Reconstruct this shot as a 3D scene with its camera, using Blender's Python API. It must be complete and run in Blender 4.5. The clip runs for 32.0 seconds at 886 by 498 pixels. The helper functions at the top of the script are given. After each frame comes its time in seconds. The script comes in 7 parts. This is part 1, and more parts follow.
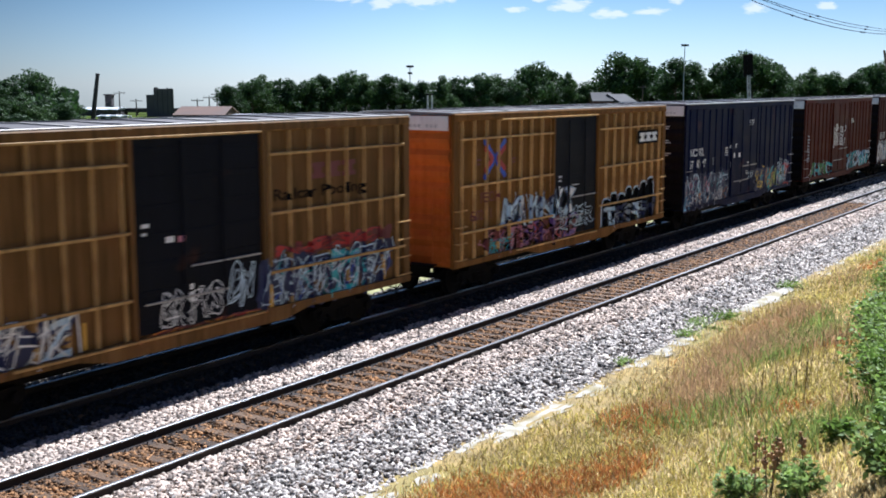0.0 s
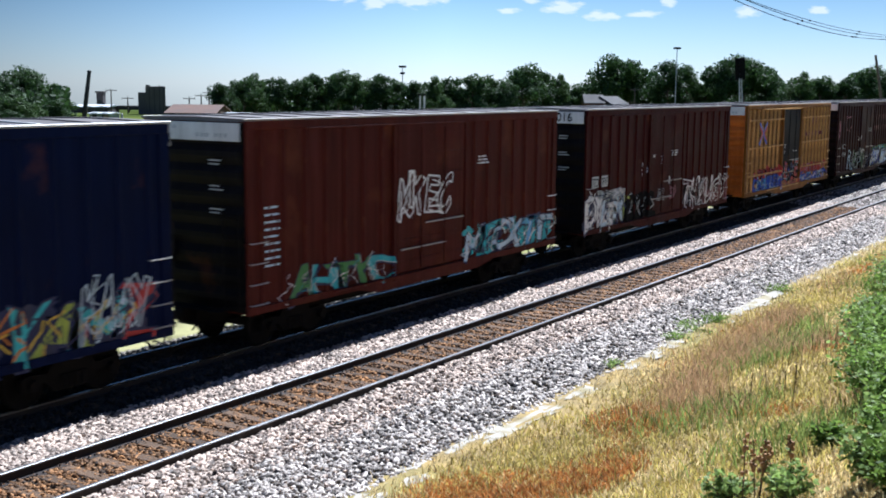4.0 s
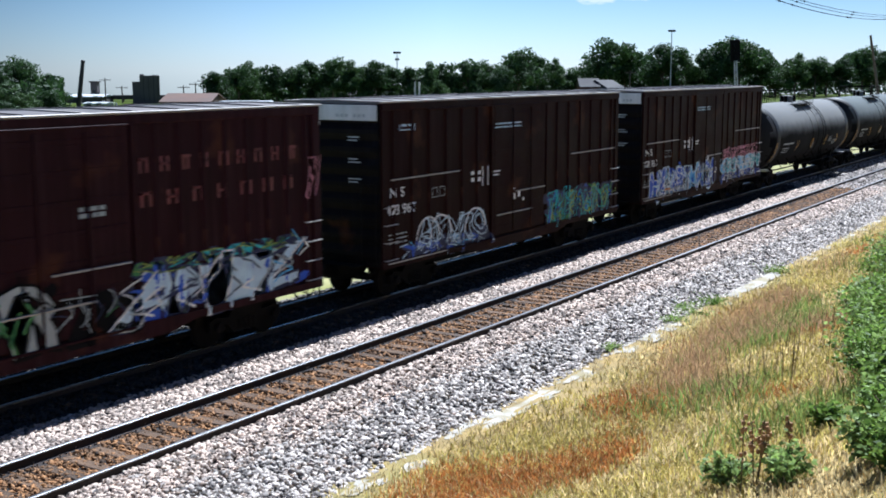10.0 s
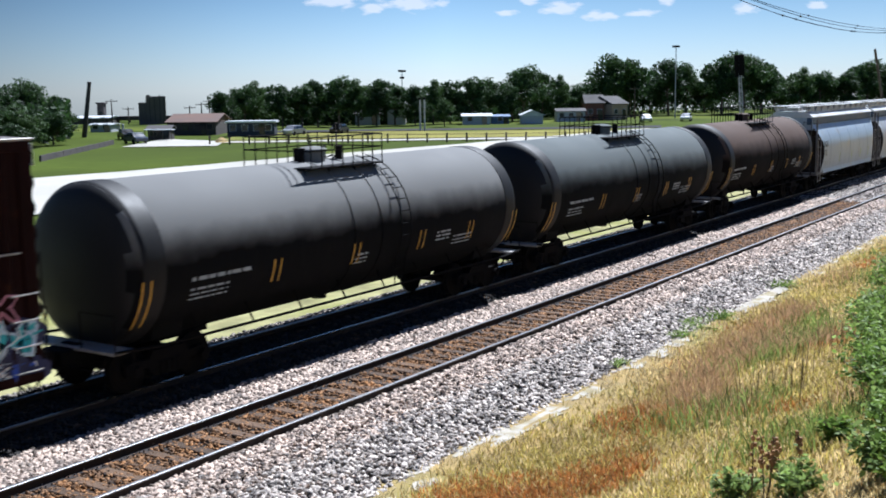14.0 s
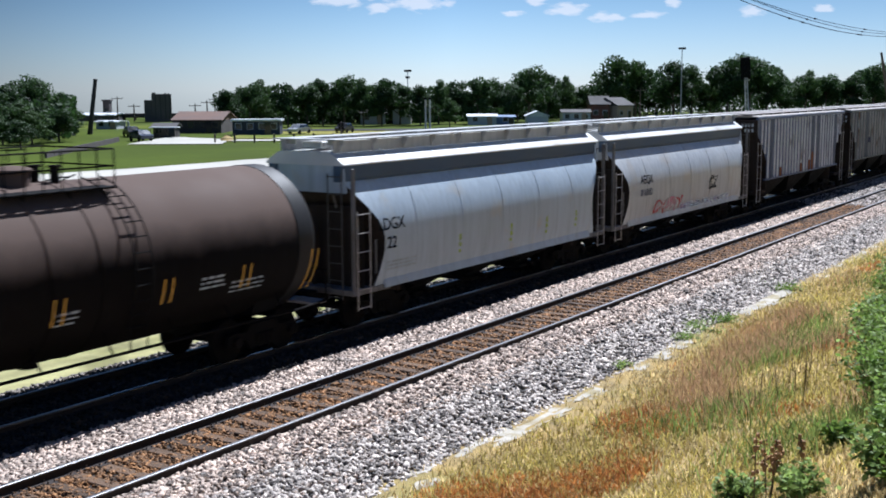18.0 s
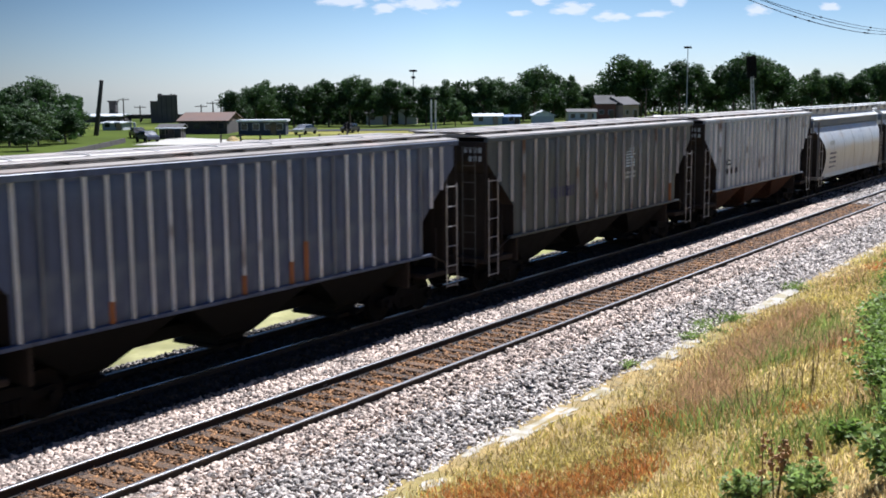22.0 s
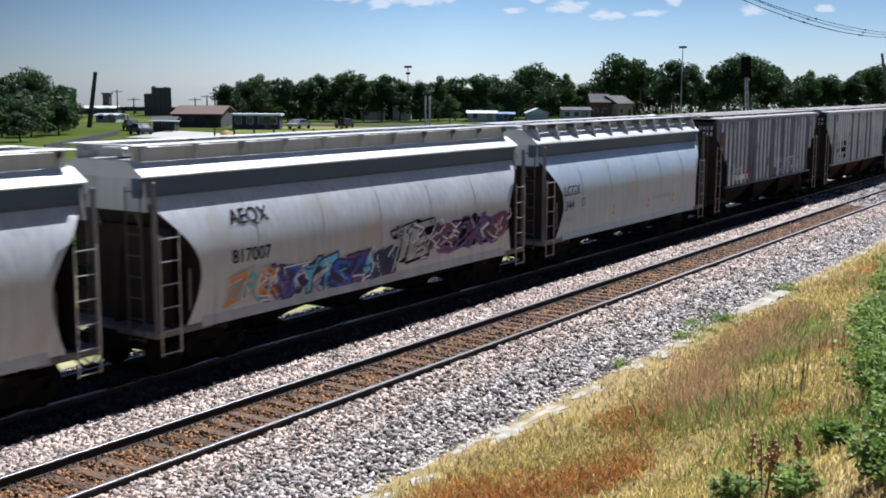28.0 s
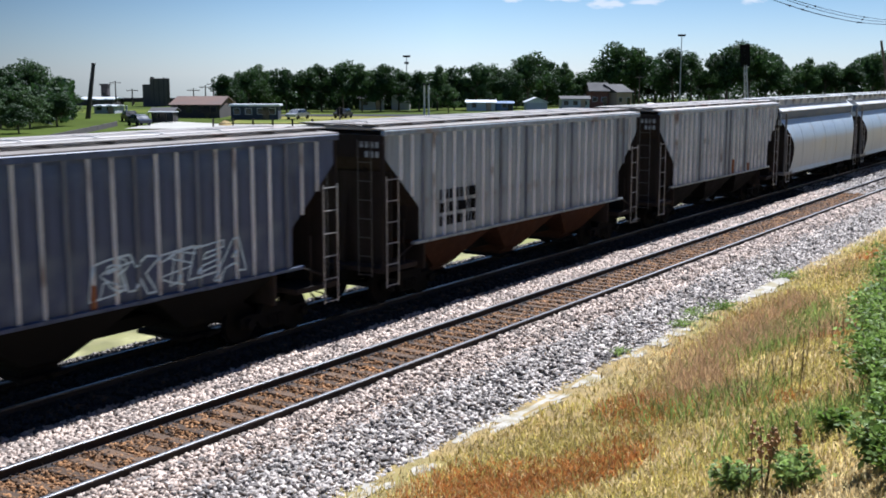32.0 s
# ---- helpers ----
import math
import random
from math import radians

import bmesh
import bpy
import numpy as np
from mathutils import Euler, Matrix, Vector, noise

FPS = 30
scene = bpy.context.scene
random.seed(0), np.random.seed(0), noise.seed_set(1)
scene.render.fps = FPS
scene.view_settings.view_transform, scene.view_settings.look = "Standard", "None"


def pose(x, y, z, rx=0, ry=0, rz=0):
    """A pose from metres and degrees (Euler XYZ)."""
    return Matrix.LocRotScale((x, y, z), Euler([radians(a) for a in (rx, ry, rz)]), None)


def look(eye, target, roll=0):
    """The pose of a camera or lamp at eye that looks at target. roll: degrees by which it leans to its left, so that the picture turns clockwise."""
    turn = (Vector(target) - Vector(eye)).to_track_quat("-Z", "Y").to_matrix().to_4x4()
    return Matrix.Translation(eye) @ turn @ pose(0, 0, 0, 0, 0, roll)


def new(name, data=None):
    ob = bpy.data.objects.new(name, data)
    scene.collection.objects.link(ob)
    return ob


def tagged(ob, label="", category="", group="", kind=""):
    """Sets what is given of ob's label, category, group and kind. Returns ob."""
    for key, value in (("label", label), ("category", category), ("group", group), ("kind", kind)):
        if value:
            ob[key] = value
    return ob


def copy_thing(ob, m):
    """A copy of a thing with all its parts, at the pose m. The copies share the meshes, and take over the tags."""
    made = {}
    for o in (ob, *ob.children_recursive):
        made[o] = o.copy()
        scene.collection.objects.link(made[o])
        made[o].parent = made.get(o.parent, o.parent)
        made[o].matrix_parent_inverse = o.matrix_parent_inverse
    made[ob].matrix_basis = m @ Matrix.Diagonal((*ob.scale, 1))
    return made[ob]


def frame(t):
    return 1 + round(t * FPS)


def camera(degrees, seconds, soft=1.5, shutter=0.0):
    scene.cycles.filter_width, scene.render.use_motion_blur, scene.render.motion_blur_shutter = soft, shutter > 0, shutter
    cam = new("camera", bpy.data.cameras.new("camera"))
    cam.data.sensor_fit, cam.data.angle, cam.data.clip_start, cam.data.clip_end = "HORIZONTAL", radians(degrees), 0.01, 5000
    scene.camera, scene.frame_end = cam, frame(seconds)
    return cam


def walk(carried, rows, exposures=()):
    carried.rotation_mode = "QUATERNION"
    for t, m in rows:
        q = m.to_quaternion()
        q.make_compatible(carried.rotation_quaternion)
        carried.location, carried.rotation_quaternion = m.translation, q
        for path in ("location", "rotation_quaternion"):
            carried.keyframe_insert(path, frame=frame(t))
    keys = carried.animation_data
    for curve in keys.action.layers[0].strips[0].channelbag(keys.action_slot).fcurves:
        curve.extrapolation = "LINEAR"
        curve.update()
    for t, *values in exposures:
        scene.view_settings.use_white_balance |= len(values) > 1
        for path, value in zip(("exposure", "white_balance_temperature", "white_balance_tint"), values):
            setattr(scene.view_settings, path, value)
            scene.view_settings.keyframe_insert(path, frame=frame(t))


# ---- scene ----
# X runs along the tracks, Y away from the camera, z = 0 at the top of the rails.
cam = camera(43.0, 32.0, soft=1.8, shutter=0.3)
EYE = 5.905
ROWS = [  # seconds, yaw, pitch, roll
    (0.0, -56.532, -8.318, 0.000),
    (0.5, -56.618, -8.251, -0.028),
    (1.0, -56.844, -8.516, 0.211),
    (1.5, -57.208, -8.122, 0.379),
    (2.0, -57.389, -7.930, 0.321),
    (2.5, -56.905, -8.241, 0.206),
    (3.0, -56.725, -8.432, 0.395),
    (3.5, -56.939, -8.398, 0.549),
    (5.5, -56.965, -7.988, 0.504),
    (6.0, -57.082, -8.244, 0.498),
    (6.5, -57.088, -8.472, 0.428),
    (7.0, -56.842, -8.630, 0.441),
    (7.5, -57.143, -8.328, 0.409),
    (8.0, -57.192, -8.235, 0.241),
    (8.5, -58.073, -8.240, 0.200),
    (9.0, -57.495, -8.752, 0.064),
    (9.5, -57.350, -8.924, -0.041),
    (10.0, -57.154, -9.008, -0.128),
    (10.5, -57.108, -9.228, 0.065),
    (11.0, -56.956, -8.519, 0.133),
    (11.5, -57.083, -8.452, -0.018),
    (12.0, -57.392, -8.100, -0.108),
    (12.5, -57.374, -8.666, -0.070),
    (13.0, -57.128, -8.465, -0.394),
    (13.5, -57.749, -8.318, -0.372),
    (14.0, -56.824, -8.117, -0.724),
    (14.5, -55.761, -7.604, -0.870),
    (16.5, -56.418, -8.272, -0.560),
    (17.0, -56.525, -8.035, -0.600),
    (17.5, -56.841, -7.874, -0.586),
    (18.0, -56.613, -8.114, -0.236),
    (18.5, -56.447, -8.214, -0.158),
    (19.0, -56.525, -8.374, -0.064),
    (19.5, -56.722, -8.329, 0.046),
    (20.0, -56.445, -8.092, -0.086),
    (20.5, -56.364, -7.823, -0.191),
    (21.0, -56.326, -7.955, -0.522),
    (21.5, -56.672, -8.147, -0.447),
    (22.0, -56.301, -8.115, -0.444),
    (22.5, -56.247, -7.973, -0.521),
    (23.0, -56.473, -8.123, -0.392),
    (23.5, -56.628, -8.117, -0.163),
    (24.0, -56.543, -7.986, -0.026),
    (24.5, -56.591, -8.141, 0.109),
    (25.0, -56.685, -7.975, 0.170),
    (25.5, -56.320, -8.395, 0.082),
    (27.5, -56.704, -8.426, 0.184),
    (28.0, -56.683, -8.293, 0.332),
    (28.5, -57.079, -7.960, 0.523),
    (29.0, -57.417, -8.604, 0.131),
    (29.5, -57.400, -8.668, 0.163),
    (30.0, -57.118, -8.885, 0.052),
    (30.5, -56.974, -8.953, 0.028),
    (31.0, -56.698, -9.069, 0.140),
    (31.5, -56.740, -8.664, 0.152),
    (32.0, -56.707, -8.820, 0.053),
]
walk(cam, [(t, pose(0, 0, EYE, 90 + pitch, 0, yaw) @ pose(0, 0, 0, 0, 0, roll)) for t, yaw, pitch, roll in ROWS],
     exposures=[(0, 1.05, 5340, 11), (10, 1.03, 5190, 9), (14, 0.89, 5390, 11), (19, 0.8, 5390, 12), (22, 0.96, 5590, 13), (25, 0.92, 5490, 12), (29, 0.73, 5540, 13), (32, 0.86, 5440, 12)])

NEAR_Y, FAR_Y = 13.79, 17.965      # centre lines of the two tracks
SUN_E, SUN_A = 52.0, 6.0          # the sun's height, and its angle from +X towards +Y


def set_light():
    world = bpy.data.worlds.new("sky")
    scene.world = world
    world.use_nodes = True
    nt = world.node_tree
    nt.nodes.clear()
    sky = nt.nodes.new("ShaderNodeTexSky")
    sky.sky_type = "NISHITA"
    sky.sun_disc = False
    sky.sun_elevation = radians(SUN_E)
    sky.sun_rotation = radians(90 - SUN_A)
    sky.air_density, sky.dust_density, sky.ozone_density = 1.0, 0.2, 2.0
    bg = nt.nodes.new("ShaderNodeBackground")
    bg.inputs["Strength"].default_value = 0.05
    # paler towards the horizon, deeper blue above, with thin torn clouds
    tc = nt.nodes.new("ShaderNodeTexCoord")
    sep = nt.nodes.new("ShaderNodeSeparateXYZ")
    nt.links.new(tc.outputs["Generated"], sep.inputs["Vector"])
    ramp = nt.nodes.new("ShaderNodeValToRGB")
    ramp.color_ramp.elements[0].position, ramp.color_ramp.elements[0].color = 0.0, (1.04, 1.18, 1.50, 1)
    ramp.color_ramp.elements[1].position, ramp.color_ramp.elements[1].color = 0.10, (0.54, 0.66, 0.80, 1)
    zenith = ramp.color_ramp.elements.new(0.30)
    zenith.color = (0.36, 0.46, 0.61, 1)
    nt.links.new(sep.outputs["Z"], ramp.inputs["Fac"])
    tint = nt.nodes.new("ShaderNodeMix")
    tint.data_type, tint.blend_type = "RGBA", "MULTIPLY"
    tint.inputs[0].default_value = 1.0
    nt.links.new(sky.outputs["Color"], tint.inputs[6])
    nt.links.new(ramp.outputs["Color"], tint.inputs[7])
    # tone by angle from the sun; dips at the sides imitate lens falloff
    way = nt.nodes.new("ShaderNodeVectorMath")
    way.operation = "DOT_PRODUCT"
    way.inputs[1].default_value = (math.cos(radians(SUN_A)) * .5, math.sin(radians(SUN_A)) * .5, 0)
    nt.links.new(tc.outputs["Generated"], way.inputs[0])
    half_way = nt.nodes.new("ShaderNodeMath")
    half_way.inputs[1].default_value = 0.5
    nt.links.new(way.outputs["Value"], half_way.inputs[0])
    sunward = nt.nodes.new("ShaderNodeValToRGB")
    sunward.color_ramp.elements[0].position, sunward.color_ramp.elements[0].color = 0.0, (1.1, 1.1, 1.1, 1)
    sunward.color_ramp.elements[1].position, sunward.color_ramp.elements[1].color = 1.0, (0.82, 0.82, 0.82, 1)
    for at, v in ((.5, .9), (.72, .6), (.82, .5), (.90, .86), (.945, 1.0)):
        sunward.color_ramp.elements.new(at).color = (v, v, v, 1)
    nt.links.new(half_way.outputs["Value"], sunward.inputs["Fac"])
    drift = nt.nodes.new("ShaderNodeMix")
    drift.data_type, drift.blend_type = "RGBA", "MULTIPLY"
    drift.inputs[0].default_value = 1.0
    nt.links.new(tint.outputs[2], drift.inputs[6])
    nt.links.new(sunward.outputs["Color"], drift.inputs[7])
    # a few torn fair-weather clouds: place across, height, half width, half height in the sky ahead
    def calc(op, *ins):
        m = nt.nodes.new("ShaderNodeMath")
        m.operation = op
        for sock, v in zip(m.inputs, ins):
            if hasattr(v, "is_linked"):
                nt.links.new(v, sock)
            else:
                sock.default_value = v
        return m.outputs["Value"]

    def dot(v):
        d = nt.nodes.new("ShaderNodeVectorMath")
        d.operation = "DOT_PRODUCT"
        d.inputs[1].default_value = v
        nt.links.new(tc.outputs["Generated"], d.inputs[0])
        return d.outputs["Value"]

    fore = calc("MAXIMUM", dot((0.834, 0.5515, 0)), 0.05)
    uv = nt.nodes.new("ShaderNodeCombineXYZ")
    nt.links.new(calc("DIVIDE", dot((0.5515, -0.834, 0)), fore), uv.inputs[0])
    nt.links.new(calc("DIVIDE", sep.outputs["Z"], fore), uv.inputs[1])
    near = 9.0
    for cu, cv, cw, ch in ((-.085, .077, .028, .0065), (-.022, .075, .034, .0075), (-.055, .070, .012, .005), (.085, .076, .010, .005), (.112, .068, .017, .0065), (.146, .061, .015, .0045),
                           (.181, .063, .016, .0035), (.063, .064, .009, .0035), (.274, .066, .012, .0055), (.201, .074, .008, .0045), (.334, .068, .010, .0035), (.30, .095, .05, .008), (-.2, .11, .06, .009)):
        sh = nt.nodes.new("ShaderNodeVectorMath")
        sh.operation = "SUBTRACT"
        sh.inputs[1].default_value = (cu, cv, 0)
        nt.links.new(uv.outputs[0], sh.inputs[0])
        sc = nt.nodes.new("ShaderNodeVectorMath")
        sc.operation = "MULTIPLY"
        sc.inputs[1].default_value = (1 / cw, 1 / ch, 0)
        nt.links.new(sh.outputs[0], sc.inputs[0])
        ln = nt.nodes.new("ShaderNodeVectorMath")
        ln.operation = "LENGTH"
        nt.links.new(sc.outputs[0], ln.inputs[0])
        near = calc("MINIMUM", ln.outputs["Value"], near)
    st = nt.nodes.new("ShaderNodeVectorMath")
    st.operation = "MULTIPLY"
    st.inputs[1].default_value = (70, 190, 0)
    nt.links.new(uv.outputs[0], st.inputs[0])
    puff = nt.nodes.new("ShaderNodeTexNoise")
    puff.inputs["Scale"].default_value, puff.inputs["Detail"].default_value = 1.0, 6
    nt.links.new(st.outputs[0], puff.inputs["Vector"])
    both = nt.nodes.new("ShaderNodeMapRange")
    both.inputs["From Min"].default_value, both.inputs["From Max"].default_value = 0.15, 0.75
    both.inputs["To Max"].default_value = 0.66
    nt.links.new(calc("ADD", calc("SUBTRACT", 1.0, near), calc("MULTIPLY", calc("SUBTRACT", puff.outputs["Fac"], 0.42), 2.6)), both.inputs["Value"])
    cloud = nt.nodes.new("ShaderNodeMix")
    cloud.data_type = "RGBA"
    cloud.inputs[7].default_value = (10.5, 10.0, 9.5, 1)
    nt.links.new(both.outputs["Result"], cloud.inputs[0])
    nt.links.new(drift.outputs[2], cloud.inputs[6])
    out = nt.nodes.new("ShaderNodeOutputWorld")
    nt.links.new(cloud.outputs[2], bg.inputs["Color"])
    nt.links.new(bg.outputs["Background"], out.inputs["Surface"])
    sun = new("sun", bpy.data.lights.new("sun", "SUN"))
    sun.data.energy, sun.data.angle, sun.data.color = 5.0, radians(0.55), (1.0, 0.95, 0.87)
    e, a = radians(SUN_E), radians(SUN_A)
    d = Vector((math.cos(e) * math.cos(a), math.cos(e) * math.sin(a), math.sin(e)))
    sun.matrix_basis = look(d * 50, (0, 0, 0))


set_light()

# ---------------------------------------------------------------- materials
MATS = {}


def surface(name, color, rough=0.6, metal=0.0, var=0.25, scale=3.0, grain=40.0, bump=0.2, streak=0.0,
            stain=None, stain_amount=0.0, stain_scale=0.8, island=0.0, spread=0.0, spec=0.5, warp=(1, 1, 1)):
    """Base colour with variation at two scales, stains or rust, vertical streaks, roughness change and fine relief."""
    if name in MATS:
        return MATS[name]
    m = bpy.data.materials.new(name)
    m.use_nodes = True
    nt = m.node_tree
    N, Lk = nt.nodes, nt.links
    b = N["Principled BSDF"]
    tc = N.new("ShaderNodeTexCoord")
    mp = N.new("ShaderNodeMapping")
    mp.inputs["Scale"].default_value = warp
    Lk.new(tc.outputs["Object"], mp.inputs["Vector"])

    def noise_tex(sc, detail=4, vec=mp.outputs["Vector"]):
        n = N.new("ShaderNodeTexNoise")
        n.inputs["Scale"].default_value = sc
        n.inputs["Detail"].default_value = detail
        Lk.new(vec, n.inputs["Vector"])
        return n.outputs["Fac"]

    def ramp(fac, lo, hi, a=0.0, c=1.0):
        r = N.new("ShaderNodeMapRange")
        r.inputs["From Min"].default_value, r.inputs["From Max"].default_value = lo, hi
        r.inputs["To Min"].default_value, r.inputs["To Max"].default_value = a, c
        Lk.new(fac, r.inputs["Value"])
        return r.outputs["Result"]

    def mix(fac, a, c, kind="MIX"):
        x = N.new("ShaderNodeMix")
        x.data_type, x.blend_type = "RGBA", kind
        for sock, v in ((x.inputs[0], fac), (x.inputs[6], a), (x.inputs[7], c)):
            if hasattr(v, "is_linked"):
                Lk.new(v, sock)
            else:
                sock.default_value = v
        return x.outputs[2]

    big = noise_tex(scale)
    small = noise_tex(grain, 3)
    dark = tuple(c * (1 - var) for c in color) + (1,)
    light = tuple(min(1, c * (1 + var)) for c in color) + (1,)
    col = mix(ramp(big, 0.3, 0.7), dark, light)
    col = mix(ramp(small, 0.3, 0.7, 0.0, 0.5), col, tuple(c * (1 - var * 0.7) for c in color) + (1,))
    if streak:
        sm = N.new("ShaderNodeMapping")
        sm.inputs["Scale"].default_value = (7.0, 7.0, 0.35)
        Lk.new(tc.outputs["Object"], sm.inputs["Vector"])
        st = noise_tex(1.0, 5, sm.outputs["Vector"])
        col = mix(ramp(st, 0.52, 0.75, 0, streak), col, tuple(min(1, c * 1.45 + 0.012) for c in color) + (1,))
        col = mix(ramp(st, 0.48, 0.28, 0, streak), col, tuple(c * 0.35 for c in color) + (1,))
    if stain:
        sn = noise_tex(stain_scale, 6)
        col = mix(ramp(sn, 0.68 - 0.3 * stain_amount, 0.78 - 0.2 * stain_amount), col, (*stain, 1))
    if island or spread:
        src = N.new("ShaderNodeNewGeometry").outputs["Random Per Island"] if island else N.new("ShaderNodeObjectInfo").outputs["Random"]
        k = island or spread
        hs = N.new("ShaderNodeHueSaturation")
        Lk.new(ramp(src, 0, 1, 1 - k, 1 + k), hs.inputs["Value"])
        Lk.new(col, hs.inputs["Color"])
        col = hs.outputs["Color"]
    Lk.new(col, b.inputs["Base Color"])
    Lk.new(ramp(big, 0.25, 0.75, max(0.03, rough - 0.1), min(1, rough + 0.12)), b.inputs["Roughness"])
    b.inputs["Metallic"].default_value = metal
    b.inputs["Specular IOR Level"].default_value = spec
    if bump:
        bp = N.new("ShaderNodeBump")
        bp.inputs["Strength"].default_value = bump
        bp.inputs["Distance"].default_value = 0.01
        Lk.new(small, bp.inputs["Height"])
        Lk.new(bp.outputs["Normal"], b.inputs["Normal"])
    MATS[name] = m
    return m


def leafy(name, color, island=0.45, through_light=0.45, **more):
    """Leaves and blades let part of the light through."""
    m = surface(name, color, rough=0.6, var=0.2, scale=0.6, grain=8, bump=0, island=island, spec=0.25, **more)
    nt = m.node_tree
    b, out = nt.nodes["Principled BSDF"], nt.nodes["Material Output"]
    tr = nt.nodes.new("ShaderNodeBsdfTranslucent")
    mx = nt.nodes.new("ShaderNodeMixShader")
    mx.inputs[0].default_value = through_light
    nt.links.new(b.inputs["Base Color"].links[0].from_socket, tr.inputs["Color"])
    nt.links.new(b.outputs["BSDF"], mx.inputs[1])
    nt.links.new(tr.outputs["BSDF"], mx.inputs[2])
    nt.links.new(mx.outputs["Shader"], out.inputs["Surface"])
    return m


def spray(name, color):
    return surface("paint_" + name, color, rough=0.5, var=0.22, scale=2.0, grain=25, bump=0.1)


RUST = (0.16, 0.06, 0.025)
STEEL = surface("dark_running_gear_steel", (0.009, 0.008, 0.0078), 0.85, 0.0, 0.4, 3, 30, 0.4, stain=(0.016, 0.012, 0.009), stain_amount=0.3, spec=0.08)
BLACK = surface("black_underframe_paint", (0.007, 0.007, 0.0075), 0.75, 0, 0.35, 2, 30, 0.3, stain=(0.014, 0.011, 0.008), stain_amount=0.25, spec=0.08)
GALV = surface("galvanised_roof_sheet", (0.45, 0.45, 0.44), 0.45, 0.25, 0.2, 1.2, 18, 0.2, stain=(0.3, 0.2, 0.14), stain_amount=0.2)
BARE = surface("worn_grab_iron", (0.42, 0.40, 0.38), 0.5, 0.3, 0.3, 5, 40, 0.2)
WHITE = spray("white", (0.9, 0.91, 0.92))
SIGN = surface("white_marker_board", (0.58, 0.60, 0.60), 0.5, 0, 0.15, 1.5, 20, 0.1, streak=0.25)
INK = surface("paint_black", (0.006, 0.006, 0.007), rough=0.8, var=0.22, scale=2.0, grain=25, bump=0.1, spec=0.1)
YELLOW = surface("yellow_reflective_stripe", (0.75, 0.42, 0.05), 0.45, 0, 0.15, 4, 30, 0.1)
PAINT = {n: spray(n, c) for n, c in (
    ("pale_blue", (0.58, 0.74, 0.92)), ("sky", (0.16, 0.50, 0.85)), ("blue", (0.03, 0.10, 0.60)), ("navy", (0.013, 0.021, 0.085)),
    ("teal", (0.06, 0.48, 0.55)), ("green", (0.07, 0.25, 0.07)), ("lime", (0.35, 0.45, 0.07)), ("yellow", (0.70, 0.50, 0.06)),
    ("orange", (0.65, 0.22, 0.03)), ("red", (0.45, 0.03, 0.03)), ("pink", (0.55, 0.22, 0.30)), ("purple", (0.16, 0.07, 0.30)),
    ("grey", (0.38, 0.42, 0.44)), ("maroon", (0.16, 0.03, 0.035)))}
PAINT["white"], PAINT["black"] = WHITE, INK


# ---------------------------------------------------------------- mesh helpers
def quadbox(bm, x0, x1, y0, y1, z0, z1):
    v = [bm.verts.new((x, y, z)) for z in (z0, z1) for y in (y0, y1) for x in (x0, x1)]
    for f in ((0, 2, 3, 1), (4, 5, 7, 6), (0, 1, 5, 4), (2, 6, 7, 3), (0, 4, 6, 2), (1, 3, 7, 5)):
        bm.faces.new([v[i] for i in f])


def solid(bm, x0, x1, y0, y1, z0, z1, bevel=0.012):
    """A box with chamfered long edges."""
    c = min(bevel, (x1 - x0) * 0.3, (y1 - y0) * 0.3, (z1 - z0) * 0.3)
    rings = []
    for z, k in ((z0, c), (z0 + c, 0), (z1 - c, 0), (z1, c)):
        a0, a1, b0, b1 = x0 + k, x1 - k, y0 + k, y1 - k
        e = c if not k else 0.0
        pts = [(a0 + e, b0), (a1 - e, b0), (a1, b0 + e), (a1, b1 - e), (a1 - e, b1), (a0 + e, b1), (a0, b1 - e), (a0, b0 + e)] if e else \
              [(a0, b0), (a1, b0), (a1, b0), (a1, b1), (a1, b1), (a0, b1), (a0, b1), (a0, b0)]
        rings.append([bm.verts.new((x, y, z)) for x, y in pts])
    for r, s in zip(rings, rings[1:]):
        for i in range(8):
            j = (i + 1) % 8
            bm.faces.new((r[i], r[j], s[j], s[i]))
    bm.faces.new(list(reversed(rings[0])))
    bm.faces.new(rings[-1])
    bmesh.ops.remove_doubles(bm, verts=rings[0] + rings[-1], dist=1e-5)


def rod(bm, a, b, r, seg=6, cap=True):
    a, b = Vector(a), Vector(b)
    d = (b - a).normalized()
    u = d.orthogonal().normalized()
    w = d.cross(u)
    ra, rb = ([bm.verts.new(p + r * (math.cos(t) * u + math.sin(t) * w)) for t in [2 * math.pi * i / seg for i in range(seg)]] for p in (a, b))
    for i in range(seg):
        j = (i + 1) % seg
        bm.faces.new((ra[i], ra[j], rb[j], rb[i]))
    if cap:
        bm.faces.new(list(reversed(ra)))
        bm.faces.new(rb)


def pipe(bm, pts, r, seg=6):
    """A bent tube in one piece."""
    pts = [Vector(p) for p in pts]
    rings = []
    u = None
    for i, p in enumerate(pts):
        d = (pts[min(i + 1, len(pts) - 1)] - pts[max(i - 1, 0)]).normalized()
        u = d.orthogonal().normalized() if u is None else (u - d * u.dot(d)).normalized()
        w = d.cross(u)
        rings.append([bm.verts.new(p + r * (math.cos(t) * u + math.sin(t) * w)) for t in [2 * math.pi * k / seg for k in range(seg)]])
    for a, b in zip(rings, rings[1:]):
        for i in range(seg):
            j = (i + 1) % seg
            bm.faces.new((a[i], a[j], b[j], b[i]))
    bm.faces.new(list(reversed(rings[0])))
    bm.faces.new(rings[-1])


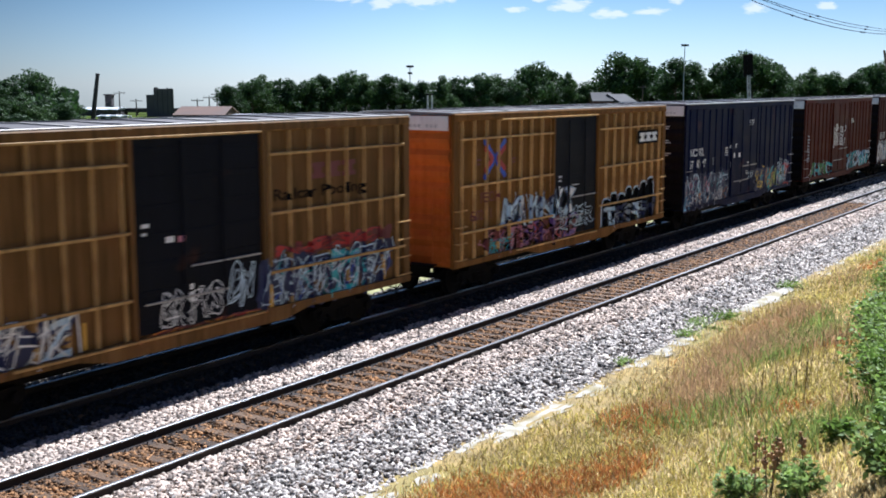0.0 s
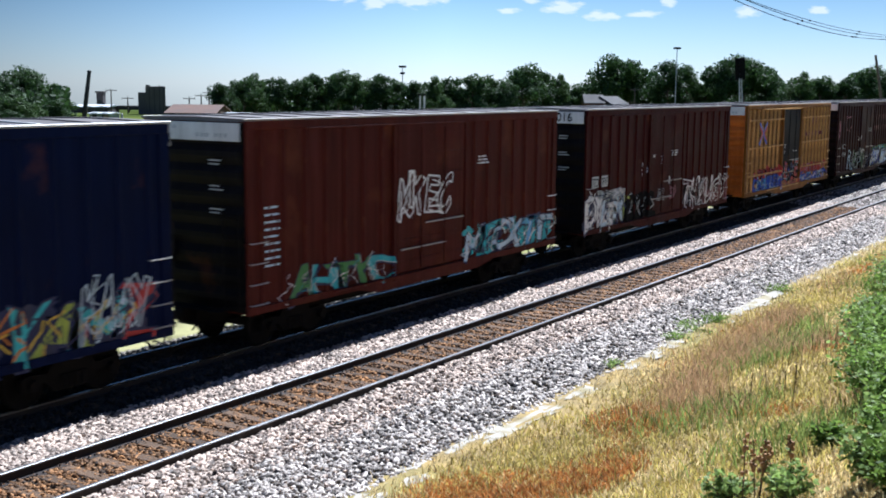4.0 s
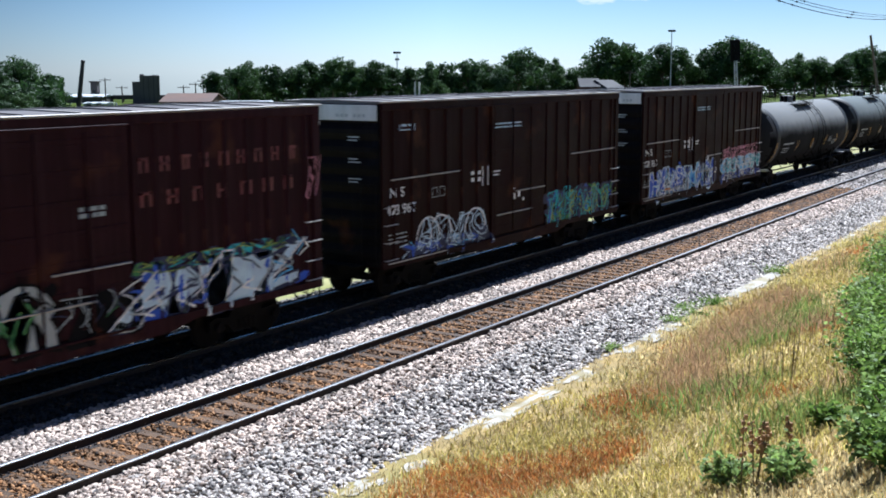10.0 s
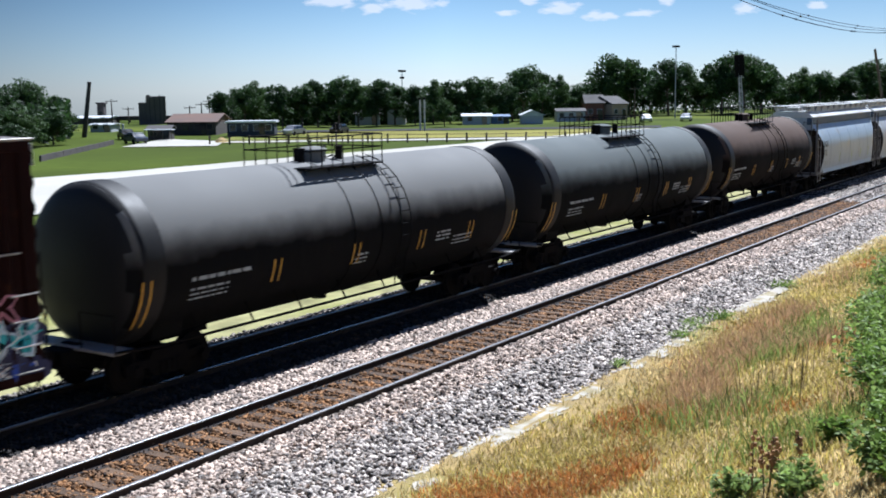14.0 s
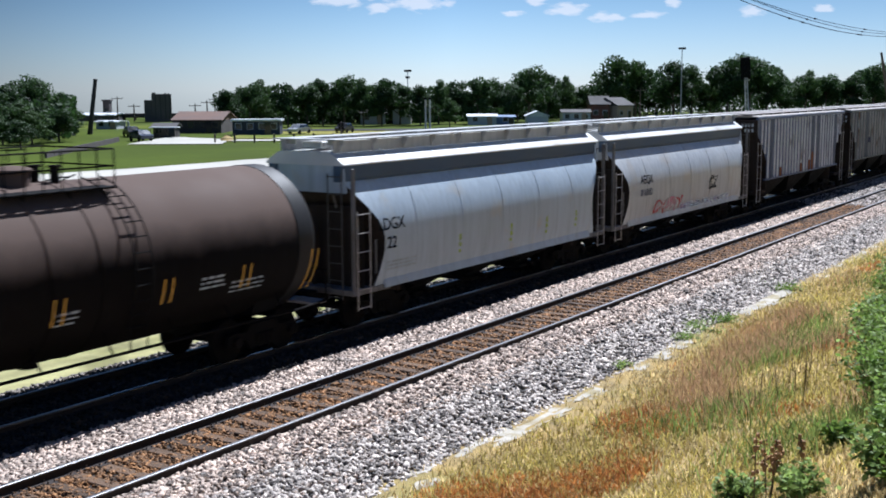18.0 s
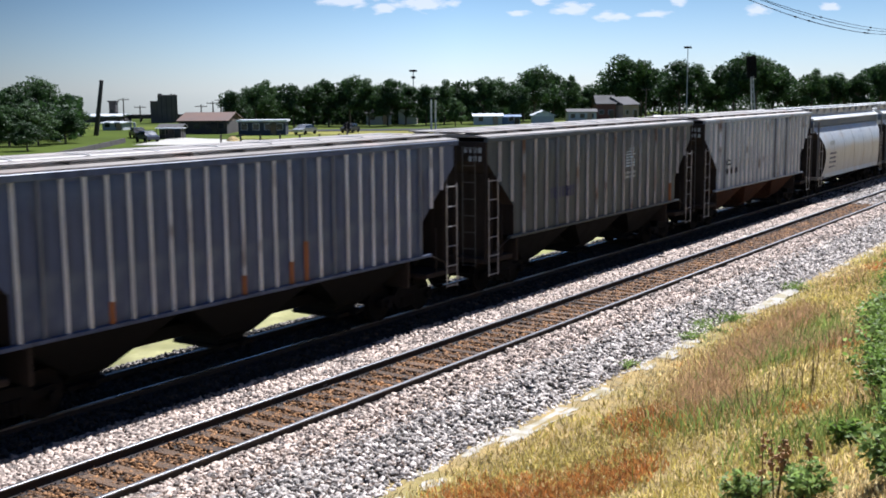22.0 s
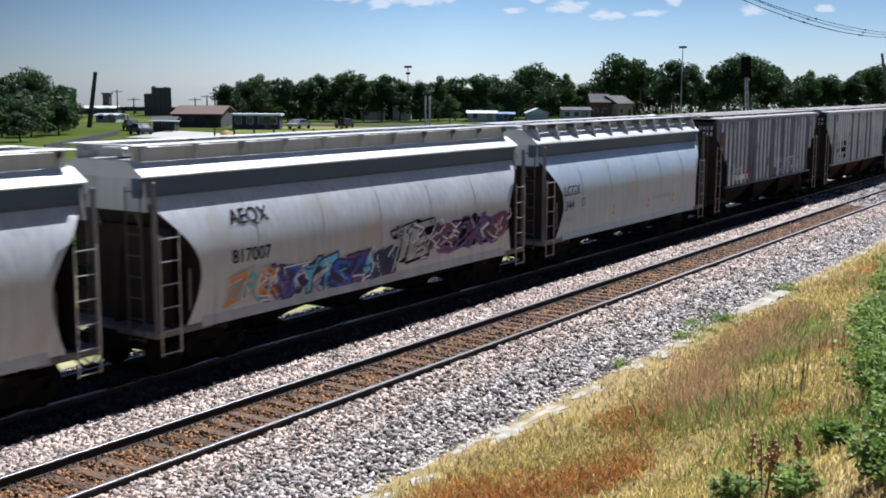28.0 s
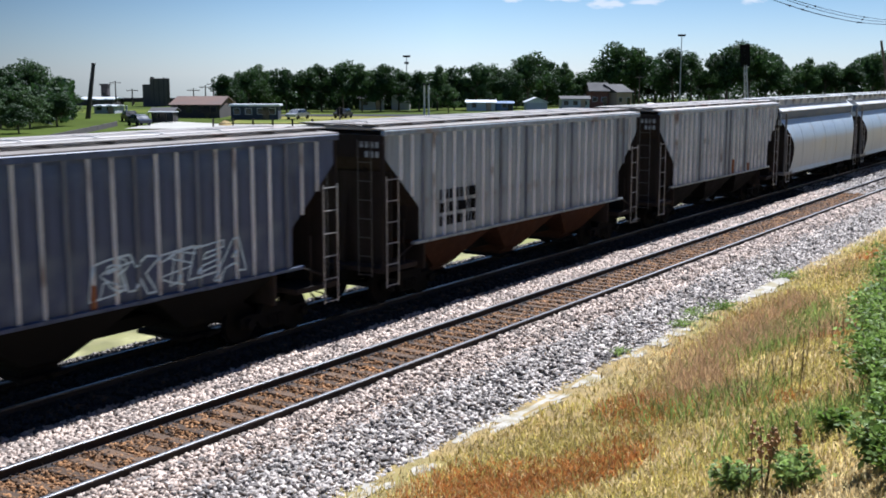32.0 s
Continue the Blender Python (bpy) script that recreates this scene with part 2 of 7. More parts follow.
def prism(bm, outline, axis, lo, hi):
    """An outline of (a, b) pairs pushed along an axis: x takes (y, z), y takes (x, z), z takes (x, y)."""
    put = {"x": lambda p, t: (t, p[0], p[1]), "y": lambda p, t: (p[0], t, p[1]), "z": lambda p, t: (p[0], p[1], t)}[axis]
    r, s = ([bm.verts.new(put(p, t)) for p in outline] for t in (lo, hi))
    n = len(outline)
    for i in range(n):
        j = (i + 1) % n
        bm.faces.new((r[i], r[j], s[j], s[i]))
    bm.faces.new(list(reversed(r)))
    bm.faces.new(s)


def lathe(bm, prof, axis="y", seg=20, centre=(0, 0, 0), caps=True):
    """Profile of (along, radius) pairs turned round an axis."""
    rings = []
    for a, r in prof:
        ring = []
        for i in range(seg):
            t = 2 * math.pi * i / seg
            c, s = r * math.cos(t), r * math.sin(t)
            p = (a, c, s) if axis == "x" else (c, a, s) if axis == "y" else (c, s, a)
            ring.append(bm.verts.new(Vector(p) + Vector(centre)))
        rings.append(ring)
    for r, s in zip(rings, rings[1:]):
        for i in range(seg):
            j = (i + 1) % seg
            bm.faces.new((r[i], r[j], s[j], s[i]))
    if caps:
        bm.faces.new(list(reversed(rings[0])))
        bm.faces.new(rings[-1])


def part(name, bm, material, parent=None, label="", smooth=False):
    bmesh.ops.recalc_face_normals(bm, faces=bm.faces[:])
    me = bpy.data.meshes.new(name)
    bm.to_mesh(me)
    bm.free()
    me.materials.append(material)
    if smooth:
        me.polygons.foreach_set("use_smooth", [True] * len(me.polygons))
        me.set_sharp_from_angle(angle=radians(40))
    ob = new(name, me)
    ob.parent = parent
    return tagged(ob, label)


def again(ob, m=None, parent=None):
    """Another object on the same mesh."""
    o = ob.copy()
    scene.collection.objects.link(o)
    o.parent = parent or ob.parent
    if m is not None:
        o.matrix_basis = m
    return o


def raw(name, verts, faces, material, parent=None):
    """One mesh from numpy arrays; faces all have the same number of corners."""
    me = bpy.data.meshes.new(name)
    k = faces.shape[1]
    me.vertices.add(len(verts))
    me.vertices.foreach_set("co", np.asarray(verts, np.float32).ravel())
    me.loops.add(faces.size)
    me.loops.foreach_set("vertex_index", faces.astype(np.int32).ravel())
    me.polygons.add(len(faces))
    me.polygons.foreach_set("loop_start", np.arange(0, faces.size, k, dtype=np.int32))
    me.update(calc_edges=True)
    me.materials.append(material)
    ob = new(name, me)
    ob.parent = parent
    return ob


GLYPHS = {}


def glyph(ch):
    """A letter as triangles in a unit box, and the loops round its edge."""
    if ch in GLYPHS:
        return GLYPHS[ch]
    cu = bpy.data.curves.new("letters", "FONT")
    cu.body, cu.size, cu.resolution_u, cu.offset = ch, 1.0, 3, 0.035
    tmp = new("letters", cu)
    me = bpy.data.meshes.new_from_object(tmp.evaluated_get(bpy.context.evaluated_depsgraph_get()))
    bpy.data.objects.remove(tmp)
    bpy.data.curves.remove(cu)
    V = np.array([v.co[:2] for v in me.vertices])
    lo, hi = V.min(0), V.max(0)
    V = (V - lo) / (hi - lo)
    F = [tuple(p.vertices) for p in me.polygons]
    seen = {}
    for f in F:
        for a, b in zip(f, f[1:] + f[:1]):
            seen[(a, b)] = True
    nxt = {a: b for a, b in seen if (b, a) not in seen}
    loops = []
    while nxt:
        a = next(iter(nxt))
        loop = [a]
        while loop[-1] in nxt:
            loop.append(nxt.pop(loop[-1]))
        loops.append([V[k] for k in loop])
    bpy.data.meshes.remove(me)
    GLYPHS[ch] = (V, F, loops)
    return GLYPHS[ch]


for ch in "ABCDEHKMNORSTYZ":
    glyph(ch)


def drape(bm, surf, off):
    """Bends a flat figure in the x, z plane over posts and curves of a car's side."""
    if not bm.verts:
        return
    cuts = CUTS.get(surf, ((), ()))
    for axis, at in ((0, cuts[0]), (2, cuts[1])):
        lo, hi = min(v.co[axis] for v in bm.verts), max(v.co[axis] for v in bm.verts)
        for c in at:
            if lo < c < hi:
                co, no = [0, 0, 0], [0, 0, 0]
                co[axis], no[axis] = c, 1
                bmesh.ops.bisect_plane(bm, geom=bm.verts[:] + bm.edges[:] + bm.faces[:], dist=1e-5, plane_co=co, plane_no=no)
    for v in bm.verts:
        v.co.y += surf(v.co.x, v.co.z) - off


CUTS = {}       # for a side's surface: where it bends along x and along z


def lettering(text, size, x, y, z, material, parent, label="", squash=1.0):
    """Letters on a side that faces the camera, from x rightwards, standing on z."""
    cu = bpy.data.curves.new("letters", "FONT")
    cu.body, cu.size, cu.offset = text, size, size * .012
    tmp = new("letters", cu)
    me = bpy.data.meshes.new_from_object(tmp.evaluated_get(bpy.context.evaluated_depsgraph_get()))
    bpy.data.objects.remove(tmp)
    bpy.data.curves.remove(cu)
    bend = y if callable(y) else None
    me.transform(Matrix.Translation((x, 0 if bend else y, z)) @ Matrix.Rotation(radians(90), 4, "X") @ Matrix.Diagonal((squash, 1, 1, 1)))
    if bend:
        bm = bmesh.new()
        bm.from_mesh(me)
        drape(bm, bend, .009)
        bm.to_mesh(me)
        bm.free()
    me.materials.clear()
    me.materials.append(material)
    ob = new("lettering", me)
    ob.parent = parent
    return tagged(ob, label, kind="stuff")


# ---------------------------------------------------------------- ground and tracks
def lie(x, y):
    """Height of the ground: a bank that climbs towards the camera, level land beyond the tracks."""
    k = min(1.0, max(0.0, (10.2 - y) / 12.5))
    z = -0.68 + 1.1 * k + 4.2 * k ** 2.2
    if y < 10.2:
        z += 0.07 * noise.noise(Vector((x * 0.5, y * 0.5, 0))) + 0.16 * noise.noise(Vector((x * 0.13, y * 0.17, 3)))
    elif y > 24:
        z += 0.12 * noise.noise(Vector((x * 0.03, y * 0.03, 7)))
    depth = 0.834 * x + 0.5515 * y
    return z - 0.036 * max(0.0, depth - 320)


SOIL = surface("dry_bank_soil", (0.33, 0.235, 0.085), 0.95, 0, 0.45, 1.6, 22, 0.9, stain=(0.24, 0.21, 0.06), stain_amount=0.6, stain_scale=0.3)
VERGE = surface("dry_pale_verge", (0.33, 0.31, 0.15), 0.95, 0, 0.4, 0.9, 14, 0.5, stain=(0.26, 0.26, 0.09), stain_amount=0.55, stain_scale=0.35, spec=0.05)
MEADOW = surface("mown_field_grass", (0.062, 0.085, 0.012), 0.95, 0, 0.3, 0.05, 1.2, 0.5, stain=(0.13, 0.15, 0.025), stain_amount=0.5, stain_scale=0.025, spec=0.05)
GRAVEL = surface("pale_gravel_lot", (0.44, 0.42, 0.37), 0.95, 0, 0.16, 0.08, 3, 0.3, spec=0.1)
# near-black stones: the shade under the train is put into their colour
SHADED_STONE = surface("shade_darkened_ballast_stone", (0.034, 0.029, 0.026), 0.9, 0, 0.35, 1.2, 30, 0.3, island=0.7)
# bed darkened so the gaps between stones carry their shade in the colour
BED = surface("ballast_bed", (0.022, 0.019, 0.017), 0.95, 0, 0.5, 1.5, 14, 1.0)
DUST = surface("pale_track_dust", (0.44, 0.40, 0.33), 0.95, 0, 0.3, 3, 22, 0.8, stain=(0.30, 0.25, 0.13), stain_amount=0.7, stain_scale=2.5)
STONE = surface("grey_ballast_stone", (0.41, 0.36, 0.32), 0.8, 0, 0.25, 1.2, 30, 0.3, island=0.85)
PINK_STONE = surface("dusty_pink_ballast_stone", (0.45, 0.355, 0.29), 0.8, 0, 0.3, 1.2, 30, 0.3, island=0.8)
FAR_STONE = surface("dull_far_ballast_stone", (0.2, 0.175, 0.15), 0.9, 0, 0.3, 1.2, 30, 0.3, island=0.8)
STONE_LOOSE = surface("loose_grey_stone", (0.42, 0.37, 0.33), 0.8, 0, 0.25, 1.2, 30, 0.3, spread=0.6)
PINK_LOOSE = surface("loose_pinkish_stone", (0.45, 0.355, 0.29), 0.8, 0, 0.3, 1.2, 30, 0.3, spread=0.6)
RUSTED_STONE = surface("rust_stained_ballast_stone", (0.22, 0.11, 0.043), 0.9, 0, 0.45, 1.2, 30, 0.3, island=0.85)
TIE = surface("weathered_tie_wood", (0.10, 0.06, 0.034), 0.9, 0, 0.4, 2, 30, 0.6, spread=0.4, warp=(6, 1, 6))
RAIL = surface("rusted_rail_web", (0.03, 0.021, 0.018), 0.8, 0.2, 0.3, 1, 25, 0.3)
RAILHEAD = surface("polished_rail_head", (0.2, 0.2, 0.21), 0.45, 1.0, 0.1, 1, 30, 0.05, warp=(0.05, 1, 1))


def make_ground():
    xs = sorted({*range(-2500, -150, 300), *range(-150, 0, 30), *[v * 0.6 for v in range(0, 110)], *range(66, 200, 6), *range(200, 500, 30), *range(500, 4200, 400)})
    ys = sorted({*range(-900, -20, 110), *[v * 0.5 for v in range(-30, 24)], *range(12, 40, 4), *range(40, 300, 12), *range(300, 4000, 370)})
    V = np.array([(x, y, lie(x, y)) for y in ys for x in xs])
    n = len(xs)
    i = np.arange(len(ys) - 1)[:, None] * n + np.arange(n - 1)[None, :]
    F = np.stack([i, i + 1, i + n + 1, i + n], -1).reshape(-1, 4)
    ob = raw("ground", V, F, MEADOW)
    ob.data.materials.append(SOIL)
    ob.data.materials.append(VERGE)
    cy = V[F].mean(1)[:, 1]
    ob.data.polygons.foreach_set("material_index", np.where(cy < 19, 1, np.where(cy < 34, 2, 0)).astype(np.int32))
    ob.data.polygons.foreach_set("use_smooth", [True] * len(F))
    tagged(ob, "grassy ground with a dry bank beside the tracks", "ground", kind="structure")


def make_dust_strip():
    """Broken pale patches of dust between the stones and the grass."""
    rng = random.Random(6)
    V, F = [], []
    for i in range(260):
        x = 8 + 92 * rng.random() ** 1.3
        k = noise.noise(Vector((x * .33, 0, 2)))
        if k < -.12 and rng.random() < .85:
            continue
        y = 10.5 + .3 * noise.noise(Vector((x * .3, 0, 9))) + rng.gauss(0, .13)
        r, n, c = rng.uniform(.03, .13) * (1 + x / 50) * (1.3 + k), 9, len(V)
        for j in range(n):
            q = r * rng.uniform(.6, 1.2)
            px, py = x + 1.7 * q * math.cos(6.283 * j / n), y + .8 * q * math.sin(6.283 * j / n)
            V.append((px, py, max(lie(x, y), ballast_top(y) - .05) + .008 + .0004 * (i % 9)))
        F.append(tuple(range(c, c + n)))
    tagged(raw("dust_strip", np.array(V), np.array(F), DUST), "broken pale dusty patches beside the stone bed", "path", kind="stuff")


def ballast_top(y):
    """Cross-section of the stone bed under both tracks."""
    pts = ((10.35, -0.78), (11.0, -0.62), (12.3, -0.20), (12.75, -0.15), (15.0, -0.15), (15.5, -0.2), (15.9, -0.24), (16.5, -0.19), (16.8, -0.15), (19.2, -0.15), (19.7, -0.2), (21.4, -0.8))
    for (a, p), (b, q) in zip(pts, pts[1:]):
        if a <= y <= b:
            return p + (q - p) * (y - a) / (b - a)
    return -0.8


def make_ballast():
    ys = [10.35 + 0.1 * i for i in range(111)]
    xs = sorted({-60, -20, *[0.25 * i for i in range(20, 200)], *range(50, 120, 2), *range(120, 500, 40)})
    V = np.array([(x, y, ballast_top(y) - 0.055 + 0.02 * noise.noise(Vector((x * 2, y * 2, 0)))) for y in ys for x in xs])
    n = len(xs)
    i = np.arange(len(ys) - 1)[:, None] * n + np.arange(n - 1)[None, :]
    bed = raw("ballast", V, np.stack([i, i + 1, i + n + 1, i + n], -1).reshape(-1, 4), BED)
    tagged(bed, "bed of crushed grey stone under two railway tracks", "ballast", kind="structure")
    # loose stones: lumps with cut corners, thick where the camera is near
    rng = np.random.default_rng(4)
    lump = np.array([(-1, -.5, -.6), (.3, -1, -.5), (1, .2, -.6), (-.1, 1, -.5), (-.7, -.6, .5), (.6, -.5, .6), (.5, .6, .4), (-.5, .5, .7)])
    quads = np.array([(0, 3, 2, 1), (4, 5, 6, 7), (0, 1, 5, 4), (1, 2, 6, 5), (2, 3, 7, 6), (3, 0, 4, 7)])

    def scatter(name, count, x0, x1, power, y0, y1, size, material, sink=0.0):
        x = x0 + (x1 - x0) * rng.random(count) ** power
        y = y0 + (y1 - y0) * rng.random(count)
        r = size * (0.6 + 0.8 * rng.random(count)) * (1 + 0.35 * (x - x0) / (x1 - x0))
        z = np.array([ballast_top(v) for v in y]) + sink - 0.02 + 0.03 * rng.random(count)
        ang = rng.random((count, 3)) * 2 * np.pi
        ca, sa = np.cos(ang), np.sin(ang)
        shape = lump[None] * (0.7 + 0.6 * rng.random((count, 8, 1))) * (np.array([1, 0.8, 0.62]) * (0.8 + 0.4 * rng.random((count, 3))))[:, None, :]
        for a, (i, j) in enumerate(((1, 2), (0, 2), (0, 1))):
            c, s = ca[:, a, None], sa[:, a, None]
            if a < 2:
                c, s = np.cos(ang[:, a, None] * 0.15), np.sin(ang[:, a, None] * 0.15)
            p, q = shape[..., i].copy(), shape[..., j].copy()
            shape[..., i], shape[..., j] = c * p - s * q, s * p + c * q
        V = (shape * r[:, None, None] + np.stack([x, y, z], -1)[:, None, :]).reshape(-1, 3)
        F = (quads[None] + 8 * np.arange(count)[:, None, None]).reshape(-1, 4)
        ob = raw(name, V, F, material, bed)
        tagged(ob, kind="stuff")

    # single stones lying on top where the bed is nearest
    forms = []
    for k in range(6):
        me = bpy.data.meshes.new("stone")
        me.from_pydata([tuple(p) for p in lump * (0.75 + 0.5 * rng.random((8, 1))) * np.array([.055, .045, .036])], [], [tuple(int(v) for v in q) for q in quads])
        me.materials.append((STONE_LOOSE, PINK_LOOSE)[k % 2])
        forms.append(me)
    for i in range(300):
        x, y = 10 + 8 * rng.random(), 10.9 + 2.0 * rng.random()
        o = new("stone", forms[i % 6])
        o.parent = bed
        o.matrix_basis = pose(x, y, ballast_top(y) + .025, rng.uniform(-25, 25), rng.uniform(-25, 25), rng.uniform(0, 360))
    scatter("shoulder_stones", 21000, 8, 62, 1.7, 10.55, 12.1, 0.058, STONE)
    scatter("upper_shoulder_stones", 15500, 8, 62, 1.7, 11.9, 13.0, 0.055, PINK_STONE)
    scatter("crib_stones", 14500, 8, 62, 1.7, 13.08, 14.5, 0.043, RUSTED_STONE, -0.03)
    scatter("middle_stones", 24000, 9, 62, 1.7, 14.58, 16.25, 0.055, PINK_STONE)
    scatter("greasy_stones", 17000, 10, 70, 1.6, 16.2, 19.1, 0.05, SHADED_STONE)
    scatter("far_shoulder_stones", 9000, 10, 70, 1.6, 19.0, 21.3, 0.05, FAR_STONE)
    scatter("distant_stones", 22000, 60, 150, 1.5, 10.7, 17.1, 0.06, STONE)


BRIGHT_HEAD = surface("mirror_worn_rail_head", (0.3, 0.29, 0.28), 0.3, 1.0, 0.1, 1, 30, 0.05, warp=(0.05, 1, 1))


def make_track(yc, name, label, head_steel=None):
    track = tagged(new(name), label, "track", kind="structure")
    head = [(-.036, -.03), (-.036, -.006), (-.028, 0), (.028, 0), (.036, -.006), (.036, -.03)]
    web = [(-.07, -.172), (-.07, -.16), (-.012, -.14), (-.009, -.05), (-.034, -.036), (-.034, -.03), (.034, -.03), (.034, -.036), (.009, -.05), (.012, -.14), (.07, -.16), (.07, -.172)]
    for dy in (-0.7525, 0.7525):
        bm = bmesh.new()
        prism(bm, [(yc + dy + a, b) for a, b in web], "x", -60, 460)
        rail = part("rail", bm, RAIL, track)
        bm = bmesh.new()
        prism(bm, [(yc + dy + a, b + 0.0005) for a, b in head], "x", -60, 460)
        part("rail_head", bm, head_steel or RAILHEAD, rail, "bright worn running surface")
    return track


def lay_ties(track, yc, count, x0, step):
    rng = random.Random(9)
    bm = bmesh.new()
    solid(bm, -0.115, 0.115, -1.3, 1.3, -0.36, -0.155, 0.015)
    tie = part("tie", bm, TIE, track)
    bm = bmesh.new()
    for s in (-0.7525, 0.7525):
        quadbox(bm, -0.09, 0.09, s - 0.17, s + 0.17, -0.158, -0.148)
        for a in (-0.06, 0.06):
            for b in (-0.1, 0.1):
                rod(bm, (a, s + b, -0.15), (a, s + b, -0.115), 0.014, 5)
    plate = part("tie_plate", bm, RAIL, tie)
    for i in range(count):
        m = pose(x0 + i * step + rng.uniform(-.04, .04), yc + rng.uniform(-.05, .05), rng.uniform(-.012, .0), 0, 0, rng.uniform(-1.2, 1.2))
        if i == 0:
            tie.matrix_basis = m
        else:
            o = again(tie, m)
            again(plate, parent=o)

# ---------------------------------------------------------------- train: shared running gear
CARS = []            # (thing, middle of the car along the track at the start)
WHEELSETS = []
GEAR = {}


def gear_meshes():
    bm = bmesh.new()
    frame_side = [(-1.12, .36), (-1.12, .60), (-.95, .66), (-.55, .62), (-.42, .78), (.42, .78), (.55, .62), (.95, .66), (1.12, .60), (1.12, .36), (.98, .34), (.92, .48), (.6, .47), (.42, .26), (-.42, .26), (-.6, .47), (-.92, .48), (-.98, .34)]
    for s in (-1, 1):
        prism(bm, frame_side, "y", s * 1.0 - 0.06, s * 1.0 + 0.06)
        for x in (-0.22, -0.07, 0.08, 0.22):
            rod(bm, (x, s * 1.06, .3), (x, s * 1.06, .55), 0.065, 8)
        for x in (-0.9, 0.9):
            rod(bm, (x, s * 1.04, .46), (x, s * 1.17, .46), 0.11, 10)
    solid(bm, -.2, .2, -1.05, 1.05, .56, .8, 0.03)
    for x in (-.42, .42):           # brake beams and their rods
        prism(bm, [(x - .06, .3), (x + .06, .3), (x + .04, .46), (x - .04, .46)], "y", -.78, .78)
        rod(bm, (x, 0, .4), (-x, .1, .5), .03, 6)
    GEAR["truck"] = (bm, STEEL)
    bm = bmesh.new()
    prof = [(-.83, 0.05), (-.815, .15), (-.80, .15), (-.80, .40), (-.815, .43), (-.815, .46), (-.72, .463), (-.705, .485), (-.685, .485), (-.685, .40), (-.70, .2), (-.68, .12), (-.6, .09), (.6, .09), (.68, .12), (.70, .2), (.685, .40), (.685, .485), (.705, .485), (.72, .463), (.815, .46), (.815, .43), (.80, .40), (.80, .15), (.815, .15), (.83, 0.05)]
    lathe(bm, prof, "y", 24)
    GEAR["wheelset"] = (bm, STEEL)
    bm = bmesh.new()
    prism(bm, [(-.15, -.14), (.35, -.14), (.52, -.1), (.6, .05), (.5, .16), (.32, .15), (.3, .08), (-.15, .12)], "y", -.13, .13)
    rod(bm, (.1, .3, -.05), (.45, .34, -.28), .025, 6)
    solid(bm, -.32, -.12, -.25, .25, -.2, .2, 0.02)
    GEAR["coupler"] = (bm, STEEL)
    for k, (bm, m) in list(GEAR.items()):
        bmesh.ops.recalc_face_normals(bm, faces=bm.faces[:])
        me = bpy.data.meshes.new(k)
        bm.to_mesh(me)
        bm.free()
        me.materials.append(m)
        GEAR[k] = me


gear_meshes()


def child(name, mesh, parent, m=Matrix()):
    o = new(name, mesh)
    o.parent = parent
    o.matrix_basis = m
    return o


def running_gear(car, half, inset=1.75, sill=True, deep=.72):
    for s in (-1, 1):
        tr = child("truck", GEAR["truck"], car, pose(s * (half - inset), 0, 0))
        for a in (-0.89, 0.89):
            w = child("wheelset", GEAR["wheelset"], tr, pose(a, 0, 0.46))
            WHEELSETS.append((w, a))
        child("coupler", GEAR["coupler"], car, pose(s * (half + 0.02), 0, 0.86, 0, 0, 0 if s > 0 else 180))
        bm = bmesh.new()
        solid(bm, *sorted((s * (half - .75), s * (half + .3))), -.34, .34, .62, 1.0, .03)
        part("draft_gear_box", bm, BLACK, car)
        bm = bmesh.new()
        pipe(bm, [(s * (half + .06), -1.3, .92), (s * (half + .1), -1.1, .66), (s * (half + .32), -.2, .72), (s * (half + .34), 0, .95)], .018, 5)
        part("uncoupling_lever", bm, STEEL, car)
        bm = bmesh.new()
        pipe(bm, [(s * (half + .1), -.45, .75), (s * (half + .45), -.42, .42), (s * (half + .75), -.3, .38)], 0.025)
        part("air_hose", bm, INK, car)
    if sill:
        bm = bmesh.new()
        solid(bm, -half - .05, half + .05, -.3, .3, .72, 1.0, 0.02)
        # extra box added below the sill to block bright ground behind
        if deep < .7:
            solid(bm, -half + 3.4, half - 3.4, -.34, .34, deep, .74, 0.02)
        part("centre_sill", bm, BLACK, car)


def ladder(car, x, y, z0, z1, width, rungs, material, axis="x", name="ladder"):
    """Rungs with two stiles, standing off a side (axis x) or an end (axis y)."""
    bm = bmesh.new()
    dx, dy = (width / 2, 0) if axis == "x" else (0, width / 2)
    for s in (-1, 1):
        rod(bm, (x + s * dx, y + s * dy, z0 - .05), (x + s * dx, y + s * dy, z1 + .08), 0.017, 5)
    top = part(name, bm, material, car)
    for i in range(rungs):
        z = z0 + (z1 - z0) * i / max(1, rungs - 1)
        bm = bmesh.new()
        rod(bm, (x - dx, y - dy, z), (x + dx, y + dy, z), 0.014, 5)
        part("rung", bm, material, top)
    return top


def grabs(car, x, y, zs, width, material):
    for z in zs:
        bm = bmesh.new()
        pipe(bm, [(x - width / 2, y + .07, z), (x - width / 2, y, z), (x + width / 2, y, z), (x + width / 2, y + .07, z)], 0.016, 5)
        part("grab_iron", bm, material, car)


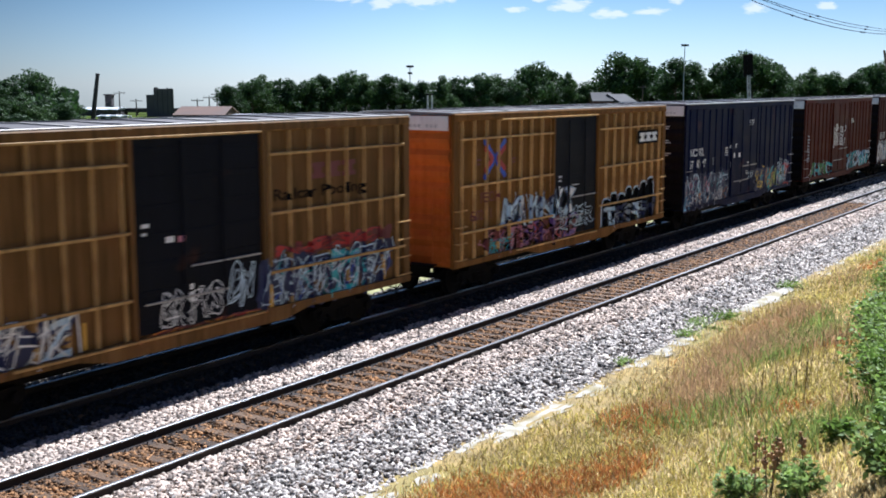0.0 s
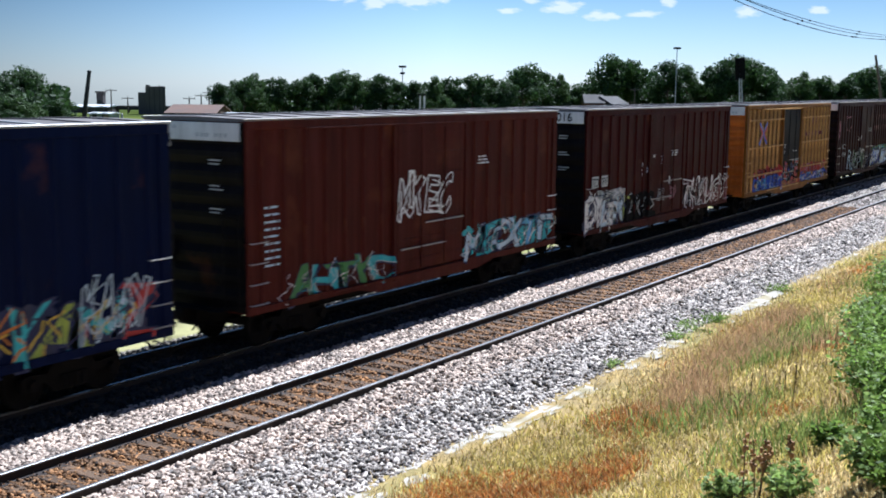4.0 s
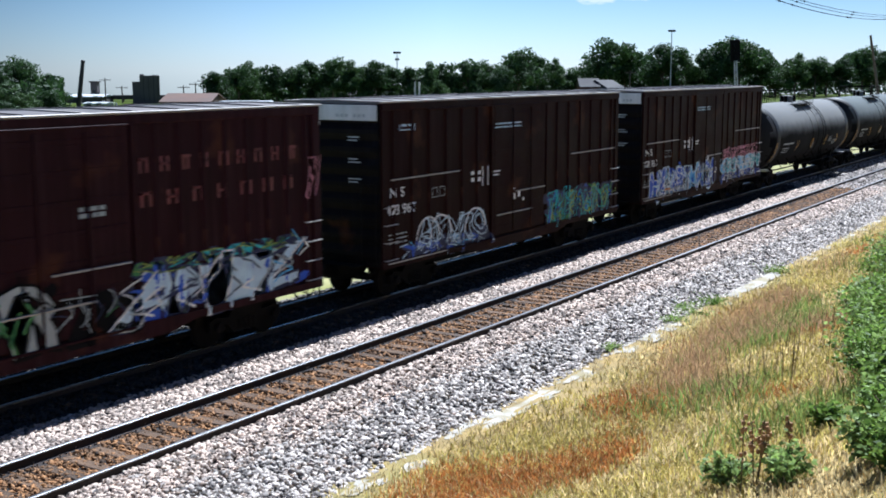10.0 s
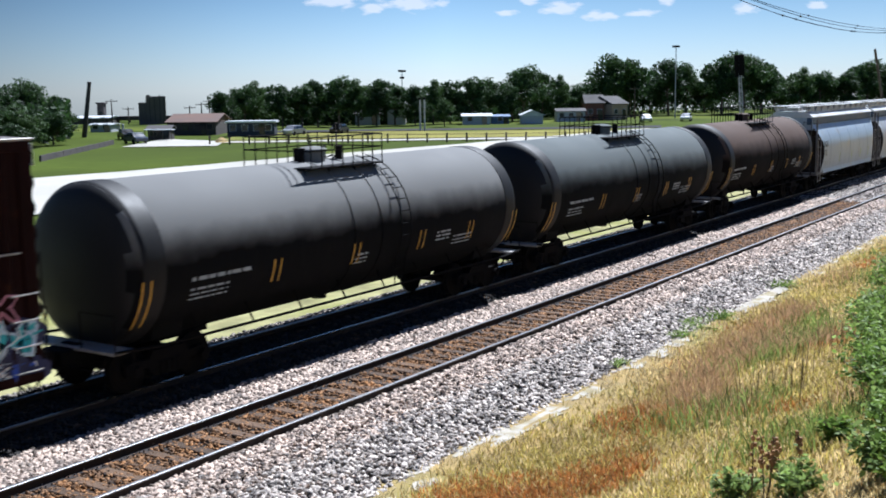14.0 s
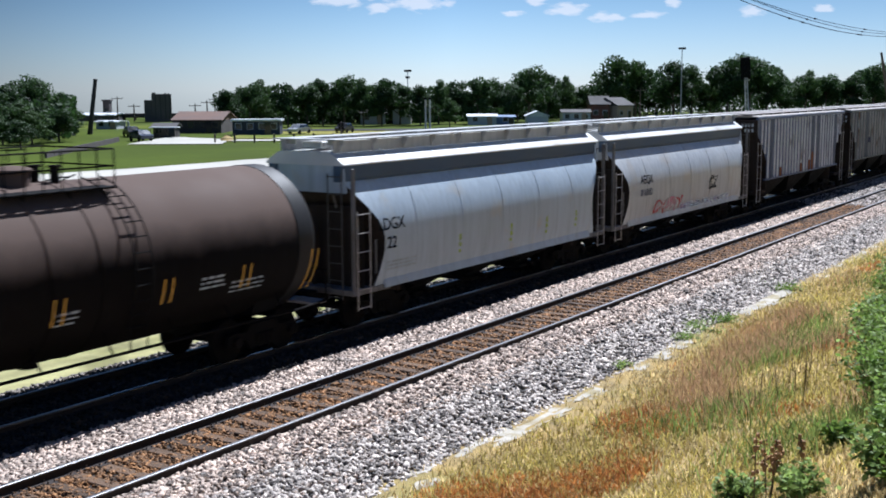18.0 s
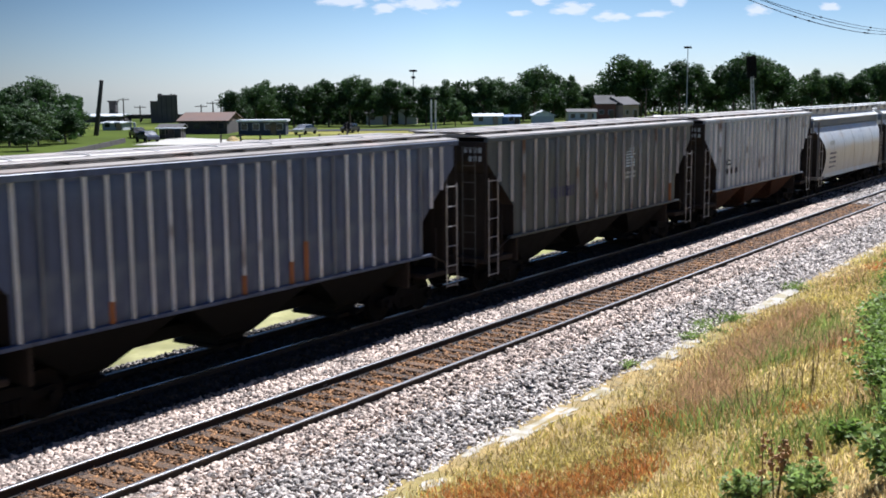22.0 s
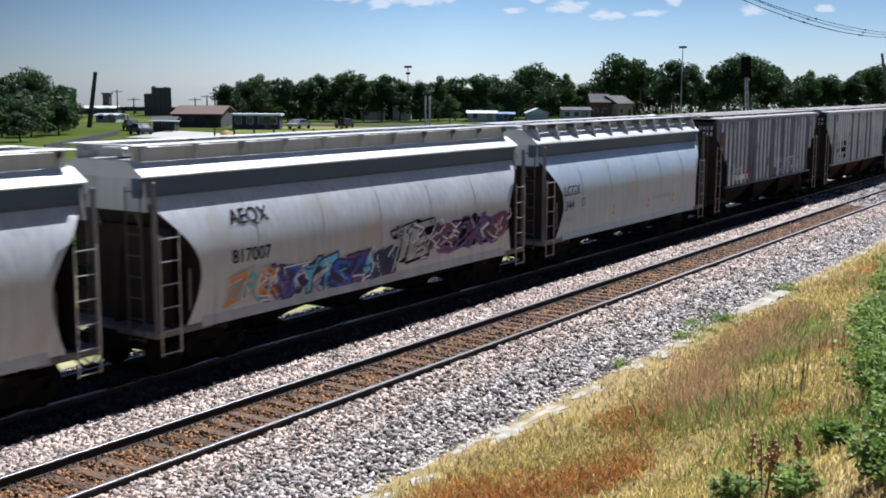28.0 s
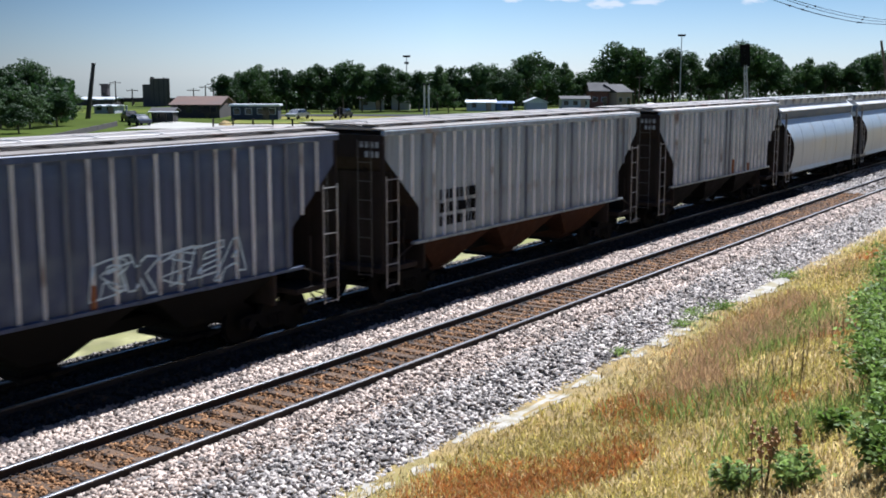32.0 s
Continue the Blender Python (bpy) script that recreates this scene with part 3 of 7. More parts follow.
# ---------------------------------------------------------------- sprayed lettering on car sides
def scrawl(rng, x, z, w, h, turns):
    """A looping curve through random turning points."""
    side = rng.choice((-1, 1))
    key = []
    for i in range(turns):
        t = i / max(1, turns - 1)
        key.append((x + w * (.5 + .5 * side * (-1) ** i * rng.uniform(.35, 1)) + w * .4 * (t - .5), z + h * min(1, max(0, (t if rng.random() < .7 else rng.random()) + rng.uniform(-.15, .15)))))
    pts = []
    key = [key[0]] + key + [key[-1]]
    for p0, p1, p2, p3 in zip(key, key[1:], key[2:], key[3:]):
        for k in range(5):
            t = k / 5
            pts.append(tuple(.5 * (2 * b + (c - a) * t + (2 * a - 5 * b + 4 * c - d) * t * t + (3 * b - a - 3 * c + d) * t ** 3) for a, b, c, d in zip(p0, p1, p2, p3)))
    pts.append(key[-1])
    return pts


def ribbon(V, F, pts, width, surf, off):
    """A flat painted stroke that follows the side of the car."""
    P = []
    for a, b in zip(pts, pts[1:]):
        a, b = np.array(a), np.array(b)
        n = max(1, int(np.linalg.norm(b - a) / 0.06))
        P += [a + (b - a) * i / n for i in range(n)]
    P.append(np.array(pts[-1]))
    d0 = (P[0] - P[1]) / max(1e-6, np.linalg.norm(P[0] - P[1]))
    d1 = (P[-1] - P[-2]) / max(1e-6, np.linalg.norm(P[-1] - P[-2]))
    P = [P[0] + d0 * width * .4] + P + [P[-1] + d1 * width * .4]
    base = len(V)
    for i, p in enumerate(P):
        t = P[min(i + 1, len(P) - 1)] - P[max(i - 1, 0)]
        n = np.array([-t[1], t[0]]) / max(1e-6, np.linalg.norm(t))
        w = width * (0.3 if i in (0, len(P) - 1) else 0.5)
        for s in (-1, 1):
            q = p + n * w * s
            V.append((q[0], surf(q[0], q[1]) - off, q[1]))
    for i in range(len(P) - 1):
        k = base + 2 * i
        F.append((k, k + 1, k + 3, k + 2))


def letter_row(rng, x0, x1, z0, z1, text, lean, overlap=1.5):
    """Letters that fill a stretch of a side, each one turned, stretched and pushed into the next."""
    n = len(text)
    w = (x1 - x0) / n
    for i, ch in enumerate(text):
        V, F, loops = glyph(ch)
        h = (z1 - z0) * rng.uniform(.82, 1.0)
        zz = z0 + rng.uniform(0, (z1 - z0) - h)
        cx, a = x0 + w * (i + .5), radians(rng.uniform(-14, 14))
        fat, flare = w * overlap * rng.uniform(.9, 1.12), rng.uniform(-.25, .25)

        def put(p, cx=cx, zz=zz, a=a, fat=fat, flare=flare, h=h):
            u, v = p[0] - .5, p[1] - .5
            u += .10 * math.sin(5.2 * v + 9 * flare)
            v += .09 * math.sin(4.4 * u + 14 * flare)
            u, v = u * (1 + 2 * flare * v) * math.cos(a) - v * math.sin(a) * .5, u * math.sin(a) * .5 + v * math.cos(a)
            return (cx + u * fat + lean * v * h, zz + (v + .5) * h)
        yield [put(p) for p in V], F, [[put(p) for p in lp] for lp in loops], put


def words(rng, n):
    return "".join(rng.choice("ABCEHKMNORSTYZ") for _ in range(max(2, n)))


def graffiti(car, x0, x1, z0, z1, fills, edge, count, seed, surf, cloud=None, weight=0.22, label="", lean=0.1, slope=0.0, text="", shine="white", lines=6):
    """A sprayed piece: a ground of colour, filled letters with a dropped shadow, outlines and thin lines inside."""
    rng = random.Random(seed)
    flat, strokes = {}, {}
    if cloud:
        V, F = strokes.setdefault((cloud, 0.004), ([], []))
        for i in range(count * 4):
            x, z = rng.uniform(x0, x1), rng.uniform(z0 + .12, z1 - .12)
            ribbon(V, F, [(x - rng.uniform(.1, .35), z), (x + .05, z + rng.uniform(-.15, .15)), (x + rng.uniform(.1, .35), z)], rng.uniform(.15, .4), surf, 0.004 + 0.0004 * (i % 5))
    line = max(.022, min(.05, weight * .22))
    for pts, F, loops, put in letter_row(rng, x0, x1, z0, z1, text or words(rng, count), lean):
        fill = rng.choice(fills)
        for dx, dz, c, off in ((.05, -.06, edge, .008), (0, 0, fill, .011)):
            bm = flat.setdefault((c, off), bmesh.new())
            vs = [bm.verts.new((px + dx, 0, pz + dz)) for px, pz in pts]
            for f in F:
                bm.faces.new([vs[k] for k in f])
        V, Q = strokes.setdefault((edge, .016), ([], []))
        for lp in loops:
            ribbon(V, Q, lp, line, surf, .016)
        for k in range(lines):
            c = rng.choice((shine, rng.choice(fills), edge))
            V, Q = strokes.setdefault((c, .019), ([], []))
            u, v = rng.uniform(.0, 1), rng.uniform(0, .6)
            turn = rng.choice((-1, 1)) * rng.uniform(.1, .4)
            path = [(u, v), (u + turn * .5, v + .14), (u + turn, v + .22), (u + turn * rng.uniform(-.4, 1.1), v + rng.uniform(.3, .6))]
            ribbon(V, Q, [put(p) for p in path], line * rng.uniform(.6, 1.1), surf, .019)
        if rng.random() < .8:          # a shining rim along part of the outline
            V, Q = strokes.setdefault((shine, .021), ([], []))
            lp = max(loops, key=len)
            k = rng.randrange(len(lp))
            ribbon(V, Q, (lp + lp)[k:k + max(3, len(lp) // 3)], line * .75, surf, .021)
    for (c, off), bm in flat.items():
        drape(bm, surf, off)
        tagged(part("graffiti" if off > .01 else "graffiti_shadow", bm, PAINT[c], car, label or "sprayed graffiti in %s paint" % c.replace("_", " ")), kind="stuff")
    for (c, off), (V, F) in strokes.items():
        if F:
            o = raw("graffiti_line" if off > .012 else "graffiti_ground", np.array(V), np.array(F), PAINT[c], car)
            tagged(o, "sprayed %s lines of the graffiti" % c.replace("_", " ") if off > .012 else "sprayed ground in %s paint" % c.replace("_", " "), kind="stuff")


def tag_lines(car, x0, x1, z0, z1, color, count, seed, surf, width=0.05, text=""):
    """Hollow letters and loops drawn with one thin spray line."""
    rng = random.Random(seed)
    V, F = [], []
    w = (x1 - x0) / count
    for pts, tri, loops, put in letter_row(rng, x0, x1, z0, z1, text or words(rng, count), .12, 1.1):
        for lp in loops:
            ribbon(V, F, lp, width * rng.uniform(.5, .8), surf, 0.02)
    for i in range(count // 2):
        ribbon(V, F, scrawl(rng, x0 + 2 * w * i, z0, w * 1.15, z1 - z0, rng.choice((4, 5))), width * rng.uniform(.4, .6), surf, 0.023)
    tagged(raw("graffiti_tag", np.array(V), np.array(F), PAINT[color], car), "thin %s graffiti tag" % color.replace("_", " "), kind="stuff")


def bars(car, x0, z0, width, rows, surf, color="white", height=0.05, gap=0.09, seed=1):
    """Small stencilled data that cannot be read."""
    rng = random.Random(seed)
    V, F = [], []
    for r in range(rows):
        x, z = x0, z0 - r * gap
        while x < x0 + width - .04:
            k = rng.uniform(.08, .3)
            e = min(x + k, x0 + width)
            b = len(V)
            V += [(a, surf(a, z) - 0.008, c) for a, c in ((x, z), (e, z), (e, z + height), (x, z + height))]
            F.append((b, b + 1, b + 2, b + 3))
            x = e + rng.uniform(.03, .08)
    tagged(raw("stencil", np.array(V), np.array(F), PAINT[color], car), kind="stuff")


# ---------------------------------------------------------------- boxcars
BOX_ROOF = surface("dark_weathered_boxcar_roof", (0.13, 0.115, 0.11), .6, .1, .35, .9, 14, .2, stain=(.26, .23, .21), stain_amount=.4)


def car_thing(name, middle, label, group):
    car = tagged(new(name), label, "freight car", group)
    car.matrix_basis = pose(middle, FAR_Y, 0)
    CARS.append((car, middle))
    return car


def boxcar(middle, label, body, end=None, door=None, half=7.2, door_w=3.0, posts=13, depth=0.07, belts=(), board=None, roof=None, top=5.12, bottom=0.93,
           ladder_paint=None, frame_paint=None, rail_paint=None, post=.035, foot=.075, rib_paint=None, named=False):
    """A steel boxcar: sheeted sides with outside posts, a sliding door, ribbed ends and a ribbed roof."""
    car = car_thing("boxcar", middle, label, "freight cars of the train")
    end, door = end or body, door or body
    hw = 1.49
    lp = ladder_paint or BARE
    face = hw + depth
    bm = bmesh.new()
    quadbox(bm, -half + .02, half - .02, -hw, hw, bottom + .02, top)
    part("side_wall", bm, body, car)
    pitch = (half * 2 - 0.3) / posts
    where = [-half + .15 + pitch * (i + .5) for i in range(posts)]
    where = [x for x in where if abs(x) > door_w / 2 + .12]
    for sy in (-1, 1):
        y0, y1 = sorted((sy * (hw - .01), sy * face))
        bm = bmesh.new()
        prism(bm, [(-foot, sy * hw), (-post, sy * face), (post, sy * face), (foot, sy * hw)], "z", bottom + .16, top - .12)
        first = None
        for x in where:
            if first is None:
                first = part("side_post", bm, rib_paint or body, car)
                first.matrix_basis = pose(x, 0, 0)
            else:
                again(first, pose(x, 0, 0))
        for s in (-1, 1):          # corner posts
            bm = bmesh.new()
            a, b = sorted((s * half, s * (half - .26)))
            solid(bm, a, b, y0, y1 + 0.0, bottom, top, 0.02)
            part("corner_post", bm, frame_paint or body, car)
            bm = bmesh.new()        # door posts
            a, b = sorted((s * (door_w / 2 + .02), s * (door_w / 2 + .15)))
            solid(bm, a, b, *sorted((sy * (hw - .01), sy * (face + .03))), bottom, top - .02, 0.02)
            part("door_post", bm, frame_paint or body, car)
        bm = bmesh.new()
        solid(bm, -half, half, *sorted((sy * (hw - .02), sy * (face + .02))), top - .2, top + .01, 0.03)
        part("top_chord", bm, frame_paint or body, car)
        bm = bmesh.new()
        prism(bm, [(-half, bottom), (-half, bottom + .16), (half, bottom + .16), (half, bottom), (3.2, bottom), (2.4, bottom - .16), (-2.4, bottom - .16), (-3.2, bottom)], "y", *sorted((sy * (hw - .03), sy * (face + .01))))
        part("side_sill", bm, frame_paint or body, car)
        for z in belts:
            for s in (-1, 1):
                bm = bmesh.new()
                a, b = sorted((s * (door_w / 2 + .18), s * (half - .28)))
                y2, y3 = sorted((sy * (face - .005), sy * (face + .06)))
                solid(bm, a, b, y2, y3, z - .03, z + .03, 0.01)
                part("side_belt", bm, rib_paint or body, car)
        # sliding door: a ribbed panel, its rails and locking bars
        bm = bmesh.new()
        y2, y3 = sorted((sy * (hw + .012), sy * (hw + .05)))
        solid(bm, -door_w / 2 + .03, door_w / 2 - .03, y2, y3, bottom + .2, top - .2, 0.02)
        leaf = part("door", bm, door, car)
        for i in range(7):
            z = bottom + .45 + i * (top - bottom - .9) / 6
            bm = bmesh.new()
            solid(bm, -door_w / 2 + .12, door_w / 2 - .12, *sorted((sy * (hw + .048), sy * (hw + .06))), z - .05, z + .05, 0.011)
            part("door_rib", bm, door, leaf)
        for x in (-.55, .55):
            bm = bmesh.new()
            rod(bm, (x, sy * (hw + .1), bottom + .25), (x, sy * (hw + .1), top - .3), 0.022, 6)
            part("lock_rod", bm, door, leaf)
        for z, a, b in ((2.33, -.2, .95), (1.72, -.9, .4)):
            bm = bmesh.new()
            solid(bm, door_w / 2 * a, door_w / 2 * b, *sorted((sy * (hw + .06), sy * (hw + .1))), z - .02, z + .02, .008)
            part("door_lever", bm, BARE, leaf, "bare worn locking lever")
        for z, e in ((bottom + .12, 2.6), (top - .2, 3.2)):
            bm = bmesh.new()
            solid(bm, max(-half + .5, -door_w / 2 * e), door_w / 2 * .98, *sorted((sy * (hw + .05), sy * (face + .05))), z - .025, z + .025, 0.01)
            part("door_track", bm, rail_paint or body, car)
        for s in (-1, 1):
            grabs(car, s * (half - .33), sy * (face + .07), [1.15, 1.6, 2.05, 2.5], .52, lp)
    for s in (-1, 1):              # ribbed ends
        out, z = [(s * (half - .06), top)], top - .06
        n = 9
        for i in range(n):
            za, zb = z - i * (top - bottom - .2) / n, z - (i + 1) * (top - bottom - .2) / n
            d = za - zb
            out += [(s * half, za), (s * (half + .02), za - d * .1), (s * (half + .085), za - d * .35), (s * (half + .085), za - d * .6), (s * (half + .02), za - d * .9)]
        out += [(s * half, bottom + .05), (s * (half - .06), bottom + .05)]
        bm = bmesh.new()
        prism(bm, out, "y", -hw + .02, hw - .02)
        part("ribbed_end", bm, end, car)
        if board:
            bm = bmesh.new()
            solid(bm, *sorted((s * (half + .088), s * (half + .11))), -hw + .03, hw - .03, top - .44, top - .05, 0.008)
            plate = part("marker_board", bm, board, car, "white board across the top of the end")
            if not named:
                V, F = [], []
                for z, ya, yb in ((top - .36, 1.2, .45), (top - .36, -.2, -1.25), (top - .2, .9, .3)):
                    y = ya
                    while y > yb + .1:
                        k = len(V)
                        V += [(s * (half + .113), q, h) for q, h in ((y, z), (y - .09, z), (y - .09, z + .085), (y, z + .085))]
                        F.append((k, k + 1, k + 2, k + 3))
                        y -= .14 if round(y * 50) % 3 else .26
                tagged(raw("board_stencil", np.array(V), np.array(F), PAINT["grey"], plate), kind="stuff")
        ladder(car, s * (half + .14), -1.2, 1.1, 3.1, .45, 5, end, "y", "end_ladder")
        bm = bmesh.new()
        for i in range(5):
            quadbox(bm, *sorted((s * (half + .09), s * (half + .5))), -1.1 + i * .44, -.72 + i * .44, 1.02, 1.05)
        part("crossover_step", bm, STEEL, car, "dark metal walkway over the coupler")
        V, F = [], []
        for z, w in () if end is END_ORANGE else ((4.25, .35), (4.17, .3), (3.7, .3), (3.62, .4), (3.2, .42), (3.12, .3)):
            k = len(V)
            V += [(s * (half + .098), y, h) for y, h in ((-.55, z), (-.55 - w, z), (-.55 - w, z + .035), (-.55, z + .035))]
            F.append((k, k + 1, k + 2, k + 3))
        if F:
            tagged(raw("end_stencil", np.array(V), np.array(F), PAINT["grey"], car), kind="stuff")
        bm = bmesh.new()
        lathe(bm, [(0, .05), (0, .27), (.04, .27), (.04, .05)], "x", 16, (s * (half + .16), .75, 2.2))
        part("brake_wheel", bm, INK, car)
        for sy in (-1, 1):          # stirrups
            bm = bmesh.new()
            pipe(bm, [(s * (half - .08), sy * 1.5, .95), (s * (half - .08), sy * 1.5, .5), (s * (half - .5), sy * 1.5, .5), (s * (half - .5), sy * 1.5, .95)], .018, 5)
            part("stirrup", bm, STEEL, car)
    bm = bmesh.new()
    prism(bm, [(-1.56, top), (-1.54, top + .04), (0, top + .07), (1.54, top + .04), (1.56, top), (1.4, top - .03), (-1.4, top - .03)], "x", -half - .04, half + .04)
    rf = part("roof", bm, BOX_ROOF, car)
    for sy in (-1, 1):
        bm = bmesh.new()
        solid(bm, -half - .05, half + .05, *sorted((sy * 1.5, sy * 1.57)), top - .005, top + .045, .01)
        part("eave_strip", bm, roof or GALV, car, "pale strip along the eave")
    for i in range(12):
        x = -half + .6 + i * (2 * half - 1.2) / 11
        bm = bmesh.new()
        prism(bm, [(-1.52, top + .035), (-1.5, top + .065), (0, top + .1), (1.5, top + .065), (1.52, top + .035), (0, top + .06)], "x", x - .06, x + .06)
        part("roof_rib", bm, roof if i % 3 == 0 and roof else BOX_ROOF, rf)
    running_gear(car, half, 2.1, deep=.42)
    bm = bmesh.new()
    rod(bm, (1.2, .8, .6), (2.3, .8, .6), .2, 12)
    part("brake_cylinder", bm, BLACK, car)

    def surf(x, z):
        if abs(x) < door_w / 2 + .005:
            return -(hw + .062)
        if abs(x) > half - .265:
            return -(face + .002)
        if abs(x) < door_w / 2 + .155:
            return -(face + .032)
        d = min(abs(x - w) for w in where)
        return -hw - (face - hw) * min(1, max(0, (foot - d) / (foot - post)))
    bends = [w + k for w in where for k in (-foot, -post, post, foot)]
    for sgn in (-1, 1):
        for k in (door_w / 2 + .004, door_w / 2 + .006, door_w / 2 + .154, door_w / 2 + .156, half - .266, half - .264):
            bends.append(sgn * k)
    CUTS[surf] = (sorted(bends), ())
    return car, surf


# ---------------------------------------------------------------- tank cars
TANK_END = surface("black_tank_end_paint", (0.010, 0.010, 0.011), 0.6, 0, 0.3, 0.8, 14, 0.1, spec=.3)


def lit_dusty_top(name, paint, dust, level):
    """Black paint, dust and sunlight painted over its upper half, broken below the level."""
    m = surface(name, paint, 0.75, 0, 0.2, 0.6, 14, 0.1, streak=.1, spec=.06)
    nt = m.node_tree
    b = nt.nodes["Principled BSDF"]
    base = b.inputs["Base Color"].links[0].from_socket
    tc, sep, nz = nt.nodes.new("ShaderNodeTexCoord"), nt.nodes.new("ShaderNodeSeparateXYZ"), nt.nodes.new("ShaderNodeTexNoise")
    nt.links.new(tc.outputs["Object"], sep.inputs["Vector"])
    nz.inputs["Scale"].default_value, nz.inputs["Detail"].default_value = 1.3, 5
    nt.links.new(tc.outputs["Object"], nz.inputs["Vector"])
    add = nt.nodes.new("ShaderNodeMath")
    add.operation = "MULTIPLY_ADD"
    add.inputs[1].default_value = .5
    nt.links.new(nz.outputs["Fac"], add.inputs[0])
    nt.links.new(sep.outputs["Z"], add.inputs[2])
    top_mask = nt.nodes.new("ShaderNodeMapRange")
    top_mask.inputs["From Min"].default_value, top_mask.inputs["From Max"].default_value = level, level + .75
    nt.links.new(add.outputs["Value"], top_mask.inputs["Value"])
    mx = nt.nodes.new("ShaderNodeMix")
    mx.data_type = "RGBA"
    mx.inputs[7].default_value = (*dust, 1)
    nt.links.new(top_mask.outputs["Result"], mx.inputs[0])
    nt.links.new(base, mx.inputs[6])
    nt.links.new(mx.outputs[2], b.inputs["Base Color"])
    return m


def tank_car(middle, label, skin, half=7.45, radius=1.68, zc=2.51, seed=1):
    car = car_thing("tank_car", middle, label, "freight cars of the train")
    L = half - .2
    bm = bmesh.new()
    dome = [(L - .55 + .55 * math.sin(a), radius * math.cos(a)) for a in [math.pi / 2 * i / 8 for i in range(9)]]
    prof = [(-x, max(r, .03)) for x, r in reversed(dome)] + [(-L * .5, radius), (0, radius), (L * .5, radius)] + [(x, max(r, .03)) for x, r in dome]
    lathe(bm, prof, "x", 48, (0, 0, zc))
    # heads stay black; the painted sunlit top is on the barrel only
    darken_ends(part("barrel", bm, skin, car, smooth=True), TANK_END)
    for e in (-1, 1):               # black shoulder at each head
        bm = bmesh.new()
        ring = [(L - 1.0, radius - .01), (L - 1.0, radius + .012), (L - .56, radius + .012), (L - .5, radius + .006), (L - .44, radius * .978)]
        lathe(bm, [(e * a, r) for a, r in ring], "x", 48, (0, 0, zc), caps=False)
        part("head_ring", bm, TANK_END, car, "black shoulder round the tank head", smooth=True)
    for x in (-.55, .55):
        bm = bmesh.new()
        lathe(bm, [(x - .05, radius - .01), (x - .05, radius + .018), (x + .05, radius + .018), (x + .05, radius - .01)], "x", 48, (0, 0, zc), caps=False)
        part("jacket_band", bm, skin, car, smooth=True)
    top = zc + radius
    bm = bmesh.new()
    lathe(bm, [(top - .12, .33), (top + .2, .33), (top + .22, .38), (top + .28, .38), (top + .33, .25), (top + .35, .05)], "z", 20, (-.1, 0, 0))
    part("manway", bm, skin, car, smooth=True)
    for dx, dy in ((-.55, .1), (.55, .2), (.7, -.2), (-.7, -.15)):
        bm = bmesh.new()
        rod(bm, (dx, dy, top - .1), (dx, dy, top + .32), .09, 10)
        rod(bm, (dx - .13, dy, top + .3), (dx + .13, dy, top + .3), .03, 6)
        part("valve", bm, STEEL, car)
    bm = bmesh.new()
    for sy in (-1, 1):
        solid(bm, -1.45, 1.45, *sorted((sy * .55, sy * 1.05)), top - .13, top - .09, .008)
        for x in (-1.4, -.5, .5, 1.4):
            rod(bm, (x, sy * 1.0, top - .5), (x, sy * .8, top - .1), .02, 5)
    plat = part("top_platform", bm, BLACK, car)
    bm = bmesh.new()
    for sy in (-1, 1):
        for x in [-1.4 + .4 * i for i in range(8)]:
            rod(bm, (x, sy * 1.05, top - .1), (x, sy * 1.05, top + .62), .016, 5)
        for z in (top + .3, top + .62):
            rod(bm, (-1.4, sy * 1.05, z), (1.4, sy * 1.05, z), .017, 5)
    for x in (-1.4, 1.4):
        for z in (top + .3, top + .62):
            rod(bm, (x, -1.05, z), (x, 1.05, z), .017, 5)
    part("guard_rail", bm, BLACK, plat)
    for sy in (-1, 1):              # curved ladders and side hand rails
        bm = bmesh.new()
        for dx in (1.2, 1.62):
            pts = [(dx, sy * (radius + .1) * math.cos(a), zc + (radius + .1) * math.sin(a)) for a in [radians(-30 + 12 * i) for i in range(10)]]
            pts.insert(0, (dx, sy * 1.52, 1.0))
            pipe(bm, pts, .017, 5)
        for i in range(12):
            a = radians(-38 + 10 * i)
            rod(bm, (1.2, sy * (radius + .1) * math.cos(a), zc + (radius + .1) * math.sin(a)), (1.62, sy * (radius + .1) * math.cos(a), zc + (radius + .1) * math.sin(a)), .014, 5)
        for z in (1.2, 1.42):
            rod(bm, (1.2, sy * 1.5, z), (1.62, sy * 1.5, z), .014, 5)
        part("side_ladder", bm, BLACK, car)
        bm = bmesh.new()
        pipe(bm, [(-half + .05, sy * 1.5, 1.05), (-half + 1.1, sy * 1.5, .98), (half - 1.1, sy * 1.5, .98), (half - .05, sy * 1.5, 1.05)], .035, 6)
        for x in [-5.6 + 1.6 * i for i in range(8)]:
            rod(bm, (x, sy * 1.5, .98), (x, sy * 1.2, 1.5), .022, 5)
        part("side_hand_rail", bm, STEEL, car)
        for k in (-7.1, -3.35, -.5, 2.3, 4.7, 7.1):
            x = k * (half - .2) / 7.6
            ang0, ang1 = (-42, -6) if abs(k) > 7 else (-26, -8)
            for dx in (-.11, .11):
                bm = bmesh.new()
                n = 5
                a = [radians(ang0 + (ang1 - ang0) * i / n) for i in range(n + 1)]
                rr = radius + .02
                v = [[bm.verts.new((x + dx + e, sy * rr * math.cos(t), zc + rr * math.sin(t))) for e in (-.02, .02)] for t in a]
                for p, q in zip(v, v[1:]):
                    bm.faces.new((p[0], p[1], q[1], q[0]))
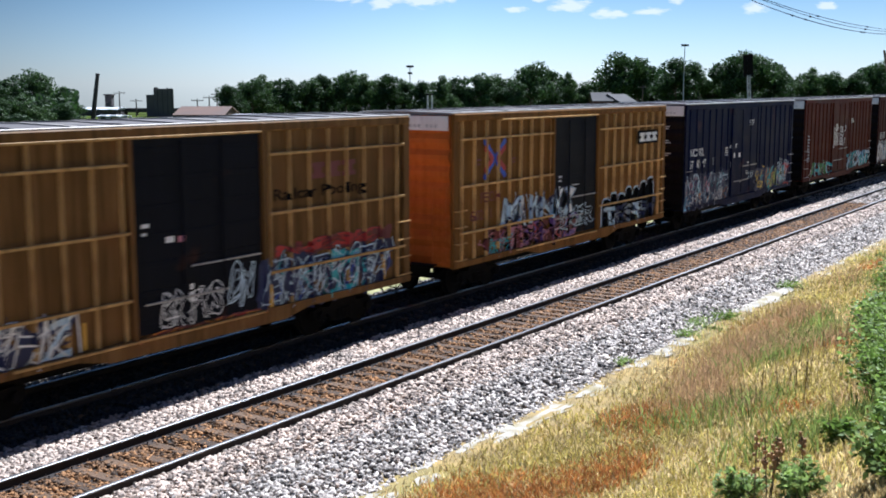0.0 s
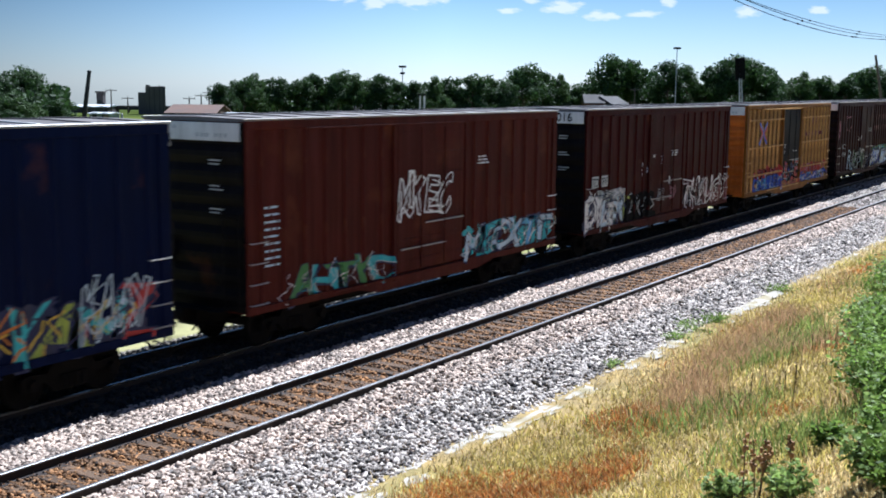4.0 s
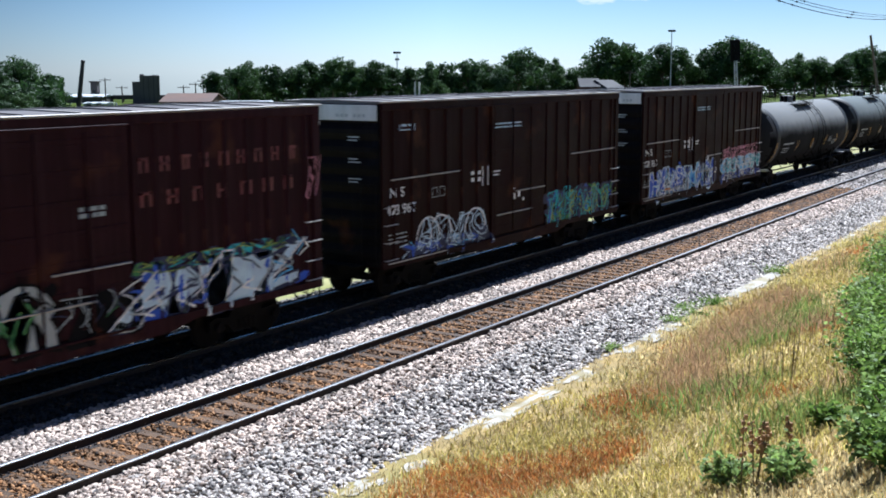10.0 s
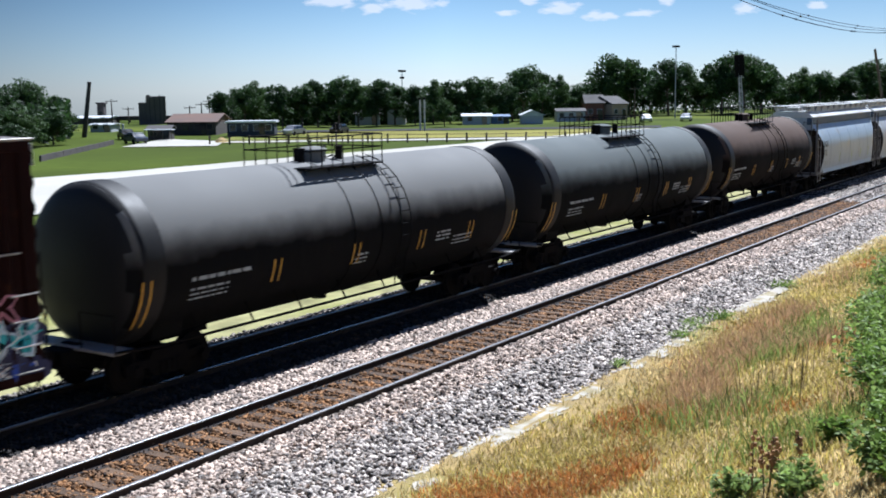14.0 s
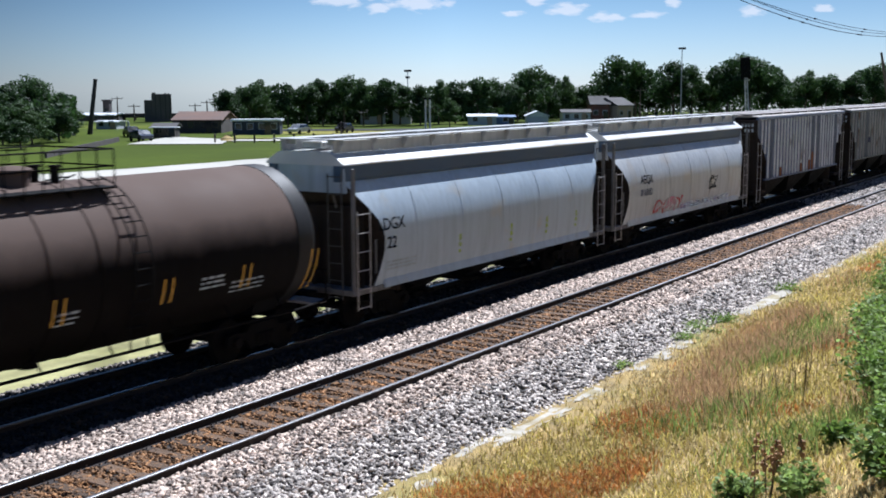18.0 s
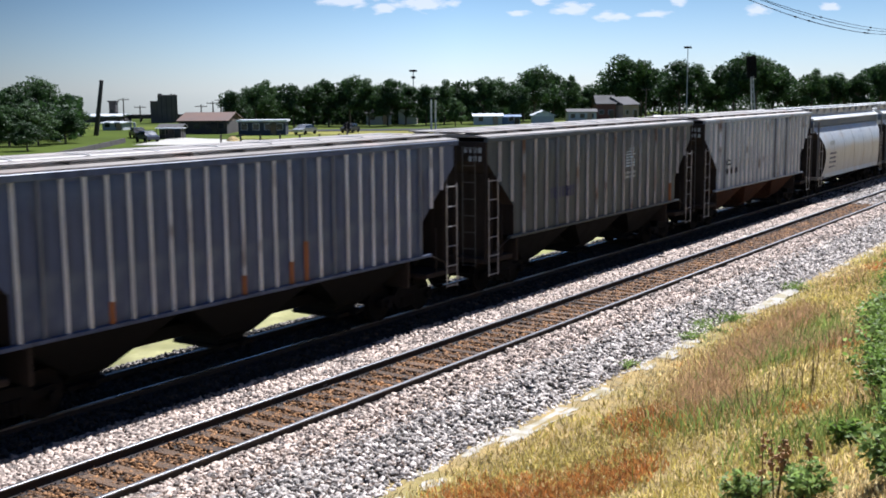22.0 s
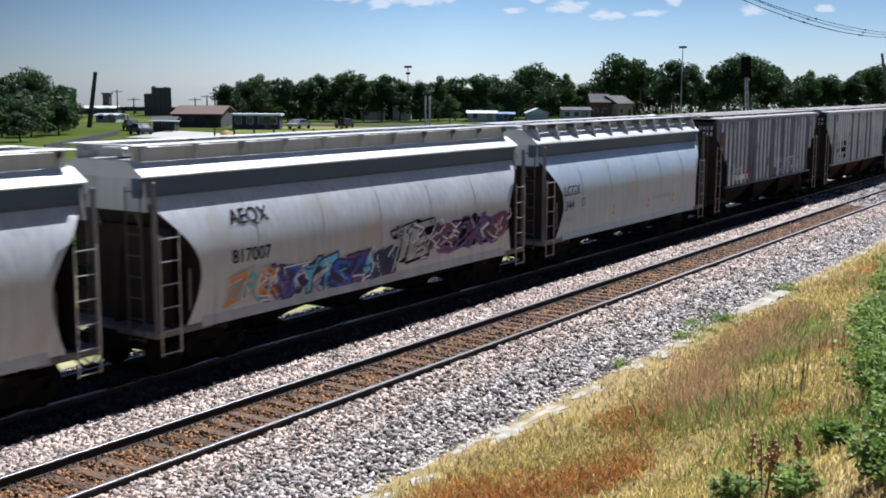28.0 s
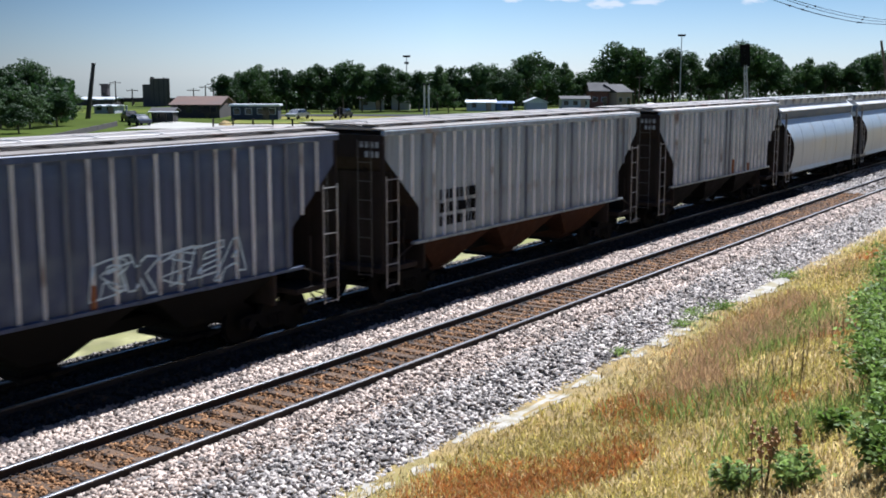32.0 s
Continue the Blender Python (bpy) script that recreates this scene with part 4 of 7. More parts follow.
                part("reflective_stripe", bm, YELLOW, car)

    def surf(x, z):
        return -math.sqrt(max(.01, radius ** 2 - (z - zc) ** 2)) - .004

    for z, w, x in ((2.15, 1.7, -5.9), (1.95, 1.1, -5.9), (1.95, .6, -.6), (2.1, .7, 3.0), (1.9, 1.0, 3.9)):
        bars(car, x, z, w, 1 if w > 1.2 else 3, surf, "grey", .2 if w > 1.2 else .05, .1, seed)
    for s in (-1, 1):               # saddles, stub sills, end platforms
        bm = bmesh.new()
        prism(bm, [(-1.35, 1.95), (-1.05, 1.0), (-.35, .8), (.35, .8), (1.05, 1.0), (1.35, 1.95), (.75, 1.3), (0, 1.12), (-.75, 1.3)], "x", *sorted((s * (half - 2.1), s * (half - 1.3))))
        part("saddle", bm, BLACK, car)
        bm = bmesh.new()
        solid(bm, *sorted((s * (half - 3.6), s * (half + .05))), -.3, .3, .72, 1.02, .02)
        part("stub_sill", bm, BLACK, car)
        bm = bmesh.new()
        solid(bm, *sorted((s * (half - .5), s * half)), -1.45, 1.45, .98, 1.04, .01)
        part("end_platform", bm, BARE, car, "bare metal end platform")
        for sy in (-1, 1):
            bm = bmesh.new()
            pipe(bm, [(s * (half - .03), sy * 1.45, 1.0), (s * (half - .03), sy * 1.45, 1.75), (s * (half - .03), sy * .5, 1.75), (s * (half - .03), sy * .5, 1.0)], .02, 5)
            pipe(bm, [(s * (half - .05), sy * 1.48, 1.0), (s * (half - .05), sy * 1.48, .45), (s * (half - .45), sy * 1.48, .45), (s * (half - .45), sy * 1.48, 1.0)], .018, 5)
            part("end_hand_rail", bm, STEEL, car)
    bm = bmesh.new()
    rod(bm, (0, 0, zc - radius + .1), (0, 0, .72), .2, 12)
    part("bottom_outlet", bm, BLACK, car)
    running_gear(car, half, 1.75, sill=False)
    return car, surf


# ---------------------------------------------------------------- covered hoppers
# dark brown of dirty ends, with the shade of the open ends mixed in
SHADE_GRIME = surface("shaded_grimy_end_sheet", (0.032, 0.026, 0.023), .85, 0, .35, .8, 14, .2, streak=.3, spec=.1)
TROUGH = surface("dull_grey_trough_steel", (0.45, 0.45, 0.44), .55, .1, .2, .8, 14, .15, streak=.3)
def shell(bm, levels, sections=1):
    """A closed body from rings of (z, half length, half width)."""
    rings = []
    for z, l, w in levels:
        xs = [-l + 2 * l * i / sections for i in range(sections + 1)]
        rings.append([bm.verts.new((x, -w, z)) for x in xs] + [bm.verts.new((x, w, z)) for x in reversed(xs)])
    n = len(rings[0])
    for r, s in zip(rings, rings[1:]):
        for i in range(n):
            j = (i + 1) % n
            bm.faces.new((r[i], r[j], s[j], s[i]))
    bm.faces.new(list(reversed(rings[0])))
    bm.faces.new(rings[-1])


def darken_ends(ob, material):
    """End-facing faces take a darker material: on hoppers, grime and end shade in one colour."""
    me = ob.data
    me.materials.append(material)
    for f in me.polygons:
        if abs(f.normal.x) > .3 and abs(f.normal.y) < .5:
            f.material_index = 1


def hopper_bays(car, half, top, skin, bays=3, low=.42, width=1.35):
    span = 2 * half / bays
    for i in range(bays):
        x = -half + span * (i + .5)
        bm = bmesh.new()
        shell(bm, [(low, .42, .55), (low + .1, .42, .55), (low + .25, .5, .8), (top, span / 2, width)])
        for v in bm.verts:
            v.co.x += x
        bay = part("discharge_bay", bm, skin, car)
        bm = bmesh.new()
        solid(bm, x - .5, x + .5, -.75, .75, low - .07, low + .02, .01)
        rod(bm, (x, -.95, low), (x, .95, low), .04, 8)
        part("outlet_gate", bm, STEEL, bay, "dark metal outlet gate")


END_GREY = surface("dirty_grey_end_post_paint", (0.16, 0.155, 0.15), .7, 0, .35, 1.2, 14, .2, streak=.6, stain=(.08, .06, .05), stain_amount=.5)
DULL_IRON = surface("dull_dark_ladder_iron", (0.09, 0.085, 0.08), .7, .2, .3, 4, 30, .2)


def end_frame(car, half, zb, zt, skin, trim, w=1.5):
    """Corner posts, ladders, slope braces, platform and brake gear at both ends."""
    for s in (-1, 1):
        for sy in (-1, 1):
            bm = bmesh.new()
            solid(bm, *sorted((s * (half - .09), s * half)), *sorted((sy * (w - .09), sy * w)), zb, zt, .012)
            part("corner_post", bm, trim, car)
            ladder(car, s * (half - .33), sy * (w + .05), zb - .45, zt - 1.1, .5, 6, BARE, "x", "side_ladder")
            bm = bmesh.new()
            rod(bm, (s * (half - .95), sy * (w - .06), zb), (s * (half - .95), sy * (w - .06), zb + 1.15), .03, 6)
            rod(bm, (s * (half - 1.3), sy * .6, zb), (s * (half - .35), sy * .6, zt - .7), .035, 6)
            part("brace", bm, trim, car)
        bm = bmesh.new()
        solid(bm, *sorted((s * (half - 1.5), s * (half + .02))), -w, w, zb - .14, zb, .02)
        part("end_platform", bm, trim, car)
        # dark plates added to block bright views through the open hopper ends
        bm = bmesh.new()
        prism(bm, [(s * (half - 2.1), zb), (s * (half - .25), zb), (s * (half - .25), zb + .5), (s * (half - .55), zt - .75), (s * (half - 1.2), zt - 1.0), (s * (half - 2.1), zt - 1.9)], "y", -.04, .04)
        part("shear_plate", bm, SHADE_GRIME, car, "dark plate under the slope sheet")
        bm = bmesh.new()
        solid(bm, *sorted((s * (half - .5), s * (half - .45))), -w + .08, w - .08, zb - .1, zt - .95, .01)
        part("end_bulkhead", bm, SHADE_GRIME, car, "dark plate added across the end to block the view")
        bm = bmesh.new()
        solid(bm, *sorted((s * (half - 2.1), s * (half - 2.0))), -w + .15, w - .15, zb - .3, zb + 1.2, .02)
        part("bolster_web", bm, SHADE_GRIME, car, "dark plate over the truck")
        ladder(car, s * (half + .03), -.95, zb - .2, zt - .2, .42, 8, DULL_IRON, "y", "end_ladder")
        bm = bmesh.new()
        lathe(bm, [(0, .05), (0, .27), (.04, .27), (.04, .05)], "x", 16, (s * (half - .1), .7, zb + .9))
        part("brake_wheel", bm, INK, car)
        bm = bmesh.new()
        rod(bm, (s * (half - .9), -.75, zb + .25), (s * (half - .9), .35, zb + .25), .17, 10)
        part("brake_cylinder", bm, BLACK, car)


def walkway(car, half, z, w=.95, sheet=None):
    for sy in (-1, 1):
        bm = bmesh.new()
        for k in range(3):
            solid(bm, -half, half, *sorted((sy * (w - .2 + .17 * k), sy * (w - .05 + .17 * k))), z, z + .03, .006)
        for i in range(11):
            x = -half + .3 + i * (2 * half - .6) / 10
            quadbox(bm, x - .02, x + .02, *sorted((sy * (w - .2), sy * (w + .3))), z - .12, z)
        part("running_board", bm, sheet or GALV, car)
    for s in (-1, 1):
        bm = bmesh.new()
        solid(bm, *sorted((s * (half - .35), s * (half + .02))), -w - .3, w + .3, z + .002, z + .028, .006)
        part("end_walk", bm, sheet or GALV, car)


def smooth_hopper(middle, label, skin, roof, band, half=7.35, hatch=None, coaming=None):
    """A centre-flow covered hopper: smooth bulging sides between curved ends, a trough roof and a band under the eave."""
    car = car_thing("covered_hopper", middle, label, "freight cars of the train")
    hw = 1.6

    def width(z):
        if z > 2.3:
            return hw - 2.15 + math.sqrt(2.15 ** 2 - (z - 2.3) ** 2)
        return hw - .14 * ((2.25 - z) / 1.25) ** 2

    def length(z):
        k = min(1, max(0, (3.7 - z) / 1.5))
        back = .35 * max(0, (2.0 - z)) ** 1.3
        return half - .12 - 1.0 * (math.sin(k * math.pi / 2) ** 1.5) + back

    levels = [(z, length(z), width(z)) for z in [.97 + i * .1475 for i in range(20)]]
    bm = bmesh.new()
    shell(bm, levels, 10)
    darken_ends(part("body_shell", bm, skin, car, smooth=True), SHADE_GRIME)
    for x in (-4.4, -2.2, 0, 2.2, 4.4):
        for sy in (-1, 1):
            bm = bmesh.new()
            rows = [[bm.verts.new((x + e, sy * (width(z) + d), z)) for e, d in ((-.03, 0), (0, .012), (.03, 0))] for z in [1.1 + .2 * i for i in range(14)]]
            for p, q in zip(rows, rows[1:]):
                for k in (0, 1):
                    bm.faces.new((p[k], p[k + 1], q[k + 1], q[k]))
            part("sheet_seam", bm, skin, car)
    zt = 3.72
    for sy in (-1, 1):
        # band coloured dark to carry the eave's shade
        bm = bmesh.new()
        prism(bm, [(sy * (hw - .7), zt - .03), (sy * (hw - .49), zt - .03), (sy * (hw - .44), zt + .06), (sy * (hw - .44), zt + .36), (sy * (hw - .7), zt + .36)], "x", -half, half)
        part("top_chord", bm, band, car, "slate band painted dark as the shade under the eave")
        bm = bmesh.new()
        prism(bm, [(sy * (hw - .04), 1.0), (sy * (hw - .1), 1.22), (sy * (hw - .3), 1.22), (sy * (hw - .3), .98)], "x", -half + 1.2, half - 1.2)
        part("side_sill", bm, skin, car)
    bm = bmesh.new()
    e = zt + .36
    out = [(hw - .38, e), (hw - .37, e + .03), (hw - .40, e + .07), (.8, e + .38), (.6, e + .45)] if coaming else [(hw - .38, e), (hw - .37, e + .03), (hw - .40, e + .06), (.86, e + .29), (.7, e + .33)]
    prism(bm, out + [(-a, b) for a, b in reversed(out)], "x", -half - .02, half + .02)
    part("roof", bm, roof, car, smooth=False)
    for sy in (-1, 1):
        bm = bmesh.new()
        solid(bm, -half + .1, half - .1, *sorted((sy * .66, sy * .7) if coaming else (sy * .8, sy * .84)), e + .27, e + .58, .006)
        part("hatch_coaming", bm, coaming or TROUGH, car, "wall of the hatch trough")
        for i in range(11):
            x = -half + .3 + i * (2 * half - .6) / 10
            bm = bmesh.new()
            prism(bm, [(sy * .72, e + .62), (sy * .95, e + .6), (sy * 1.07, e + .42), (sy * 1.17, e + .12), (sy * 1.14, e + .1), (sy * .82, e + .36), (sy * .72, e + .4)] if coaming else [(sy * .84, e + .57), (sy * 1.0, e + .59), (sy * .88, e + .27)], "x", x - .02, x + .02)
            part("coaming_brace", bm, TROUGH, car)
    for i in range(10):
        x = -half + .8 + i * (2 * half - 1.6) / 9
        bm = bmesh.new()
        solid(bm, x - .5, x + .5, -.33, .33, e + .37, e + .56, .03)
        part("hatch_cover", bm, hatch or GALV, car)
    walkway(car, half, e + .6, .7)
    for s in (-1, 1):
        bm = bmesh.new()
        prism(bm, [(-hw + .36, zt - .3), (hw - .36, zt - .3), (hw - .45, zt + .36), (-hw + .45, zt + .36)], "x", *sorted((s * (half - .1), s * (half - .05))))
        part("end_sheet", bm, skin, car)
    end_frame(car, half, 1.08, zt + .3, skin, END_GREY)
    hopper_bays(car, half - 2.6, 1.02, BLACK, 3, .4)
    running_gear(car, half, 1.75)

    def surf(x, z):
        return -width(z) - .004
    CUTS[surf] = ((), [1.2 + .15 * i for i in range(16)])
    return car, surf


def ribbed_hopper(middle, label, skin, roof, half=7.75, ribs=17, bay=None, rusty=None, rib=None):
    """A covered hopper with flat sides and outside ribs; slope sheets open the lower corners at both ends."""
    car = car_thing("covered_hopper", middle, label, "freight cars of the train")
    hw, zb, zt = 1.47, 1.62, 4.42

    def length(z):
        return half - .1 - 1.5 * min(1, max(0, (3.85 - z) / 1.35))

    bm = bmesh.new()
    shell(bm, [(z, length(z), hw) for z in (zb, 2.5, 2.9, 3.3, 3.6, 3.85, 4.1, zt)], 4)
    darken_ends(part("body_shell", bm, skin, car), SHADE_GRIME)
    face = hw + .085
    rng = random.Random(int(middle))
    for sy in (-1, 1):
        for i in range(ribs):
            x = -half + .75 + i * (2 * half - 1.5) / (ribs - 1)
            z0 = zb if abs(x) < half - 1.62 else 3.85 - (half - .1 - abs(x)) / 1.5 * 1.35
            if z0 > 3.7:
                continue
            bm = bmesh.new()
            prism(bm, [(x - .022, sy * hw), (x - .01, sy * face), (x + .01, sy * face), (x + .022, sy * hw)], "z", z0, zt - .02)
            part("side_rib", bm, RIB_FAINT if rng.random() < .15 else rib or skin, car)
            if rusty and rng.random() < .1:
                h = rng.uniform(.3, 1.1)
                bm = bmesh.new()
                prism(bm, [(x - .06, sy * (hw + .002)), (x - .016, sy * (face + .004)), (x + .016, sy * (face + .004)), (x + .06, sy * (hw + .002))], "z", z0 + .01, z0 + h)
                part("rust_streak", bm, rusty, car, "orange rust at the foot of a rib")
        gap = (2 * half - 1.5) / (ribs - 1)          # side sheets that bulge between the ribs, most of all under the eave
        bm = bmesh.new()
        grid = [[bm.verts.new((gap * (u / 6 - .5), sy * (hw + .004 + .055 * math.sin(math.pi * u / 6) * k), z)) for u in range(7)] for z, k in ((zb, .05), (2.4, .2), (3.2, .35), (3.6, .7), (3.9, 1.0), (4.15, .95), (4.3, .5), (zt - .02, .1))]
        for p, q in zip(grid, grid[1:]):
            for u in range(6):
                bm.faces.new((p[u], p[u + 1], q[u + 1], q[u]))
        sheet = None
        for i in range(ribs - 1):
            x = -half + .75 + (i + .5) * gap
            if abs(x) > half - 1.85:
                continue
            if sheet is None:
                sheet = part("side_sheet", bm, skin, car, smooth=True)
                sheet.matrix_basis = pose(x, 0, 0)
            else:
                again(sheet, pose(x, 0, rng.uniform(-.1, 0)))
        bm = bmesh.new()
        solid(bm, -half, half, *sorted((sy * (hw - .04), sy * (face + .012))), zt - .02, zt + .12, .015)
        part("top_chord", bm, skin, car)
        bm = bmesh.new()
        solid(bm, -half + 1.3, half - 1.3, *sorted((sy * (hw - .05), sy * (face + .005))), zb - .07, zb + .01, .012)
        part("side_sill", bm, skin, car)
        for s in (-1, 1):
            bm = bmesh.new()
            rod(bm, (s * (half - 1.4), sy * 1.5, zb - .02), (s * (half - .1), sy * 1.5, 1.12), .025, 6)
            part("sill_strut", bm, SHADE_GRIME, car)
    bm = bmesh.new()
    out = [(1.545, zt + .12), (1.54, zt + .15), (.95, zt + .19), (.5, zt + .21)]
    prism(bm, out + [(-a, b) for a, b in reversed(out)], "x", -half - .02, half + .02)
    part("roof", bm, roof, car)
    bm = bmesh.new()
    solid(bm, -half + .4, half - .4, -.34, .34, zt + .2, zt + .28, .03)
    part("hatch_trough", bm, roof, car)
    for i in range(9):
        x = -half + .9 + i * (2 * half - 1.8) / 8
        bm = bmesh.new()
        solid(bm, x - .025, x + .025, -.36, .36, zt + .27, zt + .295, .008)
        part("hatch_batten", bm, GALV, car)
    for e in (-1, 1):
        V, F = [], []
        for row in (0, 1):
            for k in range(4 - row):
                b = len(V)
                V += [(e * (half - .085), -1.3 + .16 * k + q, zt - .32 - .24 * row + h) for q, h in ((0, 0), (.1, 0), (.1, .15), (0, .15))]
                F.append((b, b + 1, b + 2, b + 3))
        tagged(raw("end_stencil", np.array(V), np.array(F), PAINT["grey"], car), kind="stuff")
    walkway(car, half, zt + .24, .85, roof)
    end_frame(car, half, 1.1, zt, skin, SHADE_GRIME)
    hopper_bays(car, half - 1.75, zb - .02, bay or BLACK, 3, .4, 1.36)
    running_gear(car, half, 1.75)

    pitch = (2 * half - 1.5) / (ribs - 1)

    def surf(x, z):
        d = abs((x + half - .75 + pitch / 2) % pitch - pitch / 2)
        u = math.pi * min(1, max(0, (d - .03) / (pitch / 2 - .03))) / 2
        k = float(np.interp(z, (zb, 2.4, 3.2, 3.6), (.05, .2, .35, .7)))
        return -face - .001 if d < .014 else -hw - .006 - .055 * math.sin(u) * k if d > .03 else -hw - (face - hw) * (.03 - d) / .016
    CUTS[surf] = (sorted(-half + .75 + pitch * i + k for i in range(ribs) for k in (-pitch / 4, -.03, -.0135, .0135, .03, pitch / 4, pitch / 2)), (2.4, 3.2))
    return car, surf

# ---------------------------------------------------------------- the cars of this train, first to last
def body_paint(name, c, rough=0.55, streak=0.5, rust=0.35):
    return surface(name, c, rough, 0, 0.22, 0.7, 22, 0.15, streak=streak, stain=tuple(0.65 * v + 0.35 * r for v, r in zip(c, RUST)), stain_amount=rust, spec=0.06)


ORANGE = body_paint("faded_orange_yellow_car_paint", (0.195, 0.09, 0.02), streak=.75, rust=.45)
# ribs, belts and door tracks, paler than the side sheets
RIB_ORANGE = body_paint("pale_orange_rib_paint", (0.68, 0.42, 0.16), streak=.6, rust=.6)
RIB_OCHRE = body_paint("pale_ochre_rib_paint", (0.50, 0.31, 0.12), streak=.6, rust=.6)
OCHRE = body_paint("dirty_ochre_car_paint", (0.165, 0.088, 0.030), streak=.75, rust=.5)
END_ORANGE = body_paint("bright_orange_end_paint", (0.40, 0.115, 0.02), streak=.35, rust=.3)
DOOR_BLACK = body_paint("black_door_paint", (0.009, 0.010, 0.015), streak=.15, rust=.1)
BLUE = body_paint("dark_blue_car_paint", (0.003, 0.0075, 0.038), streak=.25, rust=.12)
RED = body_paint("brown_red_car_paint", (0.075, 0.015, 0.011), streak=.45)
DARK_RED = body_paint("dark_red_car_paint", (0.042, 0.005, 0.005), streak=.6, rust=.2)
MAROON = body_paint("maroon_car_paint", (0.026, 0.008, 0.011), streak=.5, rust=.25)
BROWN = body_paint("dark_brown_car_paint", (0.016, 0.0045, 0.0045), streak=.3, rust=.25)
# second colour: dust plus the sunlit look of the upper half
TANK_GREY = lit_dusty_top("lit_dusty_black_tank_paint", (0.008, 0.0083, 0.0095), (0.20, 0.20, 0.195), 2.8)
TANK_PALE = lit_dusty_top("lit_dusted_tank_paint", (0.008, 0.0085, 0.009), (0.14, 0.155, 0.155), 2.8)
TANK_BROWN = lit_dusty_top("lit_dusty_brown_tank_paint", (0.0075, 0.0065, 0.0065), (0.12, 0.088, 0.074), 2.85)
PALE_GREY = surface("pale_grey_hopper_paint", (0.42, 0.49, 0.555), 0.36, 0, 0.1, 0.5, 14, 0.1, streak=.22, stain=(.44, .43, .40), stain_amount=.25)
CREAM_GREY = surface("cream_grey_hopper_paint", (0.47, 0.485, 0.495), 0.38, 0, 0.12, 0.5, 14, 0.1, streak=.3, stain=(.44, .41, .37), stain_amount=.4)
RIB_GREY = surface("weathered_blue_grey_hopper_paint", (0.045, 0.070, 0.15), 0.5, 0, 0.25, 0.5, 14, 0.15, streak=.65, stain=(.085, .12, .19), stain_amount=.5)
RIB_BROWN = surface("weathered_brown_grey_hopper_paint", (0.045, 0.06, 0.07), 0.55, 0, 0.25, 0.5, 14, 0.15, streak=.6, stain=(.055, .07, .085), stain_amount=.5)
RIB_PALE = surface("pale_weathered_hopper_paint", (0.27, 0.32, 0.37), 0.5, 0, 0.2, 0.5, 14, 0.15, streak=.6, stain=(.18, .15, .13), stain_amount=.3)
# rib paints, paler than most of the side sheets behind them
RIB_LIGHT = surface("pale_rib_paint", (0.82, 0.84, 0.86), 0.5, 0, 0.2, 1.0, 14, 0.15, streak=.6, stain=(.25, .2, .17), stain_amount=.3)
RIB_DULL = surface("dull_rib_paint", (0.48, 0.47, 0.46), 0.55, 0, 0.25, 1.0, 14, 0.15, streak=.6, stain=(.2, .12, .08), stain_amount=.4)
RIB_FAINT = surface("faint_rib_paint", (0.2, 0.22, 0.26), 0.5, 0, 0.25, 1.0, 14, 0.15, streak=.6)
BAY_RUST = surface("dark_rusty_bay_steel", (0.045, 0.02, 0.012), 0.85, 0, 0.35, 1.0, 14, 0.2, streak=.4, spec=.1)
RIB_RUST = surface("rust_streaked_rib_paint", (0.30, 0.11, 0.035), 0.7, 0, 0.35, 1.0, 14, 0.2, streak=.5)
# slate tone with the shade under the roof edge painted in
SHADE_BAND = surface("shaded_slate_band_paint", (0.05, 0.082, 0.13), 0.55, 0, 0.2, 0.6, 14, 0.1)
ROOF_WHITE = surface("white_roof_paint", (0.60, 0.60, 0.585), 0.45, 0, 0.12, 0.6, 14, 0.1, stain=(.4, .36, .3), stain_amount=.25)
ROOF_DUST = surface("dusty_hopper_roof", (0.26, 0.228, 0.2), 0.5, 0, 0.22, 0.5, 10, 0.15, stain=(.36, .28, .24), stain_amount=.35)
ROOF_WARM = surface("weathered_roof_sheet", (0.33, 0.295, 0.26), 0.5, 0.1, 0.2, 0.9, 14, 0.15, stain=(.3, .18, .12), stain_amount=.3)
# boxcar ends near black: shade between the cars put into the paint
SHADED_END = body_paint("shaded_end_paint", (0.007, 0.006, 0.007), streak=.3, rust=.1)
BELTS = (4.43, 3.15, 1.87)


def cross_logo(car, x, z, size, surf):
    """Two chevrons that meet point to point, blue round red."""
    h = size / 2
    proud = min(surf(x + k * .05, z) for k in range(-14, 15)) - .004

    def plate(px, pz):
        return proud
    for c, k, w, off in (("blue", 1.0, .16, .004), ("red", .98, .15, .008)):
        V, F = [], []
        for sx in (-1, 1):
            d = 0 if c == "blue" else .2 * size
            for sz in (-1, 1):
                ribbon(V, F, [(x + sx * h * 1.1 * k, z + sz * (h - d)), (x + sx * (.04 + d * .55), z + sz * .03)], w * size, plate, off + .0015 * (sz > 0))
        tagged(raw("emblem_stroke", np.array(V), np.array(F), PAINT[c], car), kind="stuff")


def block_logo(car, x, z, w, h, color, surf, n=3):
    """A heavy emblem of plain blocks."""
    k = w / n
    bm = bmesh.new()
    for i in range(n):
        a, b, y = x + k * (i + .06), x + k * (i + .94), surf(x, z)
        for u0, u1, v0, v1 in ((0, 1, .68, 1), (.22, .78, .3, .68), (0, 1, 0, .3)):
            quadbox(bm, a + (b - a) * u0, a + (b - a) * u1, y - .014, y - .006, z + h * v0, z + h * v1)
    part("emblem", bm, PAINT[color], car, "heavy blocks of the emblem")


